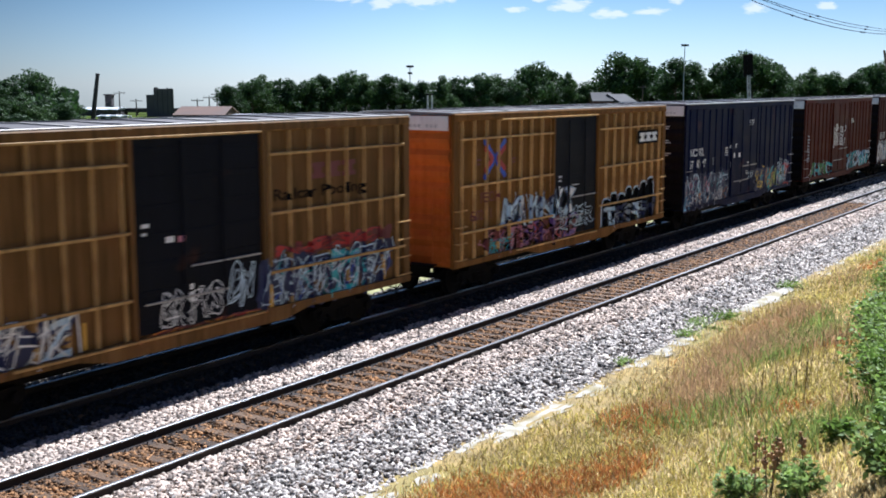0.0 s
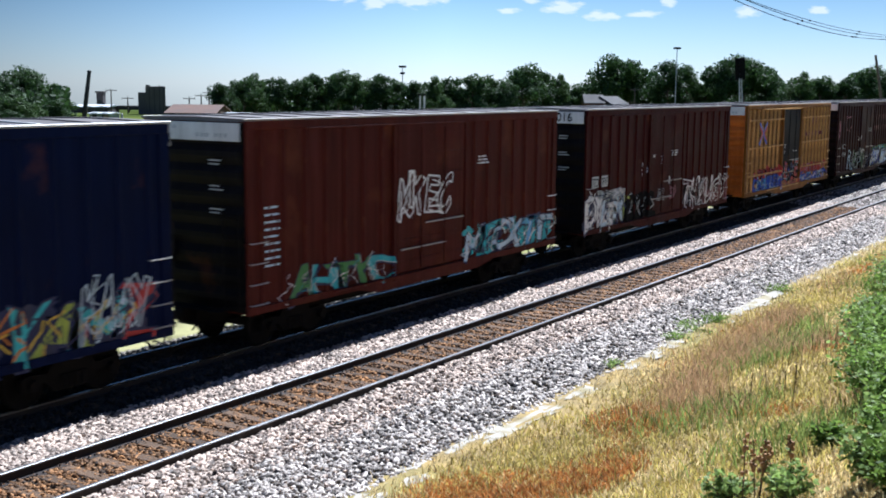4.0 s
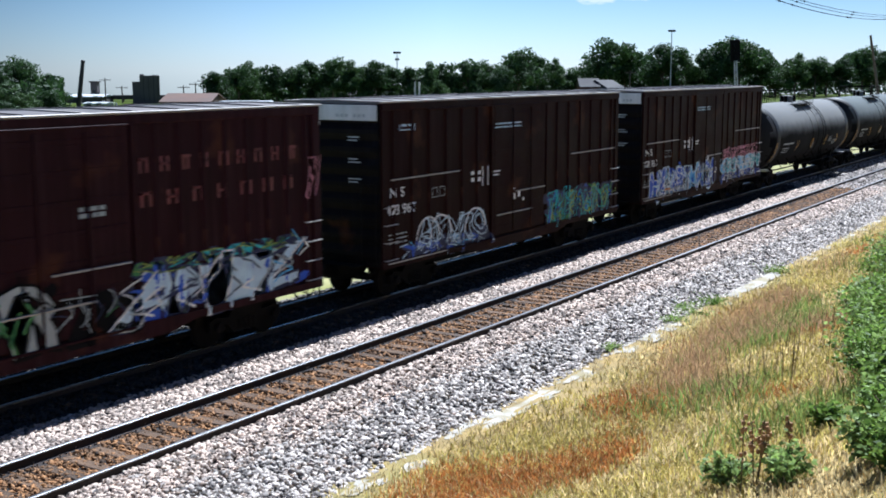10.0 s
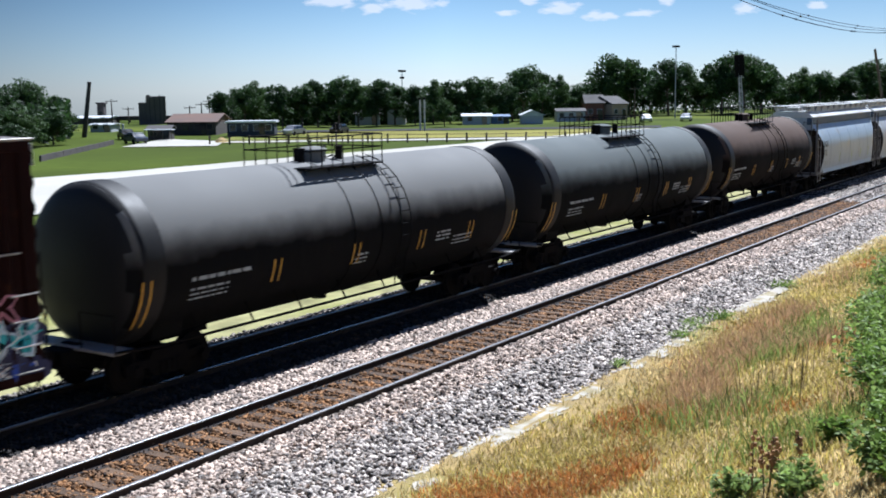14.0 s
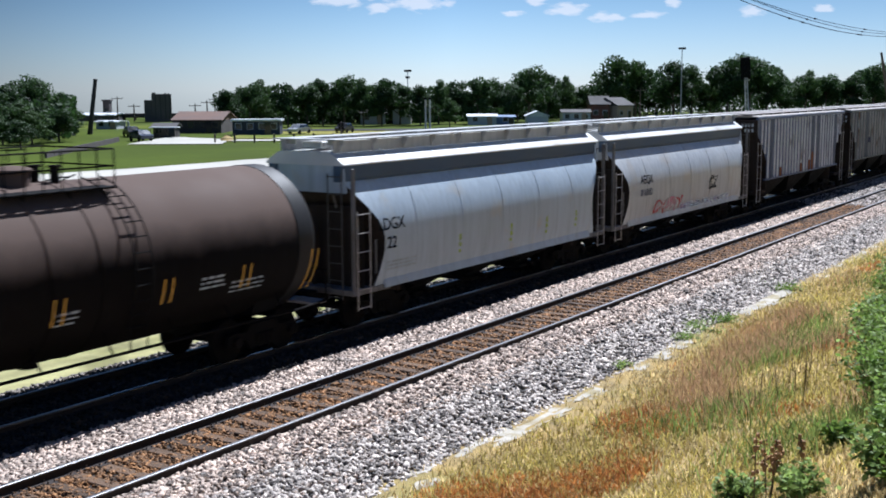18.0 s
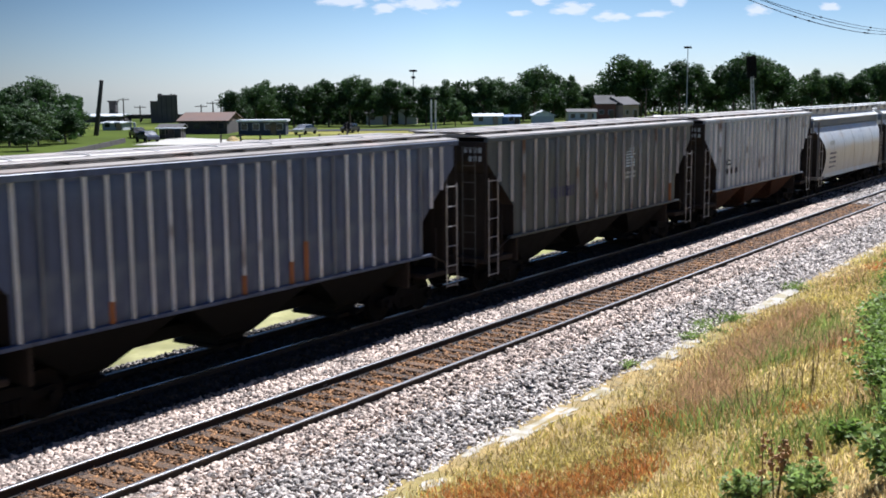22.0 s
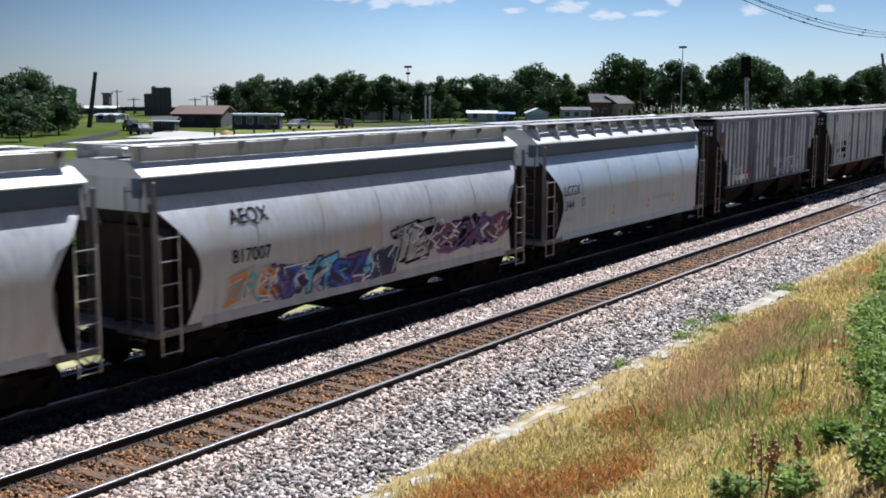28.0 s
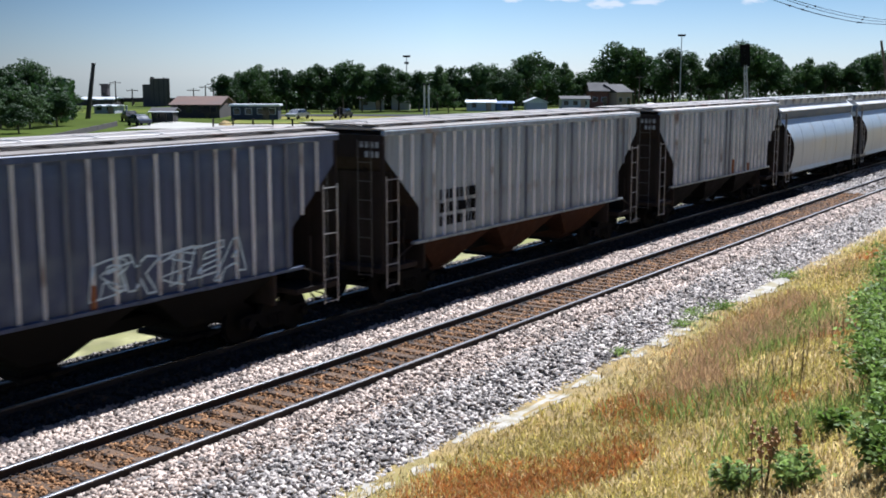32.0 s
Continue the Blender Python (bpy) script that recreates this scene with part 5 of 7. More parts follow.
def blots(car, x0, x1, z0, tops, surf, rim, fill):
    """A solid sprayed cloud with a scalloped top and a pale rim."""
    k = (x1 - x0) / len(tops)
    for c, grow, off in ((rim, .07, .004), (fill, 0, .007)):
        bm = bmesh.new()
        row = []
        for i in range(8 * len(tops) + 1):
            u = i / 8
            a = tops[min(int(u), len(tops) - 1)]
            bow = math.sqrt(max(0, 1 - (2 * (u - min(int(u), len(tops) - 1)) - 1) ** 2))
            end = 1 if i == 8 * len(tops) else -1 if i == 0 else 0
            x = x0 + k * u + grow * end
            row.append((bm.verts.new((x, 0, z0 + .04 * math.sin(7 * u) - grow)), bm.verts.new((x, 0, a - .28 + .28 * bow + grow))))
        for p, q in zip(row, row[1:]):
            bm.faces.new((p[0], q[0], q[1], p[1]))
        drape(bm, surf, off)
        tagged(part("graffiti_ground", bm, PAINT[c], car, "sprayed cloud in %s paint" % c.replace("_", " ")), kind="stuff")


def reflectors(car, xs, z0, z1, surf, wide=.07):
    for x in xs:
        bm = bmesh.new()
        quadbox(bm, x, x + wide, surf(x, z0) - .012, surf(x, z0) - .006, z0, z1)
        part("reflector", bm, YELLOW, car, "orange reflective strip")


def ticks(car, marks, surf, color="white", h=.12):
    """Single painted marks: x, z, width and sometimes height."""
    V, F = [], []
    for x, z, w, *tall in marks:
        t = tall[0] if tall else h
        b = len(V)
        y = surf(x, z) - .01
        V += [(x, y, z), (x + w, y, z), (x + w, y, z + t), (x, y, z + t)]
        F.append((b, b + 1, b + 2, b + 3))
    tagged(raw("stencil", np.array(V), np.array(F), PAINT[color], car), kind="stuff")


def spaced_word(car, x0, x1, z, n, h, surf, color):
    """A widely spaced name of which only the beat of its letters is kept."""
    gap = (x1 - x0) / n
    for i in range(n):
        ticks(car, [(x0 + gap * i, z, gap * .12, h), (x0 + gap * (i + .32), z, gap * .12, h)] + ([(x0 + gap * i, z + h * (.42 if i % 2 else .8), gap * .44, h * .16)]), surf, color)


def boxcars():
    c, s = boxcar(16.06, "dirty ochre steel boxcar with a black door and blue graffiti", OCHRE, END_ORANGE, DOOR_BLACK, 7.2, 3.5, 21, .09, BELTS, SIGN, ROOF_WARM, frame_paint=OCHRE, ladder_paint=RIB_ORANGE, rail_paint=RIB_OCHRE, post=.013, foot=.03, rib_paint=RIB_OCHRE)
    block_logo(c, 3.4, 3.8, 1.7, .36, "maroon", s)
    lettering("Railcar Pooling", .36, 2.15, s, 3.4, INK, c, squash=1.5)
    graffiti(c, 1.75, 6.25, 1.0, 2.15, ["blue", "navy", "teal", "navy"], "navy", 8, 11, s, "navy", .16, shine="pale_blue", lines=7)
    tag_lines(c, 1.8, 6.3, 1.0, 2.1, "pale_blue", 8, 15, s, .05)
    graffiti(c, 2.4, 6.3, 2.15, 2.45, ["red", "maroon"], "maroon", 8, 12, s, None, .1, shine="red")
    graffiti(c, -6.9, -3.3, 1.0, 1.85, ["grey", "pale_blue", "navy"], "navy", 6, 13, s, None, .12)
    tag_lines(c, -6.6, -3.2, 1.05, 1.9, "white", 5, 16, s, .06)
    reflectors(c, (-3.0, 1.88, 4.0, 6.06), 1.12, 1.62, s)
    tag_lines(c, -1.2, .5, 1.2, 1.9, "white", 5, 14, s, .035)
    tag_lines(c, .7, 1.4, 1.3, 2.2, "pale_blue", 2, 17, s, .05)
    ticks(c, [(-1.0, 2.86, .22), (-1.0, 1.35, .3, .03), (-.4, 1.6, .12, .2), (-.4, 1.85, .1, .12), (-1.6, 3.2, .2, .08), (-1.6, 3.05, .12, .06)], s)
    ticks(c, [(-.68, 2.84, .2)], s, "pink")
    graffiti(c, -1.6, 1.5, .96, 1.15, ["maroon", "red", "orange"], "maroon", 6, 18, s, None, .1, shine="orange")
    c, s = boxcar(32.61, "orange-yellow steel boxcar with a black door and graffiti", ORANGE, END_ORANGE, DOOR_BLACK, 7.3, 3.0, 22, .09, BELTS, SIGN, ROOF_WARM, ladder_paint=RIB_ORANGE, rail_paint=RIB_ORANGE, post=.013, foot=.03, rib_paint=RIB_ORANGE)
    cross_logo(c, -5.05, 3.82, 1.0, s)
    ticks(c, [(-6.15, 3.8, .35, .05), (-6.15, 3.68, .3, .05), (-4.2, 3.75, .35, .05), (-4.2, 3.65, .3, .05)], s, "maroon")
    lettering("FB OX", .40, -5.8, s, 2.62, PAINT["maroon"], c, squash=.9)
    lettering("6 02 71", .40, -6.34, s, 2.14, PAINT["maroon"], c)
    bm = bmesh.new()
    quadbox(bm, 4.72, 6.55, -1.6, -1.582, 3.8, 4.28)
    part("emblem_plate", bm, INK, c, "black plate behind the emblem")
    block_logo(c, 4.85, 3.88, 1.6, .32, "white", lambda x, z: -1.592)
    graffiti(c, -4.5, -.1, 1.75, 2.65, ["white", "pale_blue", "grey"], "navy", 6, 21, s, None, .2, text="MAWNMK", shine="pale_blue", lines=3)
    graffiti(c, -5.4, -.1, .98, 1.8, ["maroon", "pink", "red", "purple", "maroon"], "black", 7, 22, s, "maroon", .2, shine="pink", lean=.3)
    tag_lines(c, -5.3, -4.0, 1.0, 1.5, "teal", 3, 25, s, .05)
    blots(c, 2.1, 6.45, 1.05, (2.05, 2.2, 2.12, 2.3, 2.26, 2.4, 2.5), s, "pale_blue", "black")
    graffiti(c, 2.3, 6.4, 1.0, 1.8, ["white", "pale_blue", "navy", "grey"], "black", 5, 26, s, None, .2, shine="navy", lines=4)
    tag_lines(c, -1.3, 1.3, 1.3, 2.0, "pale_blue", 4, 24, s, .04)
    ticks(c, [(-1.2, 3.0, .2, .06), (-1.2, 2.88, .16, .05), (-1.2, 2.6, .1, .14), (-.3, 2.7, .5, .03), (-.5, 2.62, .12, .08)], s)
    c, s = boxcar(49.2, "dark blue steel boxcar covered with pale graffiti", BLUE, SHADED_END, BLUE, 7.1, 3.2, 19, .04, (), SIGN, GALV)
    lettering("NO  KL", .44, -6.5, s, 3.05, WHITE, c)
    lettering("57  00  97", .44, -6.55, s, 2.58, WHITE, c)
    graffiti(c, -7.0, -2.2, 1.4, 2.3, ["grey", "pale_blue", "teal", "pink", "navy"], "navy", 9, 31, s, None, .2, shine="pale_blue", lines=9)
    graffiti(c, -7.0, -2.2, .95, 1.6, ["pale_blue", "navy", "white", "orange", "sky"], "navy", 13, 32, s, None, .14, shine="white", lines=7)
    tag_lines(c, -7.0, -2.2, 1.0, 2.3, "navy", 11, 35, s, .07)
    graffiti(c, 1.6, 6.5, 1.0, 2.1, ["orange", "lime", "red", "navy", "teal"], "navy", 6, 33, s, "navy", .22, shine="yellow")
    tag_lines(c, 4.9, 6.5, 1.2, 2.3, "pale_blue", 4, 36, s, .05)
    bars(c, .47, 4.3, .55, 3, s)
    bars(c, -2.45, 3.2, .22, 4, s, seed=5, gap=.1)
    ticks(c, [(-1.9, 3.2, .14), (-1.35, 3.3, .2, .06), (-1.35, 3.2, .12, .06), (-1.55, 2.75, .18, .22), (-.9, 2.75, .22, .2), (-1.78, 2.3, .04, .3), (.2, 2.45, .3, .04), (.2, 1.95, .1, .16), (-.6, 1.6, .16, .08)], s)
    ticks(c, [(-4.0, 2.6, .2, .02), (-4.0, 2.86, .2, .02), (-4.0, 2.6, .02, .28), (-3.82, 2.6, .02, .28)], s, "grey", .02)
    tag_lines(c, .4, 1.1, 1.75, 2.05, "pale_blue", 3, 34, s, .04)
    c, s = boxcar(65.55, "brown-red steel boxcar with teal graffiti and white tags", RED, SHADED_END, RED, 7.1, 3.2, 19, .05, (), SIGN, ROOF_WARM)
    tag_lines(c, -1.6, .9, 2.5, 3.6, "white", 4, 41, s, .08)
    graffiti(c, 1.8, 6.6, 1.05, 2.0, ["teal", "sky", "pale_blue"], "navy", 6, 42, s, "teal", .18)
    graffiti(c, -5.6, -1.9, 1.0, 1.8, ["teal", "grey", "green"], "navy", 5, 43, s, None, .1)
    bars(c, -6.5, 3.2, .5, 9, s, "pale_blue", .05, .16)
    bars(c, 2.4, 3.9, .5, 3, s)
    c, s = boxcar(81.9, "dark red steel boxcar with grey and yellow graffiti", DARK_RED, SHADED_END, DARK_RED, 7.1, 3.2, 19, .045, (), SIGN, ROOF_WARM, named=True)
    bm = bmesh.new()
    for x in (-6.6, -5.85):
        quadbox(bm, x, x + .48, -1.547, -1.541, 2.5, 2.88)
    part("white_patch", bm, SIGN, c)
    lettering("TO", .40, -6.57, -1.55, 2.54, INK, c, squash=.8)
    lettering("FX", .40, -5.8, -1.55, 2.54, INK, c, squash=.8)
    ob = lettering("TOFX887016", .40, 0, 0, 0, INK, c, squash=1.0)
    ob.data.transform(Matrix.Translation((-7.1 - .114, 1.2, 4.75)) @ Matrix.Rotation(radians(-90), 4, "Z"))
    graffiti(c, -6.9, -3.9, .98, 2.2, ["pale_blue", "pale_blue", "white"], "navy", 5, 57, s, "navy", .24, text="DTEER", lines=4)
    graffiti(c, -5.9, -3.9, 2.05, 2.35, ["black", "grey"], "grey", 5, 58, s, None, .1)
    graffiti(c, -3.7, -1.4, 1.0, 2.05, ["black", "black", "grey"], "black", 4, 52, s, "black", .22, shine="grey", lines=3)
    ticks(c, [(-3.92, .98, .16, 1.1), (-3.85, 1.9, .5, .1)], s, "lime")
    tag_lines(c, 1.9, 6.9, 1.0, 2.25, "white", 6, 53, s, .07, text="THAUSY")
    graffiti(c, 2.0, 6.7, 1.0, 2.1, ["black", "maroon"], "maroon", 6, 54, s, None, .1, shine="grey", lines=2)
    tag_lines(c, -.9, -.3, 1.6, 2.1, "grey", 2, 55, s, .04)
    tag_lines(c, .3, .9, 1.6, 2.1, "pink", 2, 56, s, .04)
    bars(c, .45, 3.45, .55, 3, s)
    ticks(c, [(-2.3, 3.0, .14, .16), (-2.3, 2.85, .1, .08), (-2.3, 2.65, .2, .1), (-1.85, 2.75, .05, .2), (-1.4, 3.3, .14, .1), (-.6, 3.3, .04, .04), (-.6, 3.15, .04, .04), (-.6, 3.0, .04, .04), (.2, 2.2, .1, .3)], s)
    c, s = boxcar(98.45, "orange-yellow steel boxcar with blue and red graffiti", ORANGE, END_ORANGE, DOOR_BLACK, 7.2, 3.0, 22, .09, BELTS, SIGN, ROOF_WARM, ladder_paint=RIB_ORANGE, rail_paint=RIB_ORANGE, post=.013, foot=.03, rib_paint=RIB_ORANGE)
    cross_logo(c, -4.8, 3.8, .95, s)
    graffiti(c, -5.7, -1.55, .98, 1.75, ["blue", "blue", "purple", "sky"], "navy", 6, 61, s, "blue", .24, shine="pale_blue", lines=4)
    graffiti(c, -5.4, -1.55, 1.7, 2.1, ["red", "red", "maroon"], "black", 7, 62, s, "red", .12, shine="pink", lines=4)
    ticks(c, [(-4.9 + .62 * i, 1.85 + .03 * (i % 2), .1, .1) for i in range(6)], s)
    graffiti(c, 1.75, 6.7, .98, 1.5, ["blue", "sky", "pale_blue"], "navy", 7, 63, s, "blue", .18)
    graffiti(c, 1.75, 6.6, 1.5, 1.95, ["red", "maroon", "pink"], "maroon", 8, 64, s, "red", .12, shine="pink")
    graffiti(c, -1.4, 1.4, .98, 1.3, ["red", "orange", "maroon"], "maroon", 5, 65, s, "red", .14, shine="orange")
    graffiti(c, -1.0, 1.2, 1.4, 2.3, ["navy", "blue", "black", "red"], "black", 4, 66, s, None, .14, shine="pale_blue", lines=7)
    ticks(c, [(-1.2, 3.1, .2, .06), (-1.2, 2.98, .16, .05), (-1.2, 2.7, .1, .14), (.3, 2.75, .7, .03)], s)
    bars(c, 3.6, 4.1, 1.6, 1, s, "maroon", .3)
    bars(c, 2.2, 3.45, 3.9, 1, s, "maroon", .2)
    c, s = boxcar(115.0, "maroon steel boxcar with large pale blue graffiti", MAROON, SHADED_END, MAROON, 7.25, 3.2, 22, .055, (), SIGN, ROOF_WARM)
    reflectors(c, (-6.95, -6.65), 1.25, 1.75, s, .09)
    V, F = [], []
    ribbon(V, F, [(-5.2, 4.3), (-4.95, 4.22), (-4.68, 4.36), (-4.4, 4.22), (-4.15, 4.3), (-4.12, 3.9), (-4.2, 3.65), (-4.4, 3.5), (-4.68, 3.38), (-4.95, 3.5), (-5.15, 3.65), (-5.24, 3.9), (-5.2, 4.3)], .028, s, .01)
    raw("emblem_outline", np.array(V), np.array(F), PAINT["pink"], c)
    lettering("WC", .38, -6.1, s, 2.42, PAINT["grey"], c)
    lettering("21614", .36, -6.1, s, 1.98, PAINT["grey"], c, squash=1.2)
    graffiti(c, -4.5, -.2, .98, 2.25, ["grey", "pale_blue", "grey"], "black", 6, 71, s, "black", .26, text="KASHR", shine="green", lines=6)
    graffiti(c, 1.5, 6.4, 1.0, 2.15, ["pale_blue", "sky", "grey"], "navy", 5, 72, s, "blue", .24, text="AMIZ", shine="white", lines=6)
    graffiti(c, 1.6, 6.4, 2.0, 2.3, ["navy", "green", "teal"], "navy", 9, 73, s, None, .1, shine="lime")
    graffiti(c, .0, 1.6, 1.0, 1.9, ["black", "green", "navy"], "black", 3, 74, s, None, .14, shine="grey")
    ticks(c, [(2.6, 1.4, .6, .07), (5.4, 1.5, .6, .07)], s, "orange")
    spaced_word(c, 1.85, 6.7, 3.98, 9, .3, s, "maroon")
    spaced_word(c, 1.85, 6.7, 3.32, 7, .3, s, "maroon")
    bars(c, .35, 3.4, .6, 2, s, "grey", .08, .12)
    ticks(c, [(-2.2, 2.82, .2, .05), (-1.95, 2.8, .06, .3), (-1.98, 2.8, .16, .05), (-1.6, 2.85, .06, .28)], s)
    for x0, x1 in ((-7, -6.8), (6.8, 7.2)):
        tag_lines(c, x0, x1, 3.0, 4.0, "pink", 1, int(x1 * 10), s, .03)
    for middle, label, number in ((131.8, "dark brown steel boxcar with blue graffiti and white lettering", "473 967"), (148.26, "dark maroon steel boxcar with bright blue graffiti", "473 367")):
        c, s = boxcar(middle, label, BROWN, SHADED_END, BROWN, 7.12, 3.2, 17, .045, (), SIGN, ROOF_WARM)
        for x0, x1, z in ((-6.75, -3.5, 3.18), (3.4, 6.8, 3.22), (-6.9, -1.7, 1.05)):
            bm = bmesh.new()
            solid(bm, x0, x1, -1.56, -1.53, z - .018, z + .018, .006)
            part("side_belt", bm, BARE, c, "thin worn strip on the side")
        lettering("N  S", .36, -6.75, s, 2.72, WHITE, c)
        lettering(number, .36, -6.9, s, 2.28, WHITE, c, squash=1.1)
        for k in (0, .36):
            ticks(c, [(-4.8 + k, 2.55, .26, .02), (-4.8 + k, 2.8, .26, .02), (-4.8 + k, 2.55, .02, .26), (-4.56 + k, 2.55, .02, .26)], s, "grey")
        bars(c, -1.55, 4.36, 1.5, 2, s, "pale_blue", .045, .1)
        ticks(c, [(-2.8, 2.8, .16, .12), (-2.8, 3.0, .16, .1), (-2.5, 2.8, .16, .12), (-2.5, 3.0, .16, .1), (-2.2, 2.65, .05, .55), (-1.9, 2.65, .05, .55), (-1.7, 3.0, .4, .04), (-1.7, 2.9, .3, .04), (-.5, 2.1, .14, .18), (-.2, 2.15, .14, .16), (-.5, 2.4, .1, .04), (.1, 2.0, .08, .12)], s)
        bars(c, -6.8, 1.75, .8, 3, s, "grey", .04, .11)
        if middle < 140:
            ticks(c, [(-6.3, 4.4, .7, .03), (-6.2, 4.5, .22, .06), (-5.9, 4.5, .22, .06), (-6.3, 4.4, .03, .16), (-5.63, 4.4, .03, .16)], s, "pale_blue")
            graffiti(c, -6.1, -2.05, .98, 1.45, ["blue", "sky", "navy"], "navy", 6, 81, s, "navy", .2, shine="pale_blue")
            tag_lines(c, -5.4, -2.0, 1.2, 2.05, "pale_blue", 5, 82, s, .06, text="AMNRO")
            for k in (-5.0, -4.4, -2.6):
                V, F = [], []
                ribbon(V, F, [(k + .55 * math.cos(a), 1.5 + .55 * math.sin(a)) for a in [math.pi * i / 10 for i in range(11)]], .05, s, .02)
                tagged(raw("graffiti_line", np.array(V), np.array(F), WHITE, c), "white sprayed arch", kind="stuff")
            graffiti(c, 1.75, 6.6, .98, 2.1, ["green", "navy", "blue", "teal"], "navy", 8, 83, s, "navy", .2, shine="lime", lines=9)
            tag_lines(c, 1.7, 6.5, 1.0, 2.1, "teal", 7, 84, s, .045)
        else:
            graffiti(c, -6.05, -2.1, .98, 2.1, ["blue", "sky", "blue", "navy"], "pale_blue", 6, 91, s, "blue", .24, shine="white", lines=7)
            graffiti(c, -6.0, -2.2, .98, 1.35, ["pale_blue", "navy", "sky"], "navy", 10, 95, s, None, .12)
            graffiti(c, -1.95, .7, 1.05, 2.15, ["blue", "sky", "navy"], "pale_blue", 4, 96, s, "navy", .2, shine="white", lines=7)
            graffiti(c, 1.7, 6.8, 1.4, 2.05, ["teal", "sky", "teal"], "pale_blue", 8, 92, s, "navy", .2, shine="white")
            graffiti(c, 1.7, 6.8, .98, 1.4, ["navy", "pale_blue", "blue"], "navy", 10, 97, s, "navy", .16, shine="white")
            tag_lines(c, 1.9, 6.8, 2.05, 2.5, "pink", 8, 93, s, .06)
            ticks(c, [(-5.9, 1.27, .6, .06), (-4.95, 1.27, .65, .06), (-3.4, 1.27, .6, .06), (2.2, 1.3, .6, .06), (4.2, 1.3, .6, .06), (5.9, 1.3, .6, .06)], s, "orange")


def tank_cars():
    tank_car(164.8, "black tank car with a dusty top coloured as sunlit and yellow reflective stripes", TANK_GREY, 7.8, seed=1)
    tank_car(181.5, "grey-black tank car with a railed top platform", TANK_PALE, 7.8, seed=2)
    tank_car(197.5, "black tank car with a brown dusty top coloured as sunlit and yellow reflective stripes", TANK_BROWN, 7.15, seed=3)


def hoppers():
    c, s = smooth_hopper(212.6, "pale blue-grey smooth covered hopper with a white roof edge", PALE_GREY, ROOF_WHITE, SHADE_BAND, 6.95)
    lettering("LDGX", .42, -6.1, s, 2.45, INK, c)
    lettering("22", .42, -5.75, s, 1.98, INK, c)
    bars(c, -5.7, 1.6, 1.3, 3, s, "grey")
    for x in (-2.4, .4, 2.6, 4.6):
        bars(c, x, 1.8, .14, 3, s, "lime", .18, .17)
    c, s = smooth_hopper(227.4, "cream-grey smooth covered hopper with red graffiti", CREAM_GREY, ROOF_WHITE, SHADE_BAND, 7.1)
    lettering("AEQX", .42, -5.0, s, 2.45, INK, c)
    lettering("816682", .36, -5.0, s, 2.0, PAINT["navy"], c)
    graffiti(c, -3.6, -.9, 1.2, 1.75, ["red", "pink"], "grey", 5, 141, s, None, .13)
    graffiti(c, -.8, 4.6, 1.15, 1.4, ["navy", "grey", "purple"], "pale_blue", 12, 142, s, None, .06)
    tag_lines(c, 2.0, 2.9, 1.75, 2.3, "black", 2, 143, s, .06)
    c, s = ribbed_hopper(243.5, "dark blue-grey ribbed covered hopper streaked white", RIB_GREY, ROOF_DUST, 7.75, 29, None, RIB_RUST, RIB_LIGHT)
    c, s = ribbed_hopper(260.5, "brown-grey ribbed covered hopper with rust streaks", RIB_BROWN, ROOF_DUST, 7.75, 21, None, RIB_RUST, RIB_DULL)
    bars(c, -3.9, 2.5, 1.6, 1, s, "navy", .34)
    bars(c, 1.6, 3.85, .75, 8, s, "pale_blue", .05, .1)
    bars(c, 1.5, 2.9, .9, 2, s, "grey", .08, .15)
    c, s = ribbed_hopper(277.15, "pale grey ribbed covered hopper with rusty bays", RIB_PALE, ROOF_WARM, 7.55, 25, BAY_RUST, None, RIB_LIGHT)
    lettering("AEX", .34, -5.0, s, 2.58, INK, c)
    bars(c, -5.0, 2.2, 1.7, 1, s, "black", .24)
    c, s = smooth_hopper(293.5, "light grey smooth covered hopper with faint marks", CREAM_GREY, ROOF_WHITE, SHADE_BAND, 7.15)
    bars(c, -5.2, 2.7, .9, 1, s, "grey", .25)
    bars(c, -5.3, 2.2, 1.3, 4, s, "navy", .12, .24)
    c, s = smooth_hopper(309.3, "light grey smooth covered hopper with blue and dark graffiti", CREAM_GREY, ROOF_WHITE, SHADE_BAND, 7.3)
    lettering("AEQX", .44, -5.2, s, 3.0, INK, c)
    lettering("817007", .4, -5.3, s, 2.2, INK, c)
    graffiti(c, -4.2, .4, 1.15, 1.95, ["blue", "navy", "sky", "purple"], "navy", 8, 191, s, "navy", .2)
    graffiti(c, .5, 2.0, 1.4, 2.5, ["white", "grey"], "black", 2, 192, s, "black", .2)
    graffiti(c, 2.0, 6.0, 1.5, 2.3, ["black", "maroon", "navy"], "purple", 6, 193, s, "black", .2)
    graffiti(c, -5.4, -3.9, 1.3, 2.0, ["teal", "orange"], "grey", 3, 194, s, None, .12)
    c, s = smooth_hopper(324.75, "white-grey smooth covered hopper with clean sides", PALE_GREY, ROOF_WHITE, SHADE_BAND, 6.9, coaming=ROOF_WHITE)
    lettering("LCGX", .44, -5.75, s, 2.42, PAINT["navy"], c)
    lettering("344", .44, -5.7, s, 1.95, PAINT["navy"], c)
    bars(c, -5.7, 1.68, .9, 2, s, "grey")
    ticks(c, [(-4.5, 2.0, .22, .03), (-4.5, 2.24, .22, .03), (-4.5, 2.0, .03, .26), (-4.31, 2.0, .03, .26)], s, "navy")
    for x in (-2.0, 1.0, 3.4):
        bars(c, x, 1.7, .12, 2, s, "orange", .16, .2)
    bars(c, 1.4, 1.75, 1.8, 1, s, "grey", .14)
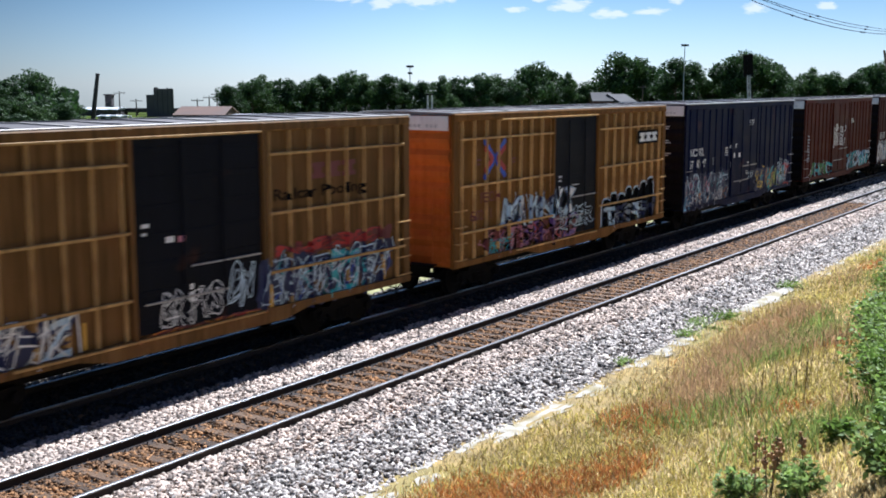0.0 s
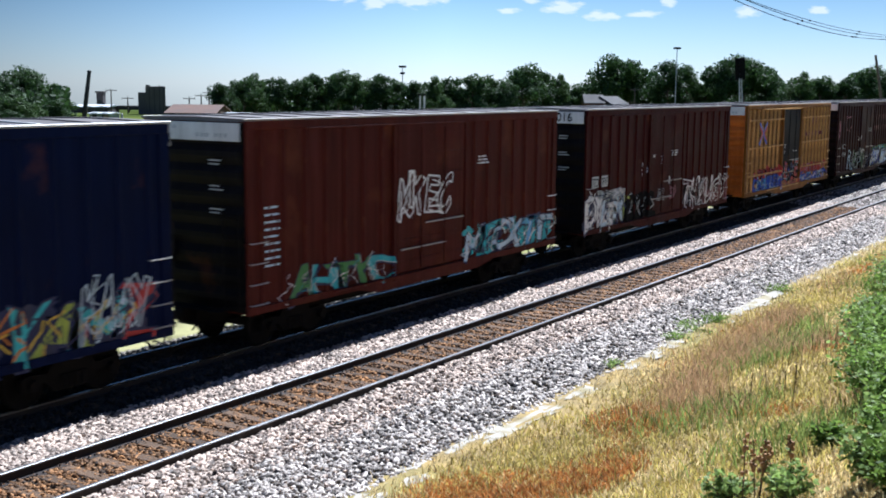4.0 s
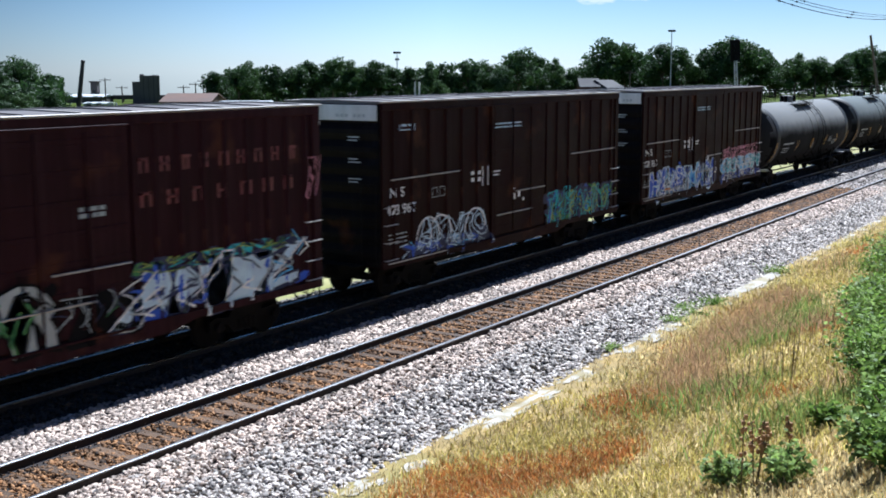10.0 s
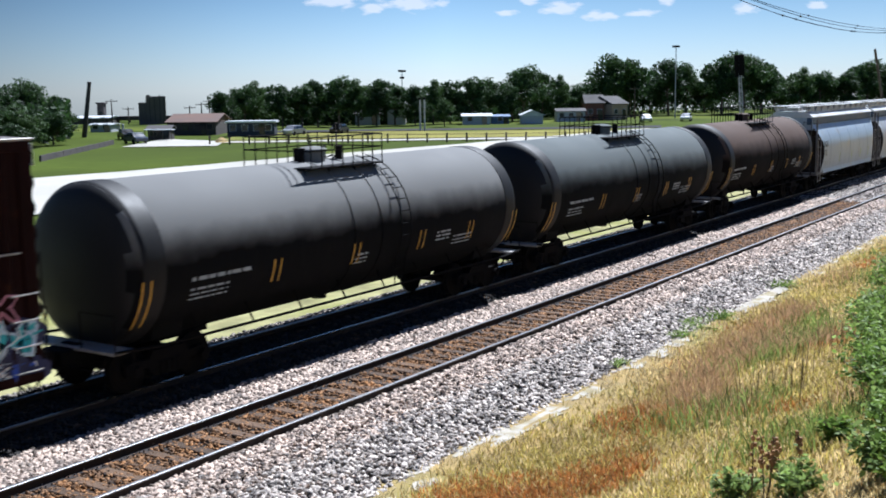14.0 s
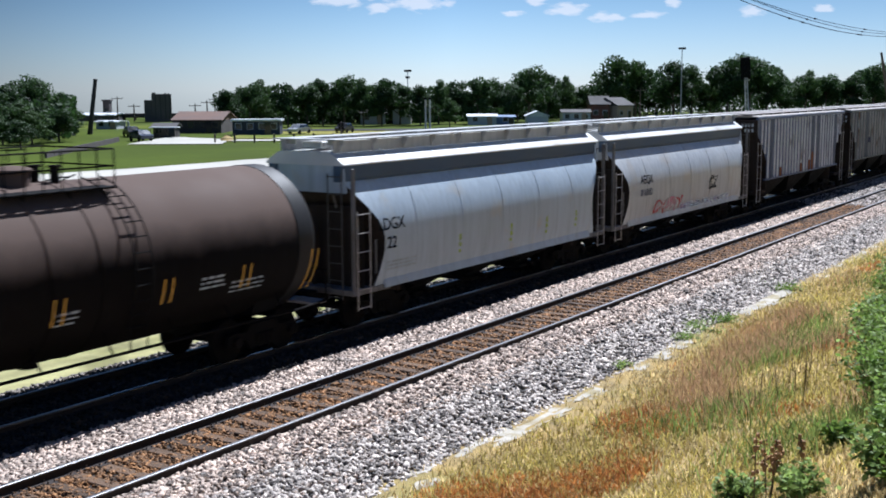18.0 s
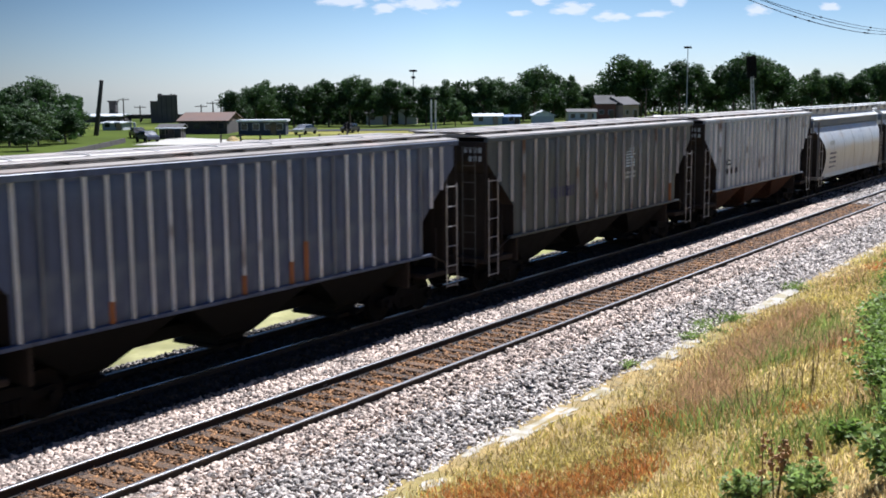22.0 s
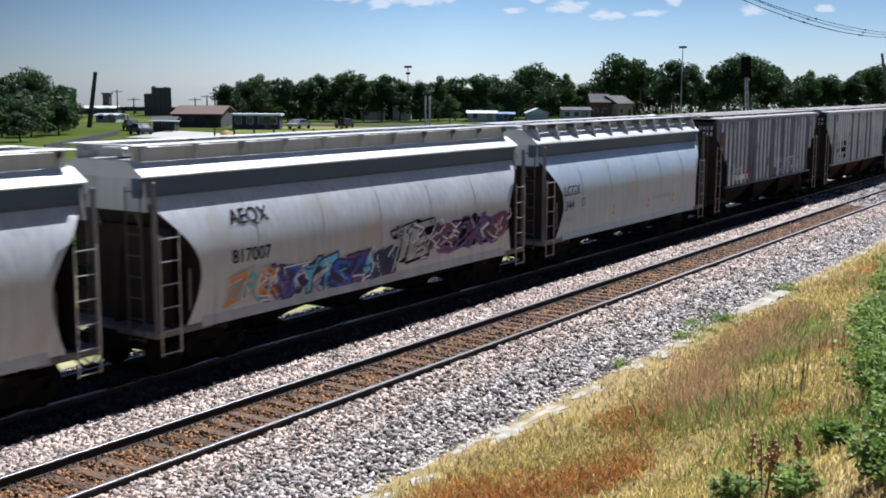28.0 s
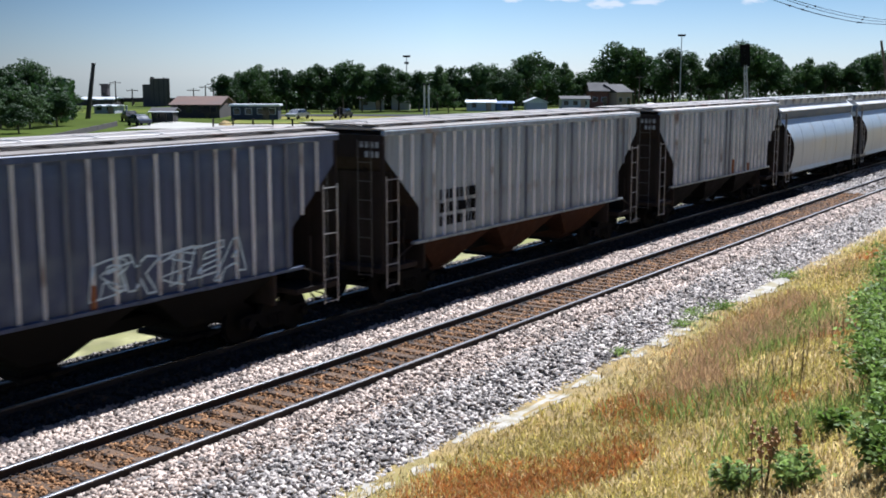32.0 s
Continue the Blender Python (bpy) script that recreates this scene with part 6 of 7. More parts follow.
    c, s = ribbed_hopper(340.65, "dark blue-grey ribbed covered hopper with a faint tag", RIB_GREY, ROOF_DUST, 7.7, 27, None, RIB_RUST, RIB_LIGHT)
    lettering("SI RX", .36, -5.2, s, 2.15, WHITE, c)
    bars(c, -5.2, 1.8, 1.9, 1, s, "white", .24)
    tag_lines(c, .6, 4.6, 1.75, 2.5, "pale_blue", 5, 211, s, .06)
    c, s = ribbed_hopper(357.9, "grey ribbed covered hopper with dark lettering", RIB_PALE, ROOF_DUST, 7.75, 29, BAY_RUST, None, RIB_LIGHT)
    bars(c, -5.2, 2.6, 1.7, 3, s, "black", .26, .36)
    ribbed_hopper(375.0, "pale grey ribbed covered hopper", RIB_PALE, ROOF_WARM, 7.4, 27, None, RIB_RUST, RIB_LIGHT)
    for x in (390.9, 406.4, 422.0):
        smooth_hopper(x, "pale grey smooth covered hopper with a white roof edge", PALE_GREY, ROOF_WHITE, SHADE_BAND, 7.1)


boxcars()
tank_cars()
hoppers()

# ---------------------------------------------------------------- the land behind the tracks
AHEAD, ASIDE = Vector((0.834, 0.5515, 0)), Vector((0.5515, -0.834, 0))


def spot(side, depth, z=None):
    """A place by its depth in the view and how far aside it lies for each metre of depth."""
    p = AHEAD * depth + ASIDE * side * depth
    p.z = lie(p.x, p.y) if z is None else z
    return p


LEAF = [leafy("dark_tree_leaves", (0.03, 0.06, 0.017), through_light=.35), leafy("mid_tree_leaves", (0.042, 0.08, 0.022), through_light=.35), leafy("light_tree_leaves", (0.06, 0.105, 0.03), through_light=.35)]
BARK = surface("tree_bark", (0.10, 0.075, 0.055), 0.95, 0, 0.3, 2, 12, 0.5)


def build_tree(seed, material, height=10.0, spread=4.2, leaves=6500, leaf=0.22):
    """A tapered trunk with limbs, and a crown of leaf clumps with gaps in it."""
    rng = np.random.default_rng(seed)
    tree = new("tree")
    bm = bmesh.new()
    clumps = []
    lean = rng.uniform(-.3, .3, 2)
    top = Vector((lean[0], lean[1], height * .55))
    for k in range(6):
        a, b = Vector((0, 0, -.3)).lerp(top, k / 6), Vector((0, 0, -.3)).lerp(top, (k + 1) / 6)
        rod(bm, a, b, height * .022 * (1 - .1 * k), 8)
    for i in range(13):
        t = rng.uniform(.3, 1.0)
        a = Vector((0, 0, 0)).lerp(top, t)
        ang = i * 2.4 + rng.uniform(-.4, .4)
        reach = spread * rng.uniform(.5, 1.0) * (1.0 if t < .8 else .75)
        b = a + Vector((math.cos(ang) * reach, math.sin(ang) * reach, height * rng.uniform(.06, .3)))
        rod(bm, a, a.lerp(b, .5) + Vector((0, 0, .2)), height * .009, 6)
        rod(bm, a.lerp(b, .5) + Vector((0, 0, .2)), b, height * .005, 5)
        clumps.append((b, spread * rng.uniform(.26, .44)))
        clumps.append((a.lerp(b, .55) + Vector((0, 0, .5)), spread * rng.uniform(.22, .4)))
    for i in range(8):
        ang = rng.uniform(0, 6.28)
        rr = spread * rng.uniform(0, .6)
        clumps.append((Vector((math.cos(ang) * rr, math.sin(ang) * rr, height * rng.uniform(.68, .93))), spread * rng.uniform(.25, .42)))
    part("trunk", bm, BARK, tree)
    n = leaves
    idx = rng.integers(0, len(clumps), n)
    C = np.array([c[0] for c in clumps])[idx]
    R = np.array([c[1] for c in clumps])[idx]
    d = rng.normal(size=(n, 3))
    d /= np.linalg.norm(d, axis=1)[:, None]
    P = C + d * (R * rng.uniform(.55, 1.08, n))[:, None] * np.array([1, 1, .8])
    u = rng.normal(size=(n, 3))
    u /= np.linalg.norm(u, axis=1)[:, None]
    v = np.cross(u, d)
    v /= np.linalg.norm(v, axis=1)[:, None] + 1e-9
    s = leaf * rng.uniform(.6, 1.4, n)[:, None]
    V = np.stack([P - u * s, P + v * s * .6, P + u * s, P - v * s * .6], 1).reshape(-1, 3)
    raw("crown", V, np.arange(4 * n).reshape(n, 4), material, tree)
    return tagged(tree, "broad leafy tree with a dark green crown", "tree", "trees behind the field")


def plant_trees():
    kinds = [build_tree(3 + i, LEAF[i % 3], 10, (4.2, 4.8, 3.7, 4.5, 3.6)[i]) for i in range(5)]
    used = set()
    rng = random.Random(5)

    def put(side, depth, height, k, wide=1.0):
        p = spot(side, depth)
        s = height / 10.0
        m = Matrix.Translation(p) @ Matrix.Rotation(rng.uniform(0, 6.28), 4, "Z")
        if k not in used:
            used.add(k)
            kinds[k].matrix_basis = m
            kinds[k].scale = (s * wide, s * wide, s)
        else:
            o = copy_thing(kinds[k], m)
            o.scale = (s * wide, s * wide, s)

    # side, depth, height, kind, width
    for row in ((-.385, 165, 7.5, 0, 1.1), (-.358, 172, 8.6, 1, 1.0), (-.335, 168, 6.2, 2, 1.1), (-.395, 150, 6.5, 3, 1.2), (-.372, 158, 5.5, 4, 1.3), (-.345, 160, 5, 0, 1.3), (-.388, 140, 5, 1, 1.3), (-.362, 140, 4.6, 2, 1.4), (-.338, 146, 4.2, 3, 1.4), (-.40, 128, 4.5, 4, 1.3), (-.372, 128, 3.4, 0, 1.5),
                (-.188, 195, 6.6, 0, 1.0), (-.168, 200, 7.6, 1, .9), (-.158, 205, 8.4, 2, 1.0), (-.135, 200, 7.6, 3, 1.0), (-.118, 202, 7.9, 4, 1.0), (-.104, 205, 8.5, 0, .9), (-.085, 206, 8.9, 1, .95),
                (-.068, 204, 8.5, 2, 1.0), (-.052, 204, 8.3, 3, 1.0), (-.036, 208, 7.8, 4, 1.1), (-.018, 205, 7.3, 0, .9), (-.002, 210, 8.2, 2, .9), (.013, 214, 8.0, 3, .9), (.032, 214, 8.9, 4, 1.1), (.045, 220, 8.4, 1, .9), (.06, 216, 7.0, 3, 1.1), (.068, 228, 6.5, 0, 1.2),
                (.078, 225, 10.8, 1, 1.0), (.094, 235, 9.6, 0, .9), (.108, 240, 9.2, 2, .9), (.128, 250, 7.4, 4, 1.2), (.008, 196, 5.0, 2, .9),
                (.158, 245, 13.2, 1, 1.0), (.172, 250, 12.2, 3, .9), (.206, 255, 12.6, 0, 1.0), (.222, 258, 11.8, 4, .9), (.253, 255, 13.0, 3, 1.05), (.272, 262, 14.0, 1, 1.0), (.288, 265, 12.2, 0, 1.0),
                (.322, 270, 10.6, 2, 1.0), (.34, 275, 10.0, 4, 1.2), (.362, 275, 9.6, 0, 1.2), (.382, 280, 12.2, 1, 1.0), (.405, 280, 11.4, 3, 1.1), (.425, 285, 11.0, 2, 1.2),
                (.145, 262, 8.0, 2, 1.4), (.19, 270, 8.5, 0, 1.4), (.238, 275, 8.5, 2, 1.4), (.305, 285, 8.5, 4, 1.4), (.35, 290, 8.5, 3, 1.5), (.30, 275, 7.0, 1, 1.4), (.39, 290, 8.5, 2, 1.5)):
        put(*row)
    # the thicket that closes the view between the trunks
    rng2 = np.random.default_rng(8)
    n = 46000
    side = np.concatenate([rng2.uniform(-.43, -.322, n // 8), rng2.uniform(-.195, .13, n // 2), rng2.uniform(.12, .46, n - n // 8 - n // 2)])
    depth = 212 + 90 * np.clip(side + .05, 0, 1) / .4 + rng2.uniform(0, 22, n) - (68 - 30 * rng2.random(n)) * (side < -.3)
    hump = 4.3 + 1.3 * np.sin(side * 70) + .8 * np.sin(side * 173 + 1)
    z = -.7 + rng2.random(n) ** .8 * hump * (1 + .9 * (side > .13))
    P = np.stack([depth * (.834 + side * .5515), depth * (.5515 - side * .834), z], -1)
    u = rng2.normal(size=(n, 3))
    v = rng2.normal(size=(n, 3))
    u /= np.linalg.norm(u, axis=1)[:, None]
    v /= np.linalg.norm(v, axis=1)[:, None]
    V = np.stack([P - u * .45, P + v * .35, P + u * .45, P - v * .35], 1).reshape(-1, 3)
    ob = raw("thicket", V, np.arange(4 * n).reshape(n, 4), LEAF[0])
    tagged(ob, "dark green thicket under the distant trees", "thicket", kind="stuff")


BRICK = surface("dark_industrial_wall", (0.06, 0.05, 0.047), 0.85, 0, 0.25, 0.3, 3, 0.2)
RED_BRICK = surface("red_brick_wall", (0.16, 0.065, 0.045), 0.85, 0, 0.25, 0.5, 6, 0.2)
RUST_ROOF = surface("rusty_brown_roof", (0.13, 0.075, 0.055), 0.85, 0, 0.3, 0.4, 4, 0.2)
NAVY_WALL = surface("dark_blue_shelter_wall", (0.025, 0.033, 0.055), 0.7, 0, 0.25, 0.5, 6, 0.1)
TARP = surface("faded_blue_tarpaulin", (0.10, 0.17, 0.32), 0.6, 0, 0.2, 0.8, 6, 0.3)
DRY_FIELD = surface("dry_yellow_field_grass", (0.24, 0.22, 0.06), 0.95, 0, 0.35, 0.12, 2, 0.4, stain=(0.12, 0.15, 0.03), stain_amount=0.5, stain_scale=0.06, spec=0.05)
ASPHALT = surface("street_asphalt", (0.05, 0.05, 0.052), 0.9, 0, 0.2, 0.5, 8, 0.2, spec=0.1)
CONCRETE = surface("brown_concrete_tower", (0.12, 0.10, 0.092), 0.85, 0, 0.25, 0.4, 3, 0.3, streak=.3)
SIDING = surface("white_siding", (0.45, 0.46, 0.5), 0.6, 0, 0.12, 0.5, 6, 0.2)
TAN = surface("tan_house_wall", (0.42, 0.30, 0.22), 0.8, 0, 0.15, 0.5, 6, 0.2)
SHINGLE = surface("grey_shingle_roof", (0.075, 0.07, 0.07), 0.9, 0, 0.25, 0.7, 6, 0.3)
SHEET = surface("bright_sheet_roof", (0.60, 0.62, 0.64), 0.5, 0, 0.15, 0.7, 6, 0.2)
GLASS = surface("dark_window_glass", (0.02, 0.025, 0.03), 0.12, 0, 0.2, 1, 8, 0)
POLE = surface("weathered_wood_pole", (0.10, 0.08, 0.065), 0.9, 0, 0.3, 1, 8, 0.3)
MAST = surface("galvanised_mast", (0.35, 0.35, 0.36), 0.5, 0.4, 0.2, 1, 8, 0.1)
CAR_PAINTS = [surface("dark_car_paint", (0.03, 0.04, 0.07), 0.3, 0, .1, 1, 9, 0), surface("silver_car_paint", (0.45, 0.46, 0.48), 0.3, .4, .1, 1, 9, 0), surface("black_car_paint", (0.02, 0.02, 0.022), 0.3, 0, .1, 1, 9, 0)]


def heading(side):
    return math.degrees(math.atan2(AHEAD.y, AHEAD.x)) - 90


def house(name, side, depth, w, d, h, wall, roof, rise=1.2, label="", windows=2, turn=0):
    """Walls with a pitched roof, a door and windows."""
    top = tagged(new(name), label, "building", "buildings behind the field")
    top.matrix_basis = Matrix.Translation(spot(side, depth)) @ pose(0, 0, 0, 0, 0, heading(side) + turn)
    bm = bmesh.new()
    solid(bm, -w / 2, w / 2, 0, d, -.4, h, .03)
    part("wall", bm, wall, top)
    bm = bmesh.new()
    if rise:
        prism(bm, [(-.3, h), (d / 2, h + rise), (d + .3, h), (d + .3, h + .12), (d / 2, h + rise + .14), (-.3, h + .12)], "x", -w / 2 - .3, w / 2 + .3)
        for s in (-1, 1):
            prism(bm, [(0, h), (d / 2, h + rise - .03), (d, h)], "x", *sorted((s * w / 2, s * (w / 2 - .1))))
    else:
        solid(bm, -w / 2 - .25, w / 2 + .25, -.3, d + .3, h, h + .3, .03)
    part("roof", bm, roof, top)
    for i in range(windows):
        x = -w / 2 + w * (i + .5) / windows
        bm = bmesh.new()
        solid(bm, x - .5, x + .5, -.05, .02, h * .4, h * .4 + .95, .01)
        wd = part("window", bm, POLE if wall is BRICK else SIDING, top)
        bm = bmesh.new()
        quadbox(bm, x - .42, x + .42, -.056, -.05, h * .4 + .07, h * .4 + .88)
        part("pane", bm, GLASS, wd)
    bm = bmesh.new()
    solid(bm, w * .18, w * .18 + .9, -.06, .02, -.1, min(2.0, h - .1), .01)
    part("door", bm, GLASS if wall is not SIDING else TAN, top)
    return top


def pole_line(side, depth, h, arms=1, label="wooden utility pole with a cross arm", lean=0):
    top = tagged(new("utility_pole"), label, "utility pole", "utility poles")
    top.matrix_basis = Matrix.Translation(spot(side, depth)) @ pose(0, 0, 0, 0, lean, heading(side) + 25)
    bm = bmesh.new()
    lathe(bm, [(-.5, .17), (h * .5, .14), (h, .1)], "z", 10)
    part("pole", bm, POLE, top)
    for i in range(arms):
        bm = bmesh.new()
        solid(bm, -1.2, 1.2, -.06, .06, h - .5 - i * .8, h - .38 - i * .8, .01)
        for x in (-1.1, -.5, .5, 1.1):
            rod(bm, (x, 0, h - .4 - i * .8), (x, 0, h - .2 - i * .8), .05, 6)
        part("cross_arm", bm, POLE, top)
    return top


def flood_mast(side, depth, h, heads=1):
    top = tagged(new("floodlight_mast"), "tall thin floodlight mast above the trees", "mast")
    top.matrix_basis = Matrix.Translation(spot(side, depth)) @ pose(0, 0, 0, 0, 0, heading(side))
    bm = bmesh.new()
    lathe(bm, [(-.5, .14), (h, .08)], "z", 8)
    part("pole", bm, MAST, top)
    for i in range(heads):
        bm = bmesh.new()
        z = h - i * 1.3
        solid(bm, -.75 + .3 * i, .75 - .3 * i, -.2, .2, z - .15, z + .25, .05)
        part("lamp_head", bm, BLACK, top)


def sedan(side, depth, paint, turn):
    car = tagged(new("parked_car"), "small parked car on the gravel lot", "car", "parked cars")
    car.matrix_basis = Matrix.Translation(spot(side, depth)) @ pose(0, 0, .05, 0, 0, turn)
    bm = bmesh.new()
    prism(bm, [(-2.2, .35), (-2.25, .75), (-1.6, .92), (1.1, .95), (2.0, .82), (2.2, .6), (2.15, .32)], "y", -.85, .85)
    part("body", bm, paint, car)
    bm = bmesh.new()
    shell(bm, [(.93, 1.45, .8), (1.2, 1.15, .74), (1.42, .8, .66)])
    cab = part("cabin", bm, paint, car)
    bm = bmesh.new()
    shell(bm, [(.98, 1.36, .815), (1.2, 1.12, .76), (1.34, .95, .71)])
    part("side_windows", bm, GLASS, cab)
    for x in (-1.35, 1.35):
        for y in (-.8, .8):
            bm = bmesh.new()
            lathe(bm, [(y - .1, .2), (y - .1, .32), (y + .1, .32), (y + .1, .2)], "y", 16, (x, 0, .3))
            part("wheel", bm, INK, car)


def make_background():
    # gravel strip along the tracks, the lot, the path, the dry strip and the street behind it
    def lay(name, corners, n, material, label, lift, rough_edge=.4):
        rng = random.Random(3)
        a, b, c, d = [Vector((*p, 0)) for p in corners]
        lo = [a.lerp(b, i / n) for i in range(n + 1)]
        hi = [d.lerp(c, i / n) for i in range(n + 1)]
        V = np.array([(p.x + rng.uniform(-1, 1) * rough_edge, p.y + rng.uniform(-1, 1) * rough_edge, lie(p.x, p.y) + lift) for p in lo + hi])
        F = np.array([(i, i + 1, n + 2 + i, n + 1 + i) for i in range(n)])
        tagged(raw(name, V, F, material), label, "road", kind="structure")

    def at(side, depth):
        p = spot(side, depth)
        return (p.x, p.y)

    lay("gravel_road", ((-20, 52), (165, 52), (165, 70), (-20, 76)), 40, GRAVEL, "pale gravel service road beside the field", .1)
    lay("parking_lot", ((93.3, 107.4), (98.9, 97.2), (110.0, 106.5), (111, 119)), 10, GRAVEL, "pale gravel parking lot", .1, .2)
    lay("dry_strip", (at(-.19, 151), at(.16, 151), at(.16, 177), at(-.17, 177)), 30, DRY_FIELD, "pale dry grass between the path and the street", .08)
    lay("footpath", (at(-.195, 144.5), at(.14, 144.5), at(.14, 149), at(-.195, 149)), 30, GRAVEL, "light footpath across the field", .1, .15)
    lay("street", (at(-.16, 179), at(.2, 179), at(.2, 187), at(-.16, 187)), 20, ASPHALT, "dark asphalt street behind the field", .1, .1)
    # works and stacks beyond the lot
    stack = tagged(new("smokestack"), "tall dark leaning smokestack of the works", "chimney")
    stack.matrix_basis = Matrix.Translation(spot(-.3105, 168)) @ pose(0, 0, 0, 0, 8.5, heading(0))
    bm = bmesh.new()
    lathe(bm, [(-.5, .38), (8.0, .27), (8.0, .31), (8.2, .31), (8.25, .22)], "z", 16)
    part("shaft", bm, BRICK, stack)
    bm = bmesh.new()
    lathe(bm, [(5.6, .29), (5.6, .34), (5.8, .34), (5.8, .29)], "z", 16)
    part("collar", bm, BRICK, stack)
    tower = tagged(new("storage_tower"), "brown concrete storage tower with a lower wing", "building", "buildings behind the field")
    tower.matrix_basis = Matrix.Translation(spot(-.246, 235)) @ pose(0, 0, 0, 0, 0, heading(0) + 14)
    bm = bmesh.new()
    solid(bm, -2.0, 2.0, 0, 4, -.5, 5.75, .05)
    part("shaft", bm, CONCRETE, tower)
    bm = bmesh.new()
    solid(bm, -3.5, -2.0, .4, 3.6, -.5, 4.5, .05)
    part("wing", bm, CONCRETE, tower)
    for x, w, h in ((-1.9, .8, .28), (.6, .4, .18), (1.3, .3, .12)):
        bm = bmesh.new()
        solid(bm, x, x + w, .5, 1.6, 5.75, 5.75 + h, .03)
        part("roof_box", bm, BRICK, tower)
    for x in (-1.3, -.3, .7, 1.5):
        bm = bmesh.new()
        solid(bm, x, x + .14, -.05, .02, .6, 5.4, .01)
        part("pilaster", bm, BRICK, tower)
    gallery = tagged(new("conveyor_gallery"), "long dark raised gallery of the works on legs", "building", "buildings behind the field")
    gallery.matrix_basis = Matrix.Translation(spot(-.27, 250)) @ pose(0, 0, 0, 0, 0, heading(0))
    bm = bmesh.new()
    solid(bm, -11.2, 11.2, 0, 3, .5, 1.42, .05)
    part("beam", bm, BRICK, gallery)
    for i in range(9):
        bm = bmesh.new()
        solid(bm, -10.6 + 2.6 * i, -10.3 + 2.6 * i, .5, .9, -.5, .5, .03)
        part("leg", bm, POLE, gallery)
    house("works_hall", -.2156, 172, 7.4, 12, 1.9, BRICK, RUST_ROOF, 1.15, "low dark works hall with a rusty brown roof", 4)
    house("works_hall", -.305, 243, 8, 9, 1.2, BRICK, SHEET, .4, "low works hall with a pale roof", 3)
    house("works_annex", -.295, 250, 1.45, 2, 4.2, BRICK, BRICK, 0, "small dark tower beside the smokestack", 1)
    house("white_trailer", -.2957, 190, 3.4, 5, 1.15, SIDING, SHEET, .15, "white trailer beside the lot", 2)
    house("lot_kiosk", -.2448, 157, 3.0, 3, 1.45, BRICK, SHINGLE, .45, "dark kiosk under a wide roof beside the lot", 2)
    canopy = tagged(new("kiosk_canopy"), "white-edged canopy roof on posts before the kiosk", "canopy")
    canopy.matrix_basis = Matrix.Translation(spot(-.2448, 155)) @ pose(0, 0, 0, 0, 0, heading(0))
    bm = bmesh.new()
    solid(bm, -2.0, 2.0, -.4, 1.2, 1.45, 1.57, .02)
    part("roof_slab", bm, SHEET, canopy)
    for x in (-1.8, -.6, .6, 1.8):
        bm = bmesh.new()
        rod(bm, (x, -.3, -.3), (x, -.3, 1.46), .05, 6)
        part("post", bm, POLE, canopy)
    for k in range(4):
        tank = tagged(new("white_tank"), "upright white tank among the works", "tank", "white tanks of the works")
        tank.matrix_basis = Matrix.Translation(spot(-.286 + .0033 * k, 195))
        bm = bmesh.new()
        lathe(bm, [(-.4, .2), (1.15, .2), (1.25, .1)], "z", 12)
        part("shell", bm, SIDING, tank)
    pile = tagged(new("dirt_pile"), "low heap of tan soil at the edge of the lot", "pile")
    pile.matrix_basis = pose(107.2, 104.2, lie(107, 104) - .1, 0, 0, 40)
    bm = bmesh.new()
    rng = random.Random(12)
    rings = [[bm.verts.new((r * 1.9 * math.cos(a) + rng.uniform(-.12, .12), r * math.sin(a) + rng.uniform(-.1, .1), z + rng.uniform(-.05, .05))) for a in [math.tau * k / 14 for k in range(14)]] for r, z in ((1.1, -.1), (.9, .25), (.55, .55), (.18, .75))]
    for p, q in zip(rings, rings[1:]):
        for k in range(14):
            bm.faces.new((p[k], p[(k + 1) % 14], q[(k + 1) % 14], q[k]))
    bm.faces.new(rings[-1])
    part("heap", bm, SOIL, pile, smooth=True)
    house("long_shelter", -.1633, 165, 6.9, 3, 2.0, NAVY_WALL, SHEET, 0, "long dark blue shelter with a pale roof edge", 4)
    house("white_shed", .0367, 205, 5.1, 4, 1.45, SIDING, SHEET, .4, "low white shed before the trees", 2)
    house("tarp_shed", .0573, 207, 3.2, 4, 1.25, TARP, TARP, .3, "low shed under a blue tarpaulin", 1)
    house("white_tent", .094, 206, 5, 3.8, 1.5, SIDING, SHEET, .85, "white gabled tent before the trees", 1, 90)
    house("grey_house", .12, 215, 5.3, 5, 1.9, SIDING, SHINGLE, .5, "pale grey house behind a fence", 3)
    house("brick_house", .141, 222, 3.6, 6, 3.3, RED_BRICK, SHINGLE, 1.6, "red brick house among the trees", 2)
    house("tan_house", .163, 223, 4.6, 6, 3.1, TAN, SHINGLE, 1.5, "tan gabled house among the trees", 2, 40)
    house("white_house", -.0600, 212, 4.6, 5, 2.0, SIDING, SHINGLE, .9, "white house under the trees", 2)
    house("white_house", -.026, 215, 5, 3.4, 2.8, SIDING, SHINGLE, 1.6, "white gabled house among the trees", 2, 90)
    for s, d, h in ((-.285, 245, 5.2), (-.2705, 240, 3.6), (-.2165, 225, 3.9), (-.206, 225, 4.5), (-.199, 225, 5.1), (-.18, 210, 6.2), (.176, 230, 6.5)):
        pole_line(s, d, h, 1)
    flood_mast(-.0289, 225, 10.1, 2)
    flood_mast(.2119, 230, 14.4, 1)
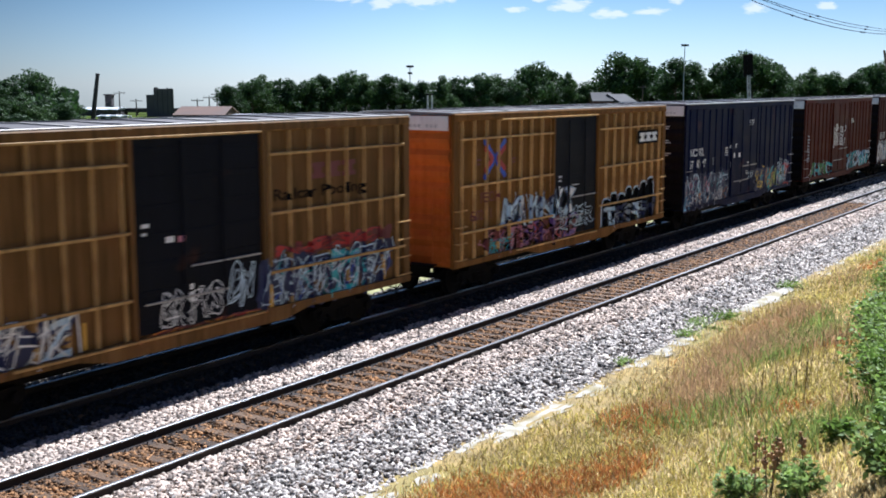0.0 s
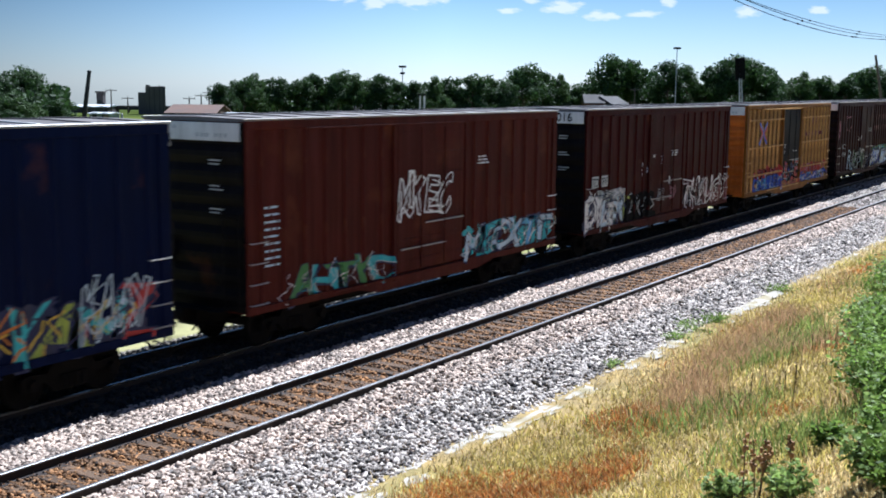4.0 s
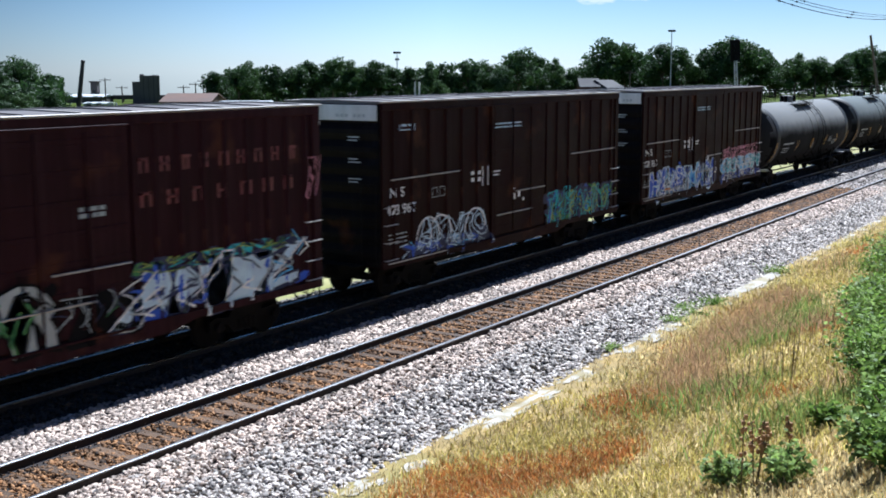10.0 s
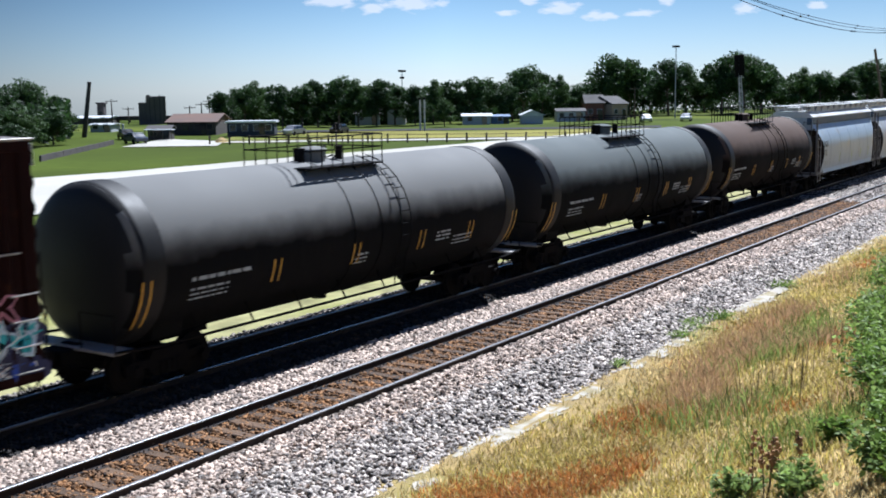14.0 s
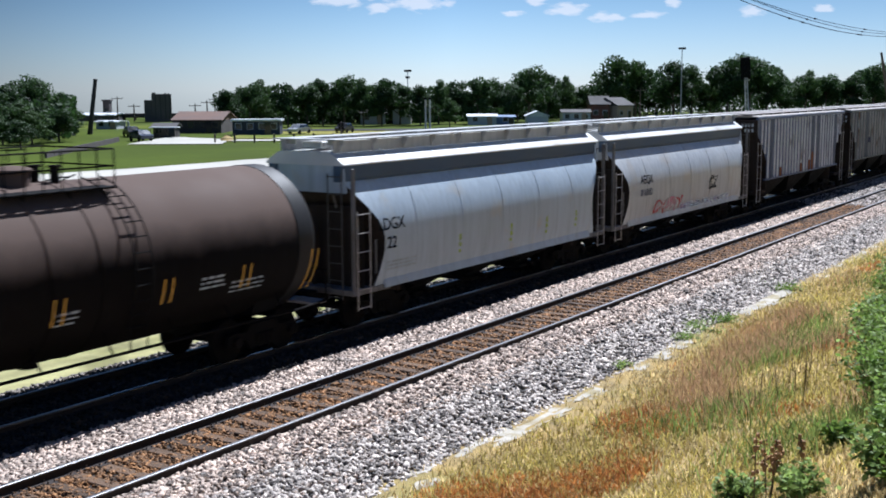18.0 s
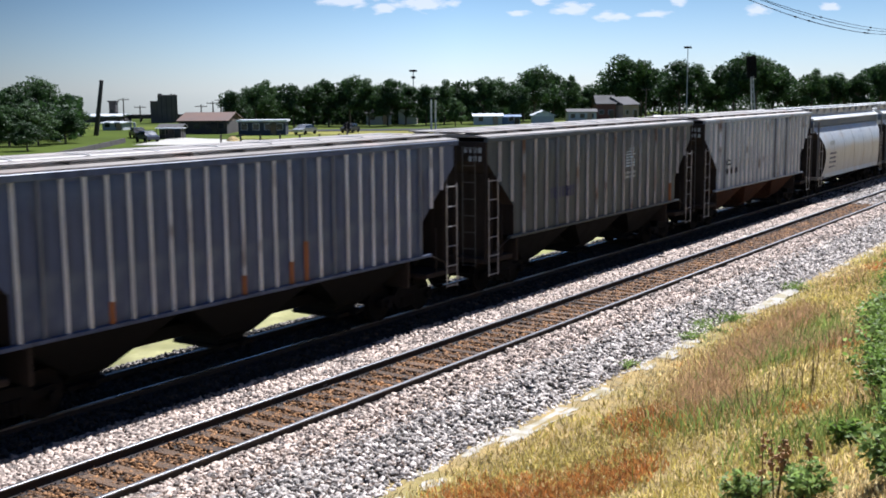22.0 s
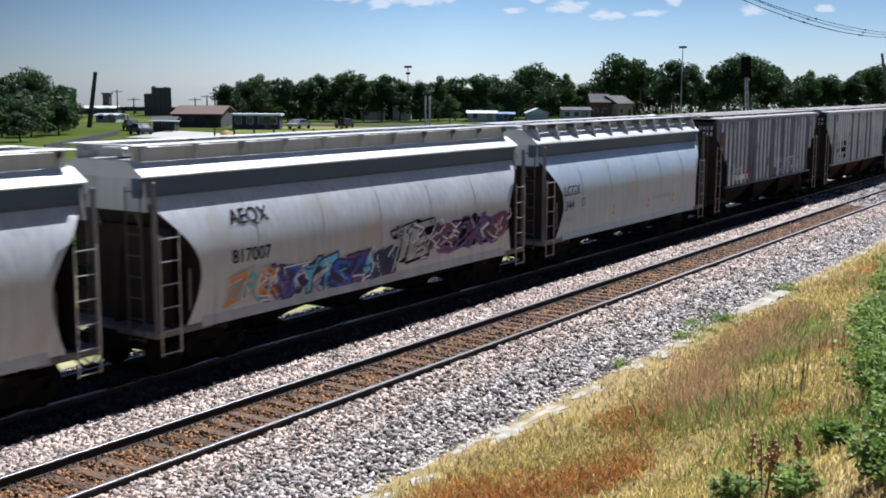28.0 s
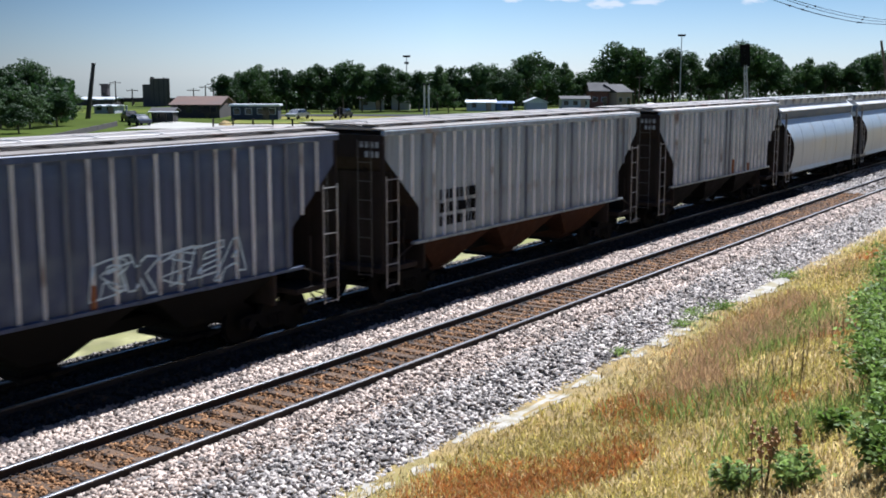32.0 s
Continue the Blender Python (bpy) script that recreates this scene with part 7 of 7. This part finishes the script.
    for s in (-.0134, -.0096):
        top = tagged(new("white_post"), "tall white post beside the street", "post", "white posts")
        top.matrix_basis = Matrix.Translation(spot(s, 180))
        bm = bmesh.new()
        lathe(bm, [(-.3, .15), (4.9, .13)], "z", 8)
        part("shaft", bm, SIDING, top)
        bm = bmesh.new()
        solid(bm, -.25, .25, -.2, .2, 4.9, 5.2, .03)
        part("cap", bm, BLACK, top)
    # railway signal
    sig = tagged(new("railway_signal"), "dark railway signal on a lattice mast", "signal")
    sig.matrix_basis = Matrix.Translation(spot(.2725, 140)) @ pose(0, 0, 0, 0, -4, heading(0))
    bm = bmesh.new()
    for x, y in ((-.25, -.25), (.25, -.25), (.25, .25), (-.25, .25)):
        rod(bm, (x, y, -.5), (x * .5, y * .5, 7.8), .05, 5)
    for i in range(9):
        z = i * .8
        k = 1 - .055 * i
        for a, b in (((-.25, -.25), (.25, -.25)), ((.25, -.25), (.25, .25)), ((.25, .25), (-.25, .25)), ((-.25, .25), (-.25, -.25))):
            rod(bm, (a[0] * k, a[1] * k, z), (b[0] * k, b[1] * k, z + .8), .025, 4)
    part("mast", bm, MAST, sig)
    bm = bmesh.new()
    solid(bm, -.62, .62, -.1, .1, 7.6, 10.3, .35)
    head = part("signal_head", bm, BLACK, sig)
    for z in (8.2, 8.9, 9.6):
        bm = bmesh.new()
        lathe(bm, [(-.35, .2), (-.1, .2)], "y", 12, (0, 0, z))
        part("lens_hood", bm, INK, head)
    # fence posts along the field
    fence = tagged(new("field_fence"), "row of dark posts along the field", "fence")
    bm = bmesh.new()
    solid(bm, -.09, .09, -.09, .09, -.5, 1.15, .02)
    post = part("post", bm, POLE, fence)
    pts = [at(-.2 + .0175 * i, 140.5) for i in range(21)]
    for i, (x, y) in enumerate(pts):
        m = pose(x, y, lie(x, y))
        if i:
            again(post, m)
        else:
            post.matrix_basis = m
    for a, b in zip(pts, pts[1:]):
        for h in (.55, 1.0):
            bm = bmesh.new()
            rod(bm, (*a, lie(*a) + h), (*b, lie(*b) + h), .03, 4)
            part("rail", bm, POLE, fence)
    guard = tagged(new("guard_wall"), "long low dark wall beside the lot", "wall")
    a, b = Vector((70.6, 93.0, 0)), Vector((99.1, 115.6, 0))
    for k in range(12):
        p, q = a.lerp(b, k / 12), a.lerp(b, (k + .97) / 12)
        n = (q - p).normalized().cross(Vector((0, 0, 1))) * .12
        bm = bmesh.new()
        foot = [bm.verts.new((v.x, v.y, lie(v.x, v.y) - .3)) for v in (p - n, q - n, q + n, p + n)]
        head = [bm.verts.new((v.x, v.y, lie(v.x, v.y) + .58 + .02 * (k % 2))) for v in (p - n * .8, q - n * .8, q + n * .8, p + n * .8)]
        bm.faces.new(foot[::-1])
        bm.faces.new(head)
        for m in range(4):
            bm.faces.new((foot[m], foot[(m + 1) % 4], head[(m + 1) % 4], head[m]))
        part("panel", bm, BRICK, guard)
    lone = tagged(new("sign_post"), "dark post standing in the field", "post")
    lone.matrix_basis = Matrix.Translation(spot(-.088, 105))
    bm = bmesh.new()
    lathe(bm, [(-.4, .09), (3.6, .07)], "z", 8)
    part("shaft", bm, POLE, lone)
    bm = bmesh.new()
    solid(bm, -.06, .06, -.3, .3, 2.9, 3.5, .01)
    part("plate", bm, BLACK, lone)
    sedan(-.2654, 147, CAR_PAINTS[0], 70)
    sedan(-.2735, 160, CAR_PAINTS[2], 60)
    sedan(-.125, 168, CAR_PAINTS[1], 10)
    sedan(-.085, 172, CAR_PAINTS[2], 20)
    sedan(.186, 205, CAR_PAINTS[1], 30)
    sedan(.222, 210, CAR_PAINTS[1], 15)
    sedan(-.23, 176, CAR_PAINTS[1], 50)


def overhead_line():
    """Wooden poles and sagging wires on the far side of the tracks."""
    for x, h in ((4.0, 22.6), (190.0, 22.0)):
        top = tagged(new("utility_pole"), "tall wooden line pole with cross arms beside the tracks", "utility pole", "utility poles")
        top.matrix_basis = pose(x, 24.5, -.7)
        bm = bmesh.new()
        lathe(bm, [(-.5, .22), (h * .5, .18), (h + .7, .12)], "z", 10)
        part("pole", bm, POLE, top)
        for z in (h + .1, h - 2.4):
            bm = bmesh.new()
            solid(bm, -.06, .06, -1.3, 1.3, z, z + .14, .01)
            for k in (-1.2, -.6, .6, 1.2):
                rod(bm, (0, k, z + .1), (0, k, z + .32), .05, 6)
            part("cross_arm", bm, POLE, top)
    pole2 = tagged(new("utility_pole"), "leaning wooden line pole beside the tracks", "utility pole", "utility poles")
    pole2.matrix_basis = pose(124.6, 25.4, -.7, -9, -6, 0)
    bm = bmesh.new()
    lathe(bm, [(-.5, .17), (10.3, .12)], "z", 10)
    part("pole", bm, POLE, pole2)
    # lowest place along the line, its height, the bend, and the offset across the arm
    for low, z0, bend, dy in ((98.0, 10.3, .00131, -.6), (101.0, 10.42, .00121, 0), (103.0, 10.75, .00112, .2), (105.1, 11.07, .00086, .6)):
        wire = tagged(new("overhead_wire"), "thin dark sagging overhead wire", "wire", "overhead wires")
        bm = bmesh.new()
        pipe(bm, [(x, 24.5 + dy, z0 + bend * (x - low) ** 2) for x in [4 + 186 * k / 44 for k in range(45)]], .024, 4)
        cable = part("cable", bm, INK, wire)
        for x in (86 + 9 * dy, 104 + 6 * dy):
            z = z0 + bend * (x - low) ** 2
            bm = bmesh.new()
            lathe(bm, [(x - .22, .03), (x - .12, .07), (x + .12, .07), (x + .22, .03)], "x", 8, (0, 24.5 + dy, z))
            part("splice", bm, INK, cable)

# ---------------------------------------------------------------- plants on the near bank
GRASS = {"dry": leafy("dry_straw_grass", (0.64, 0.51, 0.26), .65, .5),
         "gold": leafy("golden_green_grass", (0.46, 0.38, 0.11), .6, .5),
         "rust": leafy("rusty_orange_grass", (0.47, 0.20, 0.055), .45, .5),
         "pink": leafy("reddish_seed_grass", (0.47, 0.30, 0.16), .4, .5),
         "green": leafy("green_weed_grass", (0.22, 0.28, 0.07), .5, .5)}


def patch(x, y, seed):
    return noise.noise(Vector((x * .28, y * .45, seed)))


BARE_SPOTS = ((18.8, 10.28, 1.5, .24), (34.4, 10.5, 2.6, .26), (21.3, 10.42, .5, .1))


def bare(x, y):
    return any(((x - a) / c) ** 2 + ((y - b) / d) ** 2 < 1 for a, b, c, d in BARE_SPOTS)


def make_bare_spots():
    for k, (a, b, c, d) in enumerate(BARE_SPOTS):
        rng = random.Random(40 + k)
        V, F = [(a, b, max(lie(a, b), ballast_top(b) - .05) + .03)], []
        for j in range(28):
            q = rng.uniform(.75, 1.2)
            x, y = a + c * q * math.cos(math.tau * j / 28), b + d * q * math.sin(math.tau * j / 28)
            V.append((x, y, max(lie(x, y), ballast_top(y) - .05) + .02))
        F = [(0, 1 + j, 1 + (j + 1) % 28) for j in range(28)]
        tagged(raw("bare_dirt", np.array(V), np.array(F), DUST), "bare pale dirt between the stones and the grass", "dirt", kind="stuff")


def make_grass():
    rng = np.random.default_rng(12)

    def blades(name, kind, count, pick, lo, hi, width, label):
        P = []
        while len(P) < count:
            x, y = 8 + 62 * rng.random() ** 1.5, 2.0 + 8.9 * rng.random()
            if rng.random() < pick(x, y) and not bare(x, y):
                P.append((x, y, lie(x, y)))
        P = np.array(P)
        n = len(P)
        h = rng.uniform(lo, hi, n)
        a = rng.uniform(0, 6.28, n)
        lean = rng.normal(0, .45, (n, 2))
        w = width * rng.uniform(.6, 1.4, n) * (1 + (P[:, 0] - 8) / 50)
        d = np.stack([np.cos(a) * w, np.sin(a) * w, np.zeros(n)], -1)
        mid = P + np.stack([lean[:, 0] * h * .35, lean[:, 1] * h * .35, h * .6], -1)
        tip = P + np.stack([lean[:, 0] * h, lean[:, 1] * h, h * .95], -1)
        V = np.stack([P - d, P + d, mid + d * .7, mid - d * .7, tip + d * .15, tip - d * .15], 1).reshape(-1, 3)
        k = 6 * np.arange(n)[:, None]
        F = np.concatenate([k + np.array([0, 1, 2, 3]), k + np.array([3, 2, 4, 5])])
        tagged(raw(name, V, F, GRASS[kind]), label, "grass", kind="stuff")

    def clip(v):
        return max(0.0, min(1.0, v))

    blades("dry_grass", "dry", 120000, lambda x, y: clip(.6 + .7 * patch(x, y, 1)) * clip((10.75 - y) * .9), .04, .15, .010, "short dry straw-coloured grass on the bank")
    blades("golden_grass", "gold", 110000, lambda x, y: clip(.62 + .8 * patch(x, y, 2)) * clip((10.5 - y) * .7) * clip((x - 9) / 6), .04, .18, .010, "golden green grass beside the stones")
    blades("rusty_grass", "rust", 26000, lambda x, y: clip(-.25 + 1.0 * patch(x, y, 3) + .9 * clip(1 - abs(x - 14.6) / 3.2) * clip(1.3 - abs(y - 9.2) / 1.5) + .7 * clip(1 - abs(x - 16) / 2) * clip(1 - abs(y - 7) / 1.2) + .5 * clip(1 - abs(x - 42) / 9) * clip(1 - abs(y - 9.2) / 1.2)) * clip((10.2 - y) * .6), .05, .18, .010, "rusty orange dead grass on the bank")
    blades("seed_grass", "pink", 20000, lambda x, y: clip(-.05 + 1.0 * patch(x, y, 4) + .8 * clip(1.2 - abs(x - 27) / 7) * clip(1.3 - abs(y - 8.7) / 1.1)) * clip((9.8 - y) * .5) * clip((x - 17) / 8), .15, .5, .005, "tall reddish seed grass on the bank")
    blades("green_weeds", "green", 20000, lambda x, y: clip(.02 + 1.5 * patch(x, y, 5) + .3 * clip((6 - y) / 2)) * clip((9.6 - y) * .4) * clip((x - 15) / 3), .1, .45, .010, "green weeds on the bank")


def make_shrubs():
    leaf = [leafy("shrub_leaves", (0.19, 0.29, 0.055), .5), leafy("pale_shrub_leaves", (0.28, 0.38, 0.11), .5)]
    stem = surface("shrub_stem", (0.14, 0.11, 0.06), .9, 0, .3, 4, 20, .2)
    rng = np.random.default_rng(21)

    def shrub(x, y, h, r, m, n, size):
        top = tagged(new("shrub"), "leafy green shrub on the near bank", "shrub", "shrubs on the bank")
        top.matrix_basis = pose(x, y, lie(x, y) - .05)
        bm = bmesh.new()
        tips = []
        for i in range(16):
            a, q = rng.uniform(0, 6.28), r * rng.uniform(.2, 1)
            tip = Vector((math.cos(a) * q, math.sin(a) * q, h * rng.uniform(.55, 1)))
            pipe(bm, [(0, 0, 0), (tip.x * .35, tip.y * .35, tip.z * .5), tip], .012, 4)
            tips.append(tip)
        part("stem", bm, stem, top)
        k = rng.integers(0, len(tips), n)
        T = np.array(tips)[k]
        P = T * rng.uniform(.35, 1.08, n)[:, None] + rng.normal(0, r * .13, (n, 3))
        P[:, 2] = np.maximum(P[:, 2], .05)
        u = rng.normal(size=(n, 3)) * np.array([1, 1, .5])
        u /= np.linalg.norm(u, axis=1)[:, None]
        v = np.cross(u, rng.normal(size=(n, 3)))
        v /= np.linalg.norm(v, axis=1)[:, None]
        s = size * rng.uniform(.6, 1.4, n)[:, None]
        V = np.stack([P - u * s, P + v * s * .5, P + u * s, P - v * s * .5], 1).reshape(-1, 3)
        raw("leaves", V, np.arange(4 * n).reshape(n, 4), m, top)

    for x, y, h, r, c, n in ((12.6, 2.2, .5, .5, 0, 1800), (13.3, 2.5, .55, .5, 1, 1800), (14.2, 2.5, .6, .55, 0, 2000), (15.1, 2.85, .6, .5, 1, 1800), (16.1, 2.9, .7, .6, 0, 2000),
                             (17.2, 3.2, .8, .6, 1, 2000), (18.4, 3.6, .9, .7, 0, 2200), (19.9, 3.9, 1.0, .75, 1, 2200), (21.6, 4.3, 1.1, .8, 0, 2200), (23.6, 4.8, 1.1, .8, 1, 2000),
                             (25.6, 5.1, 1.0, .8, 0, 2000), (28.0, 5.6, 1.0, .8, 1, 1800), (31.0, 6.1, 1.1, .9, 0, 1800), (34.5, 6.6, 1.1, .9, 1, 1700),
                             (13.35, 4.35, .45, .35, 1, 500), (13.1, 3.6, .5, .4, 1, 600), (15.6, 3.7, .4, .3, 0, 600),
                             (29.2, 10.8, .16, .8, 1, 900), (30.6, 10.7, .15, .7, 0, 800), (27.9, 10.75, .13, .5, 1, 500), (24.1, 10.9, .15, .35, 1, 450), (36.5, 10.6, .15, .8, 0, 700)):
        shrub(x, y, h, r, leaf[c], n, .05 if y < 10 else .035)
    # a dock plant gone to seed
    dock = tagged(new("dock_plant"), "tall brown dock plant gone to seed on the bank", "plant")
    bm = bmesh.new()
    seeds = bmesh.new()
    for i in range(7):
        x, y = 13.3 + rng.normal(0, .3), 3.95 + rng.normal(0, .35)
        z, hgt = lie(x, y), rng.uniform(.6, 1.05)
        lean = Vector((rng.uniform(-.12, .12), rng.uniform(-.12, .12), hgt))
        rod(bm, (x, y, z - .05), Vector((x, y, z)) + lean, .008, 5)
        for k in range(16):
            p = Vector((x, y, z)) + lean * rng.uniform(.45, 1.0) + Vector(rng.normal(0, .02, 3))
            r = rng.uniform(.008, .02)
            quadbox(seeds, p.x - r, p.x + r, p.y - r, p.y + r, p.z - r, p.z + r * 1.6)
    part("stalk", bm, stem, dock)
    tagged(part("seed_head", seeds, surface("rusty_seed_heads", (0.34, 0.19, 0.09), .9, 0, .3, 4, 20, .2), dock, "rusty brown seeds"), kind="stuff")
    # dead stalks that stand above the grass
    top = tagged(new("dead_stalks"), "thin grey dead stalks above the grass", "stalks", kind="stuff")
    bm = bmesh.new()
    for i in range(60):
        x, y = 19 + 7 * rng.random(), 5.0 + 1.6 * rng.random()
        z = lie(x, y)
        rod(bm, (x, y, z), (x + rng.uniform(-.15, .15), y + rng.uniform(-.15, .15), z + rng.uniform(.4, .9)), .006, 3)
    part("stalk", bm, stem, top)


make_ground()
make_background()
overhead_line()
plant_trees()
make_ballast()
make_dust_strip()
make_bare_spots()
near_track = make_track(NEAR_Y, "track_near", "empty railway track with rusty ties and worn rails")
far_track = make_track(FAR_Y, "track_far", "railway track under the passing freight train", BRIGHT_HEAD)
make_grass()
make_shrubs()
lay_ties(near_track, NEAR_Y, 200, 6.0, 0.52)
lay_ties(far_track, FAR_Y, 150, 8.0, 0.52)

# how far the train has come, second by second
RUN = ((0, 0), (1, 10.23), (3, 30.64), (6, 61.19), (7, 71.39), (9, 91.79), (11, 112.27), (13, 132.81), (14, 143.1), (17, 174.15), (19, 194.92), (21, 215.59), (23, 236.11), (25, 256.56), (28, 287.09), (32, 327.78))


def motions():
    for car, middle in CARS:
        walk(car, [(t, pose(middle - s, FAR_Y, 0)) for t, s in RUN])
    turning = {}
    for wheel, a in WHEELSETS:
        if a not in turning:
            rows = []
            for i in range(481):
                t = i / 15
                s = float(np.interp(t, [r[0] for r in RUN], [r[1] for r in RUN]))
                rows.append((t, pose(a, 0, 0.46, 0, -math.degrees(s / 0.46), 0)))
            walk(wheel, rows)
            turning[a] = wheel.animation_data
        else:
            wheel.rotation_mode = "QUATERNION"
            wheel.animation_data_create()
            wheel.animation_data.action = turning[a].action
            wheel.animation_data.action_slot = turning[a].action_slot


motions()
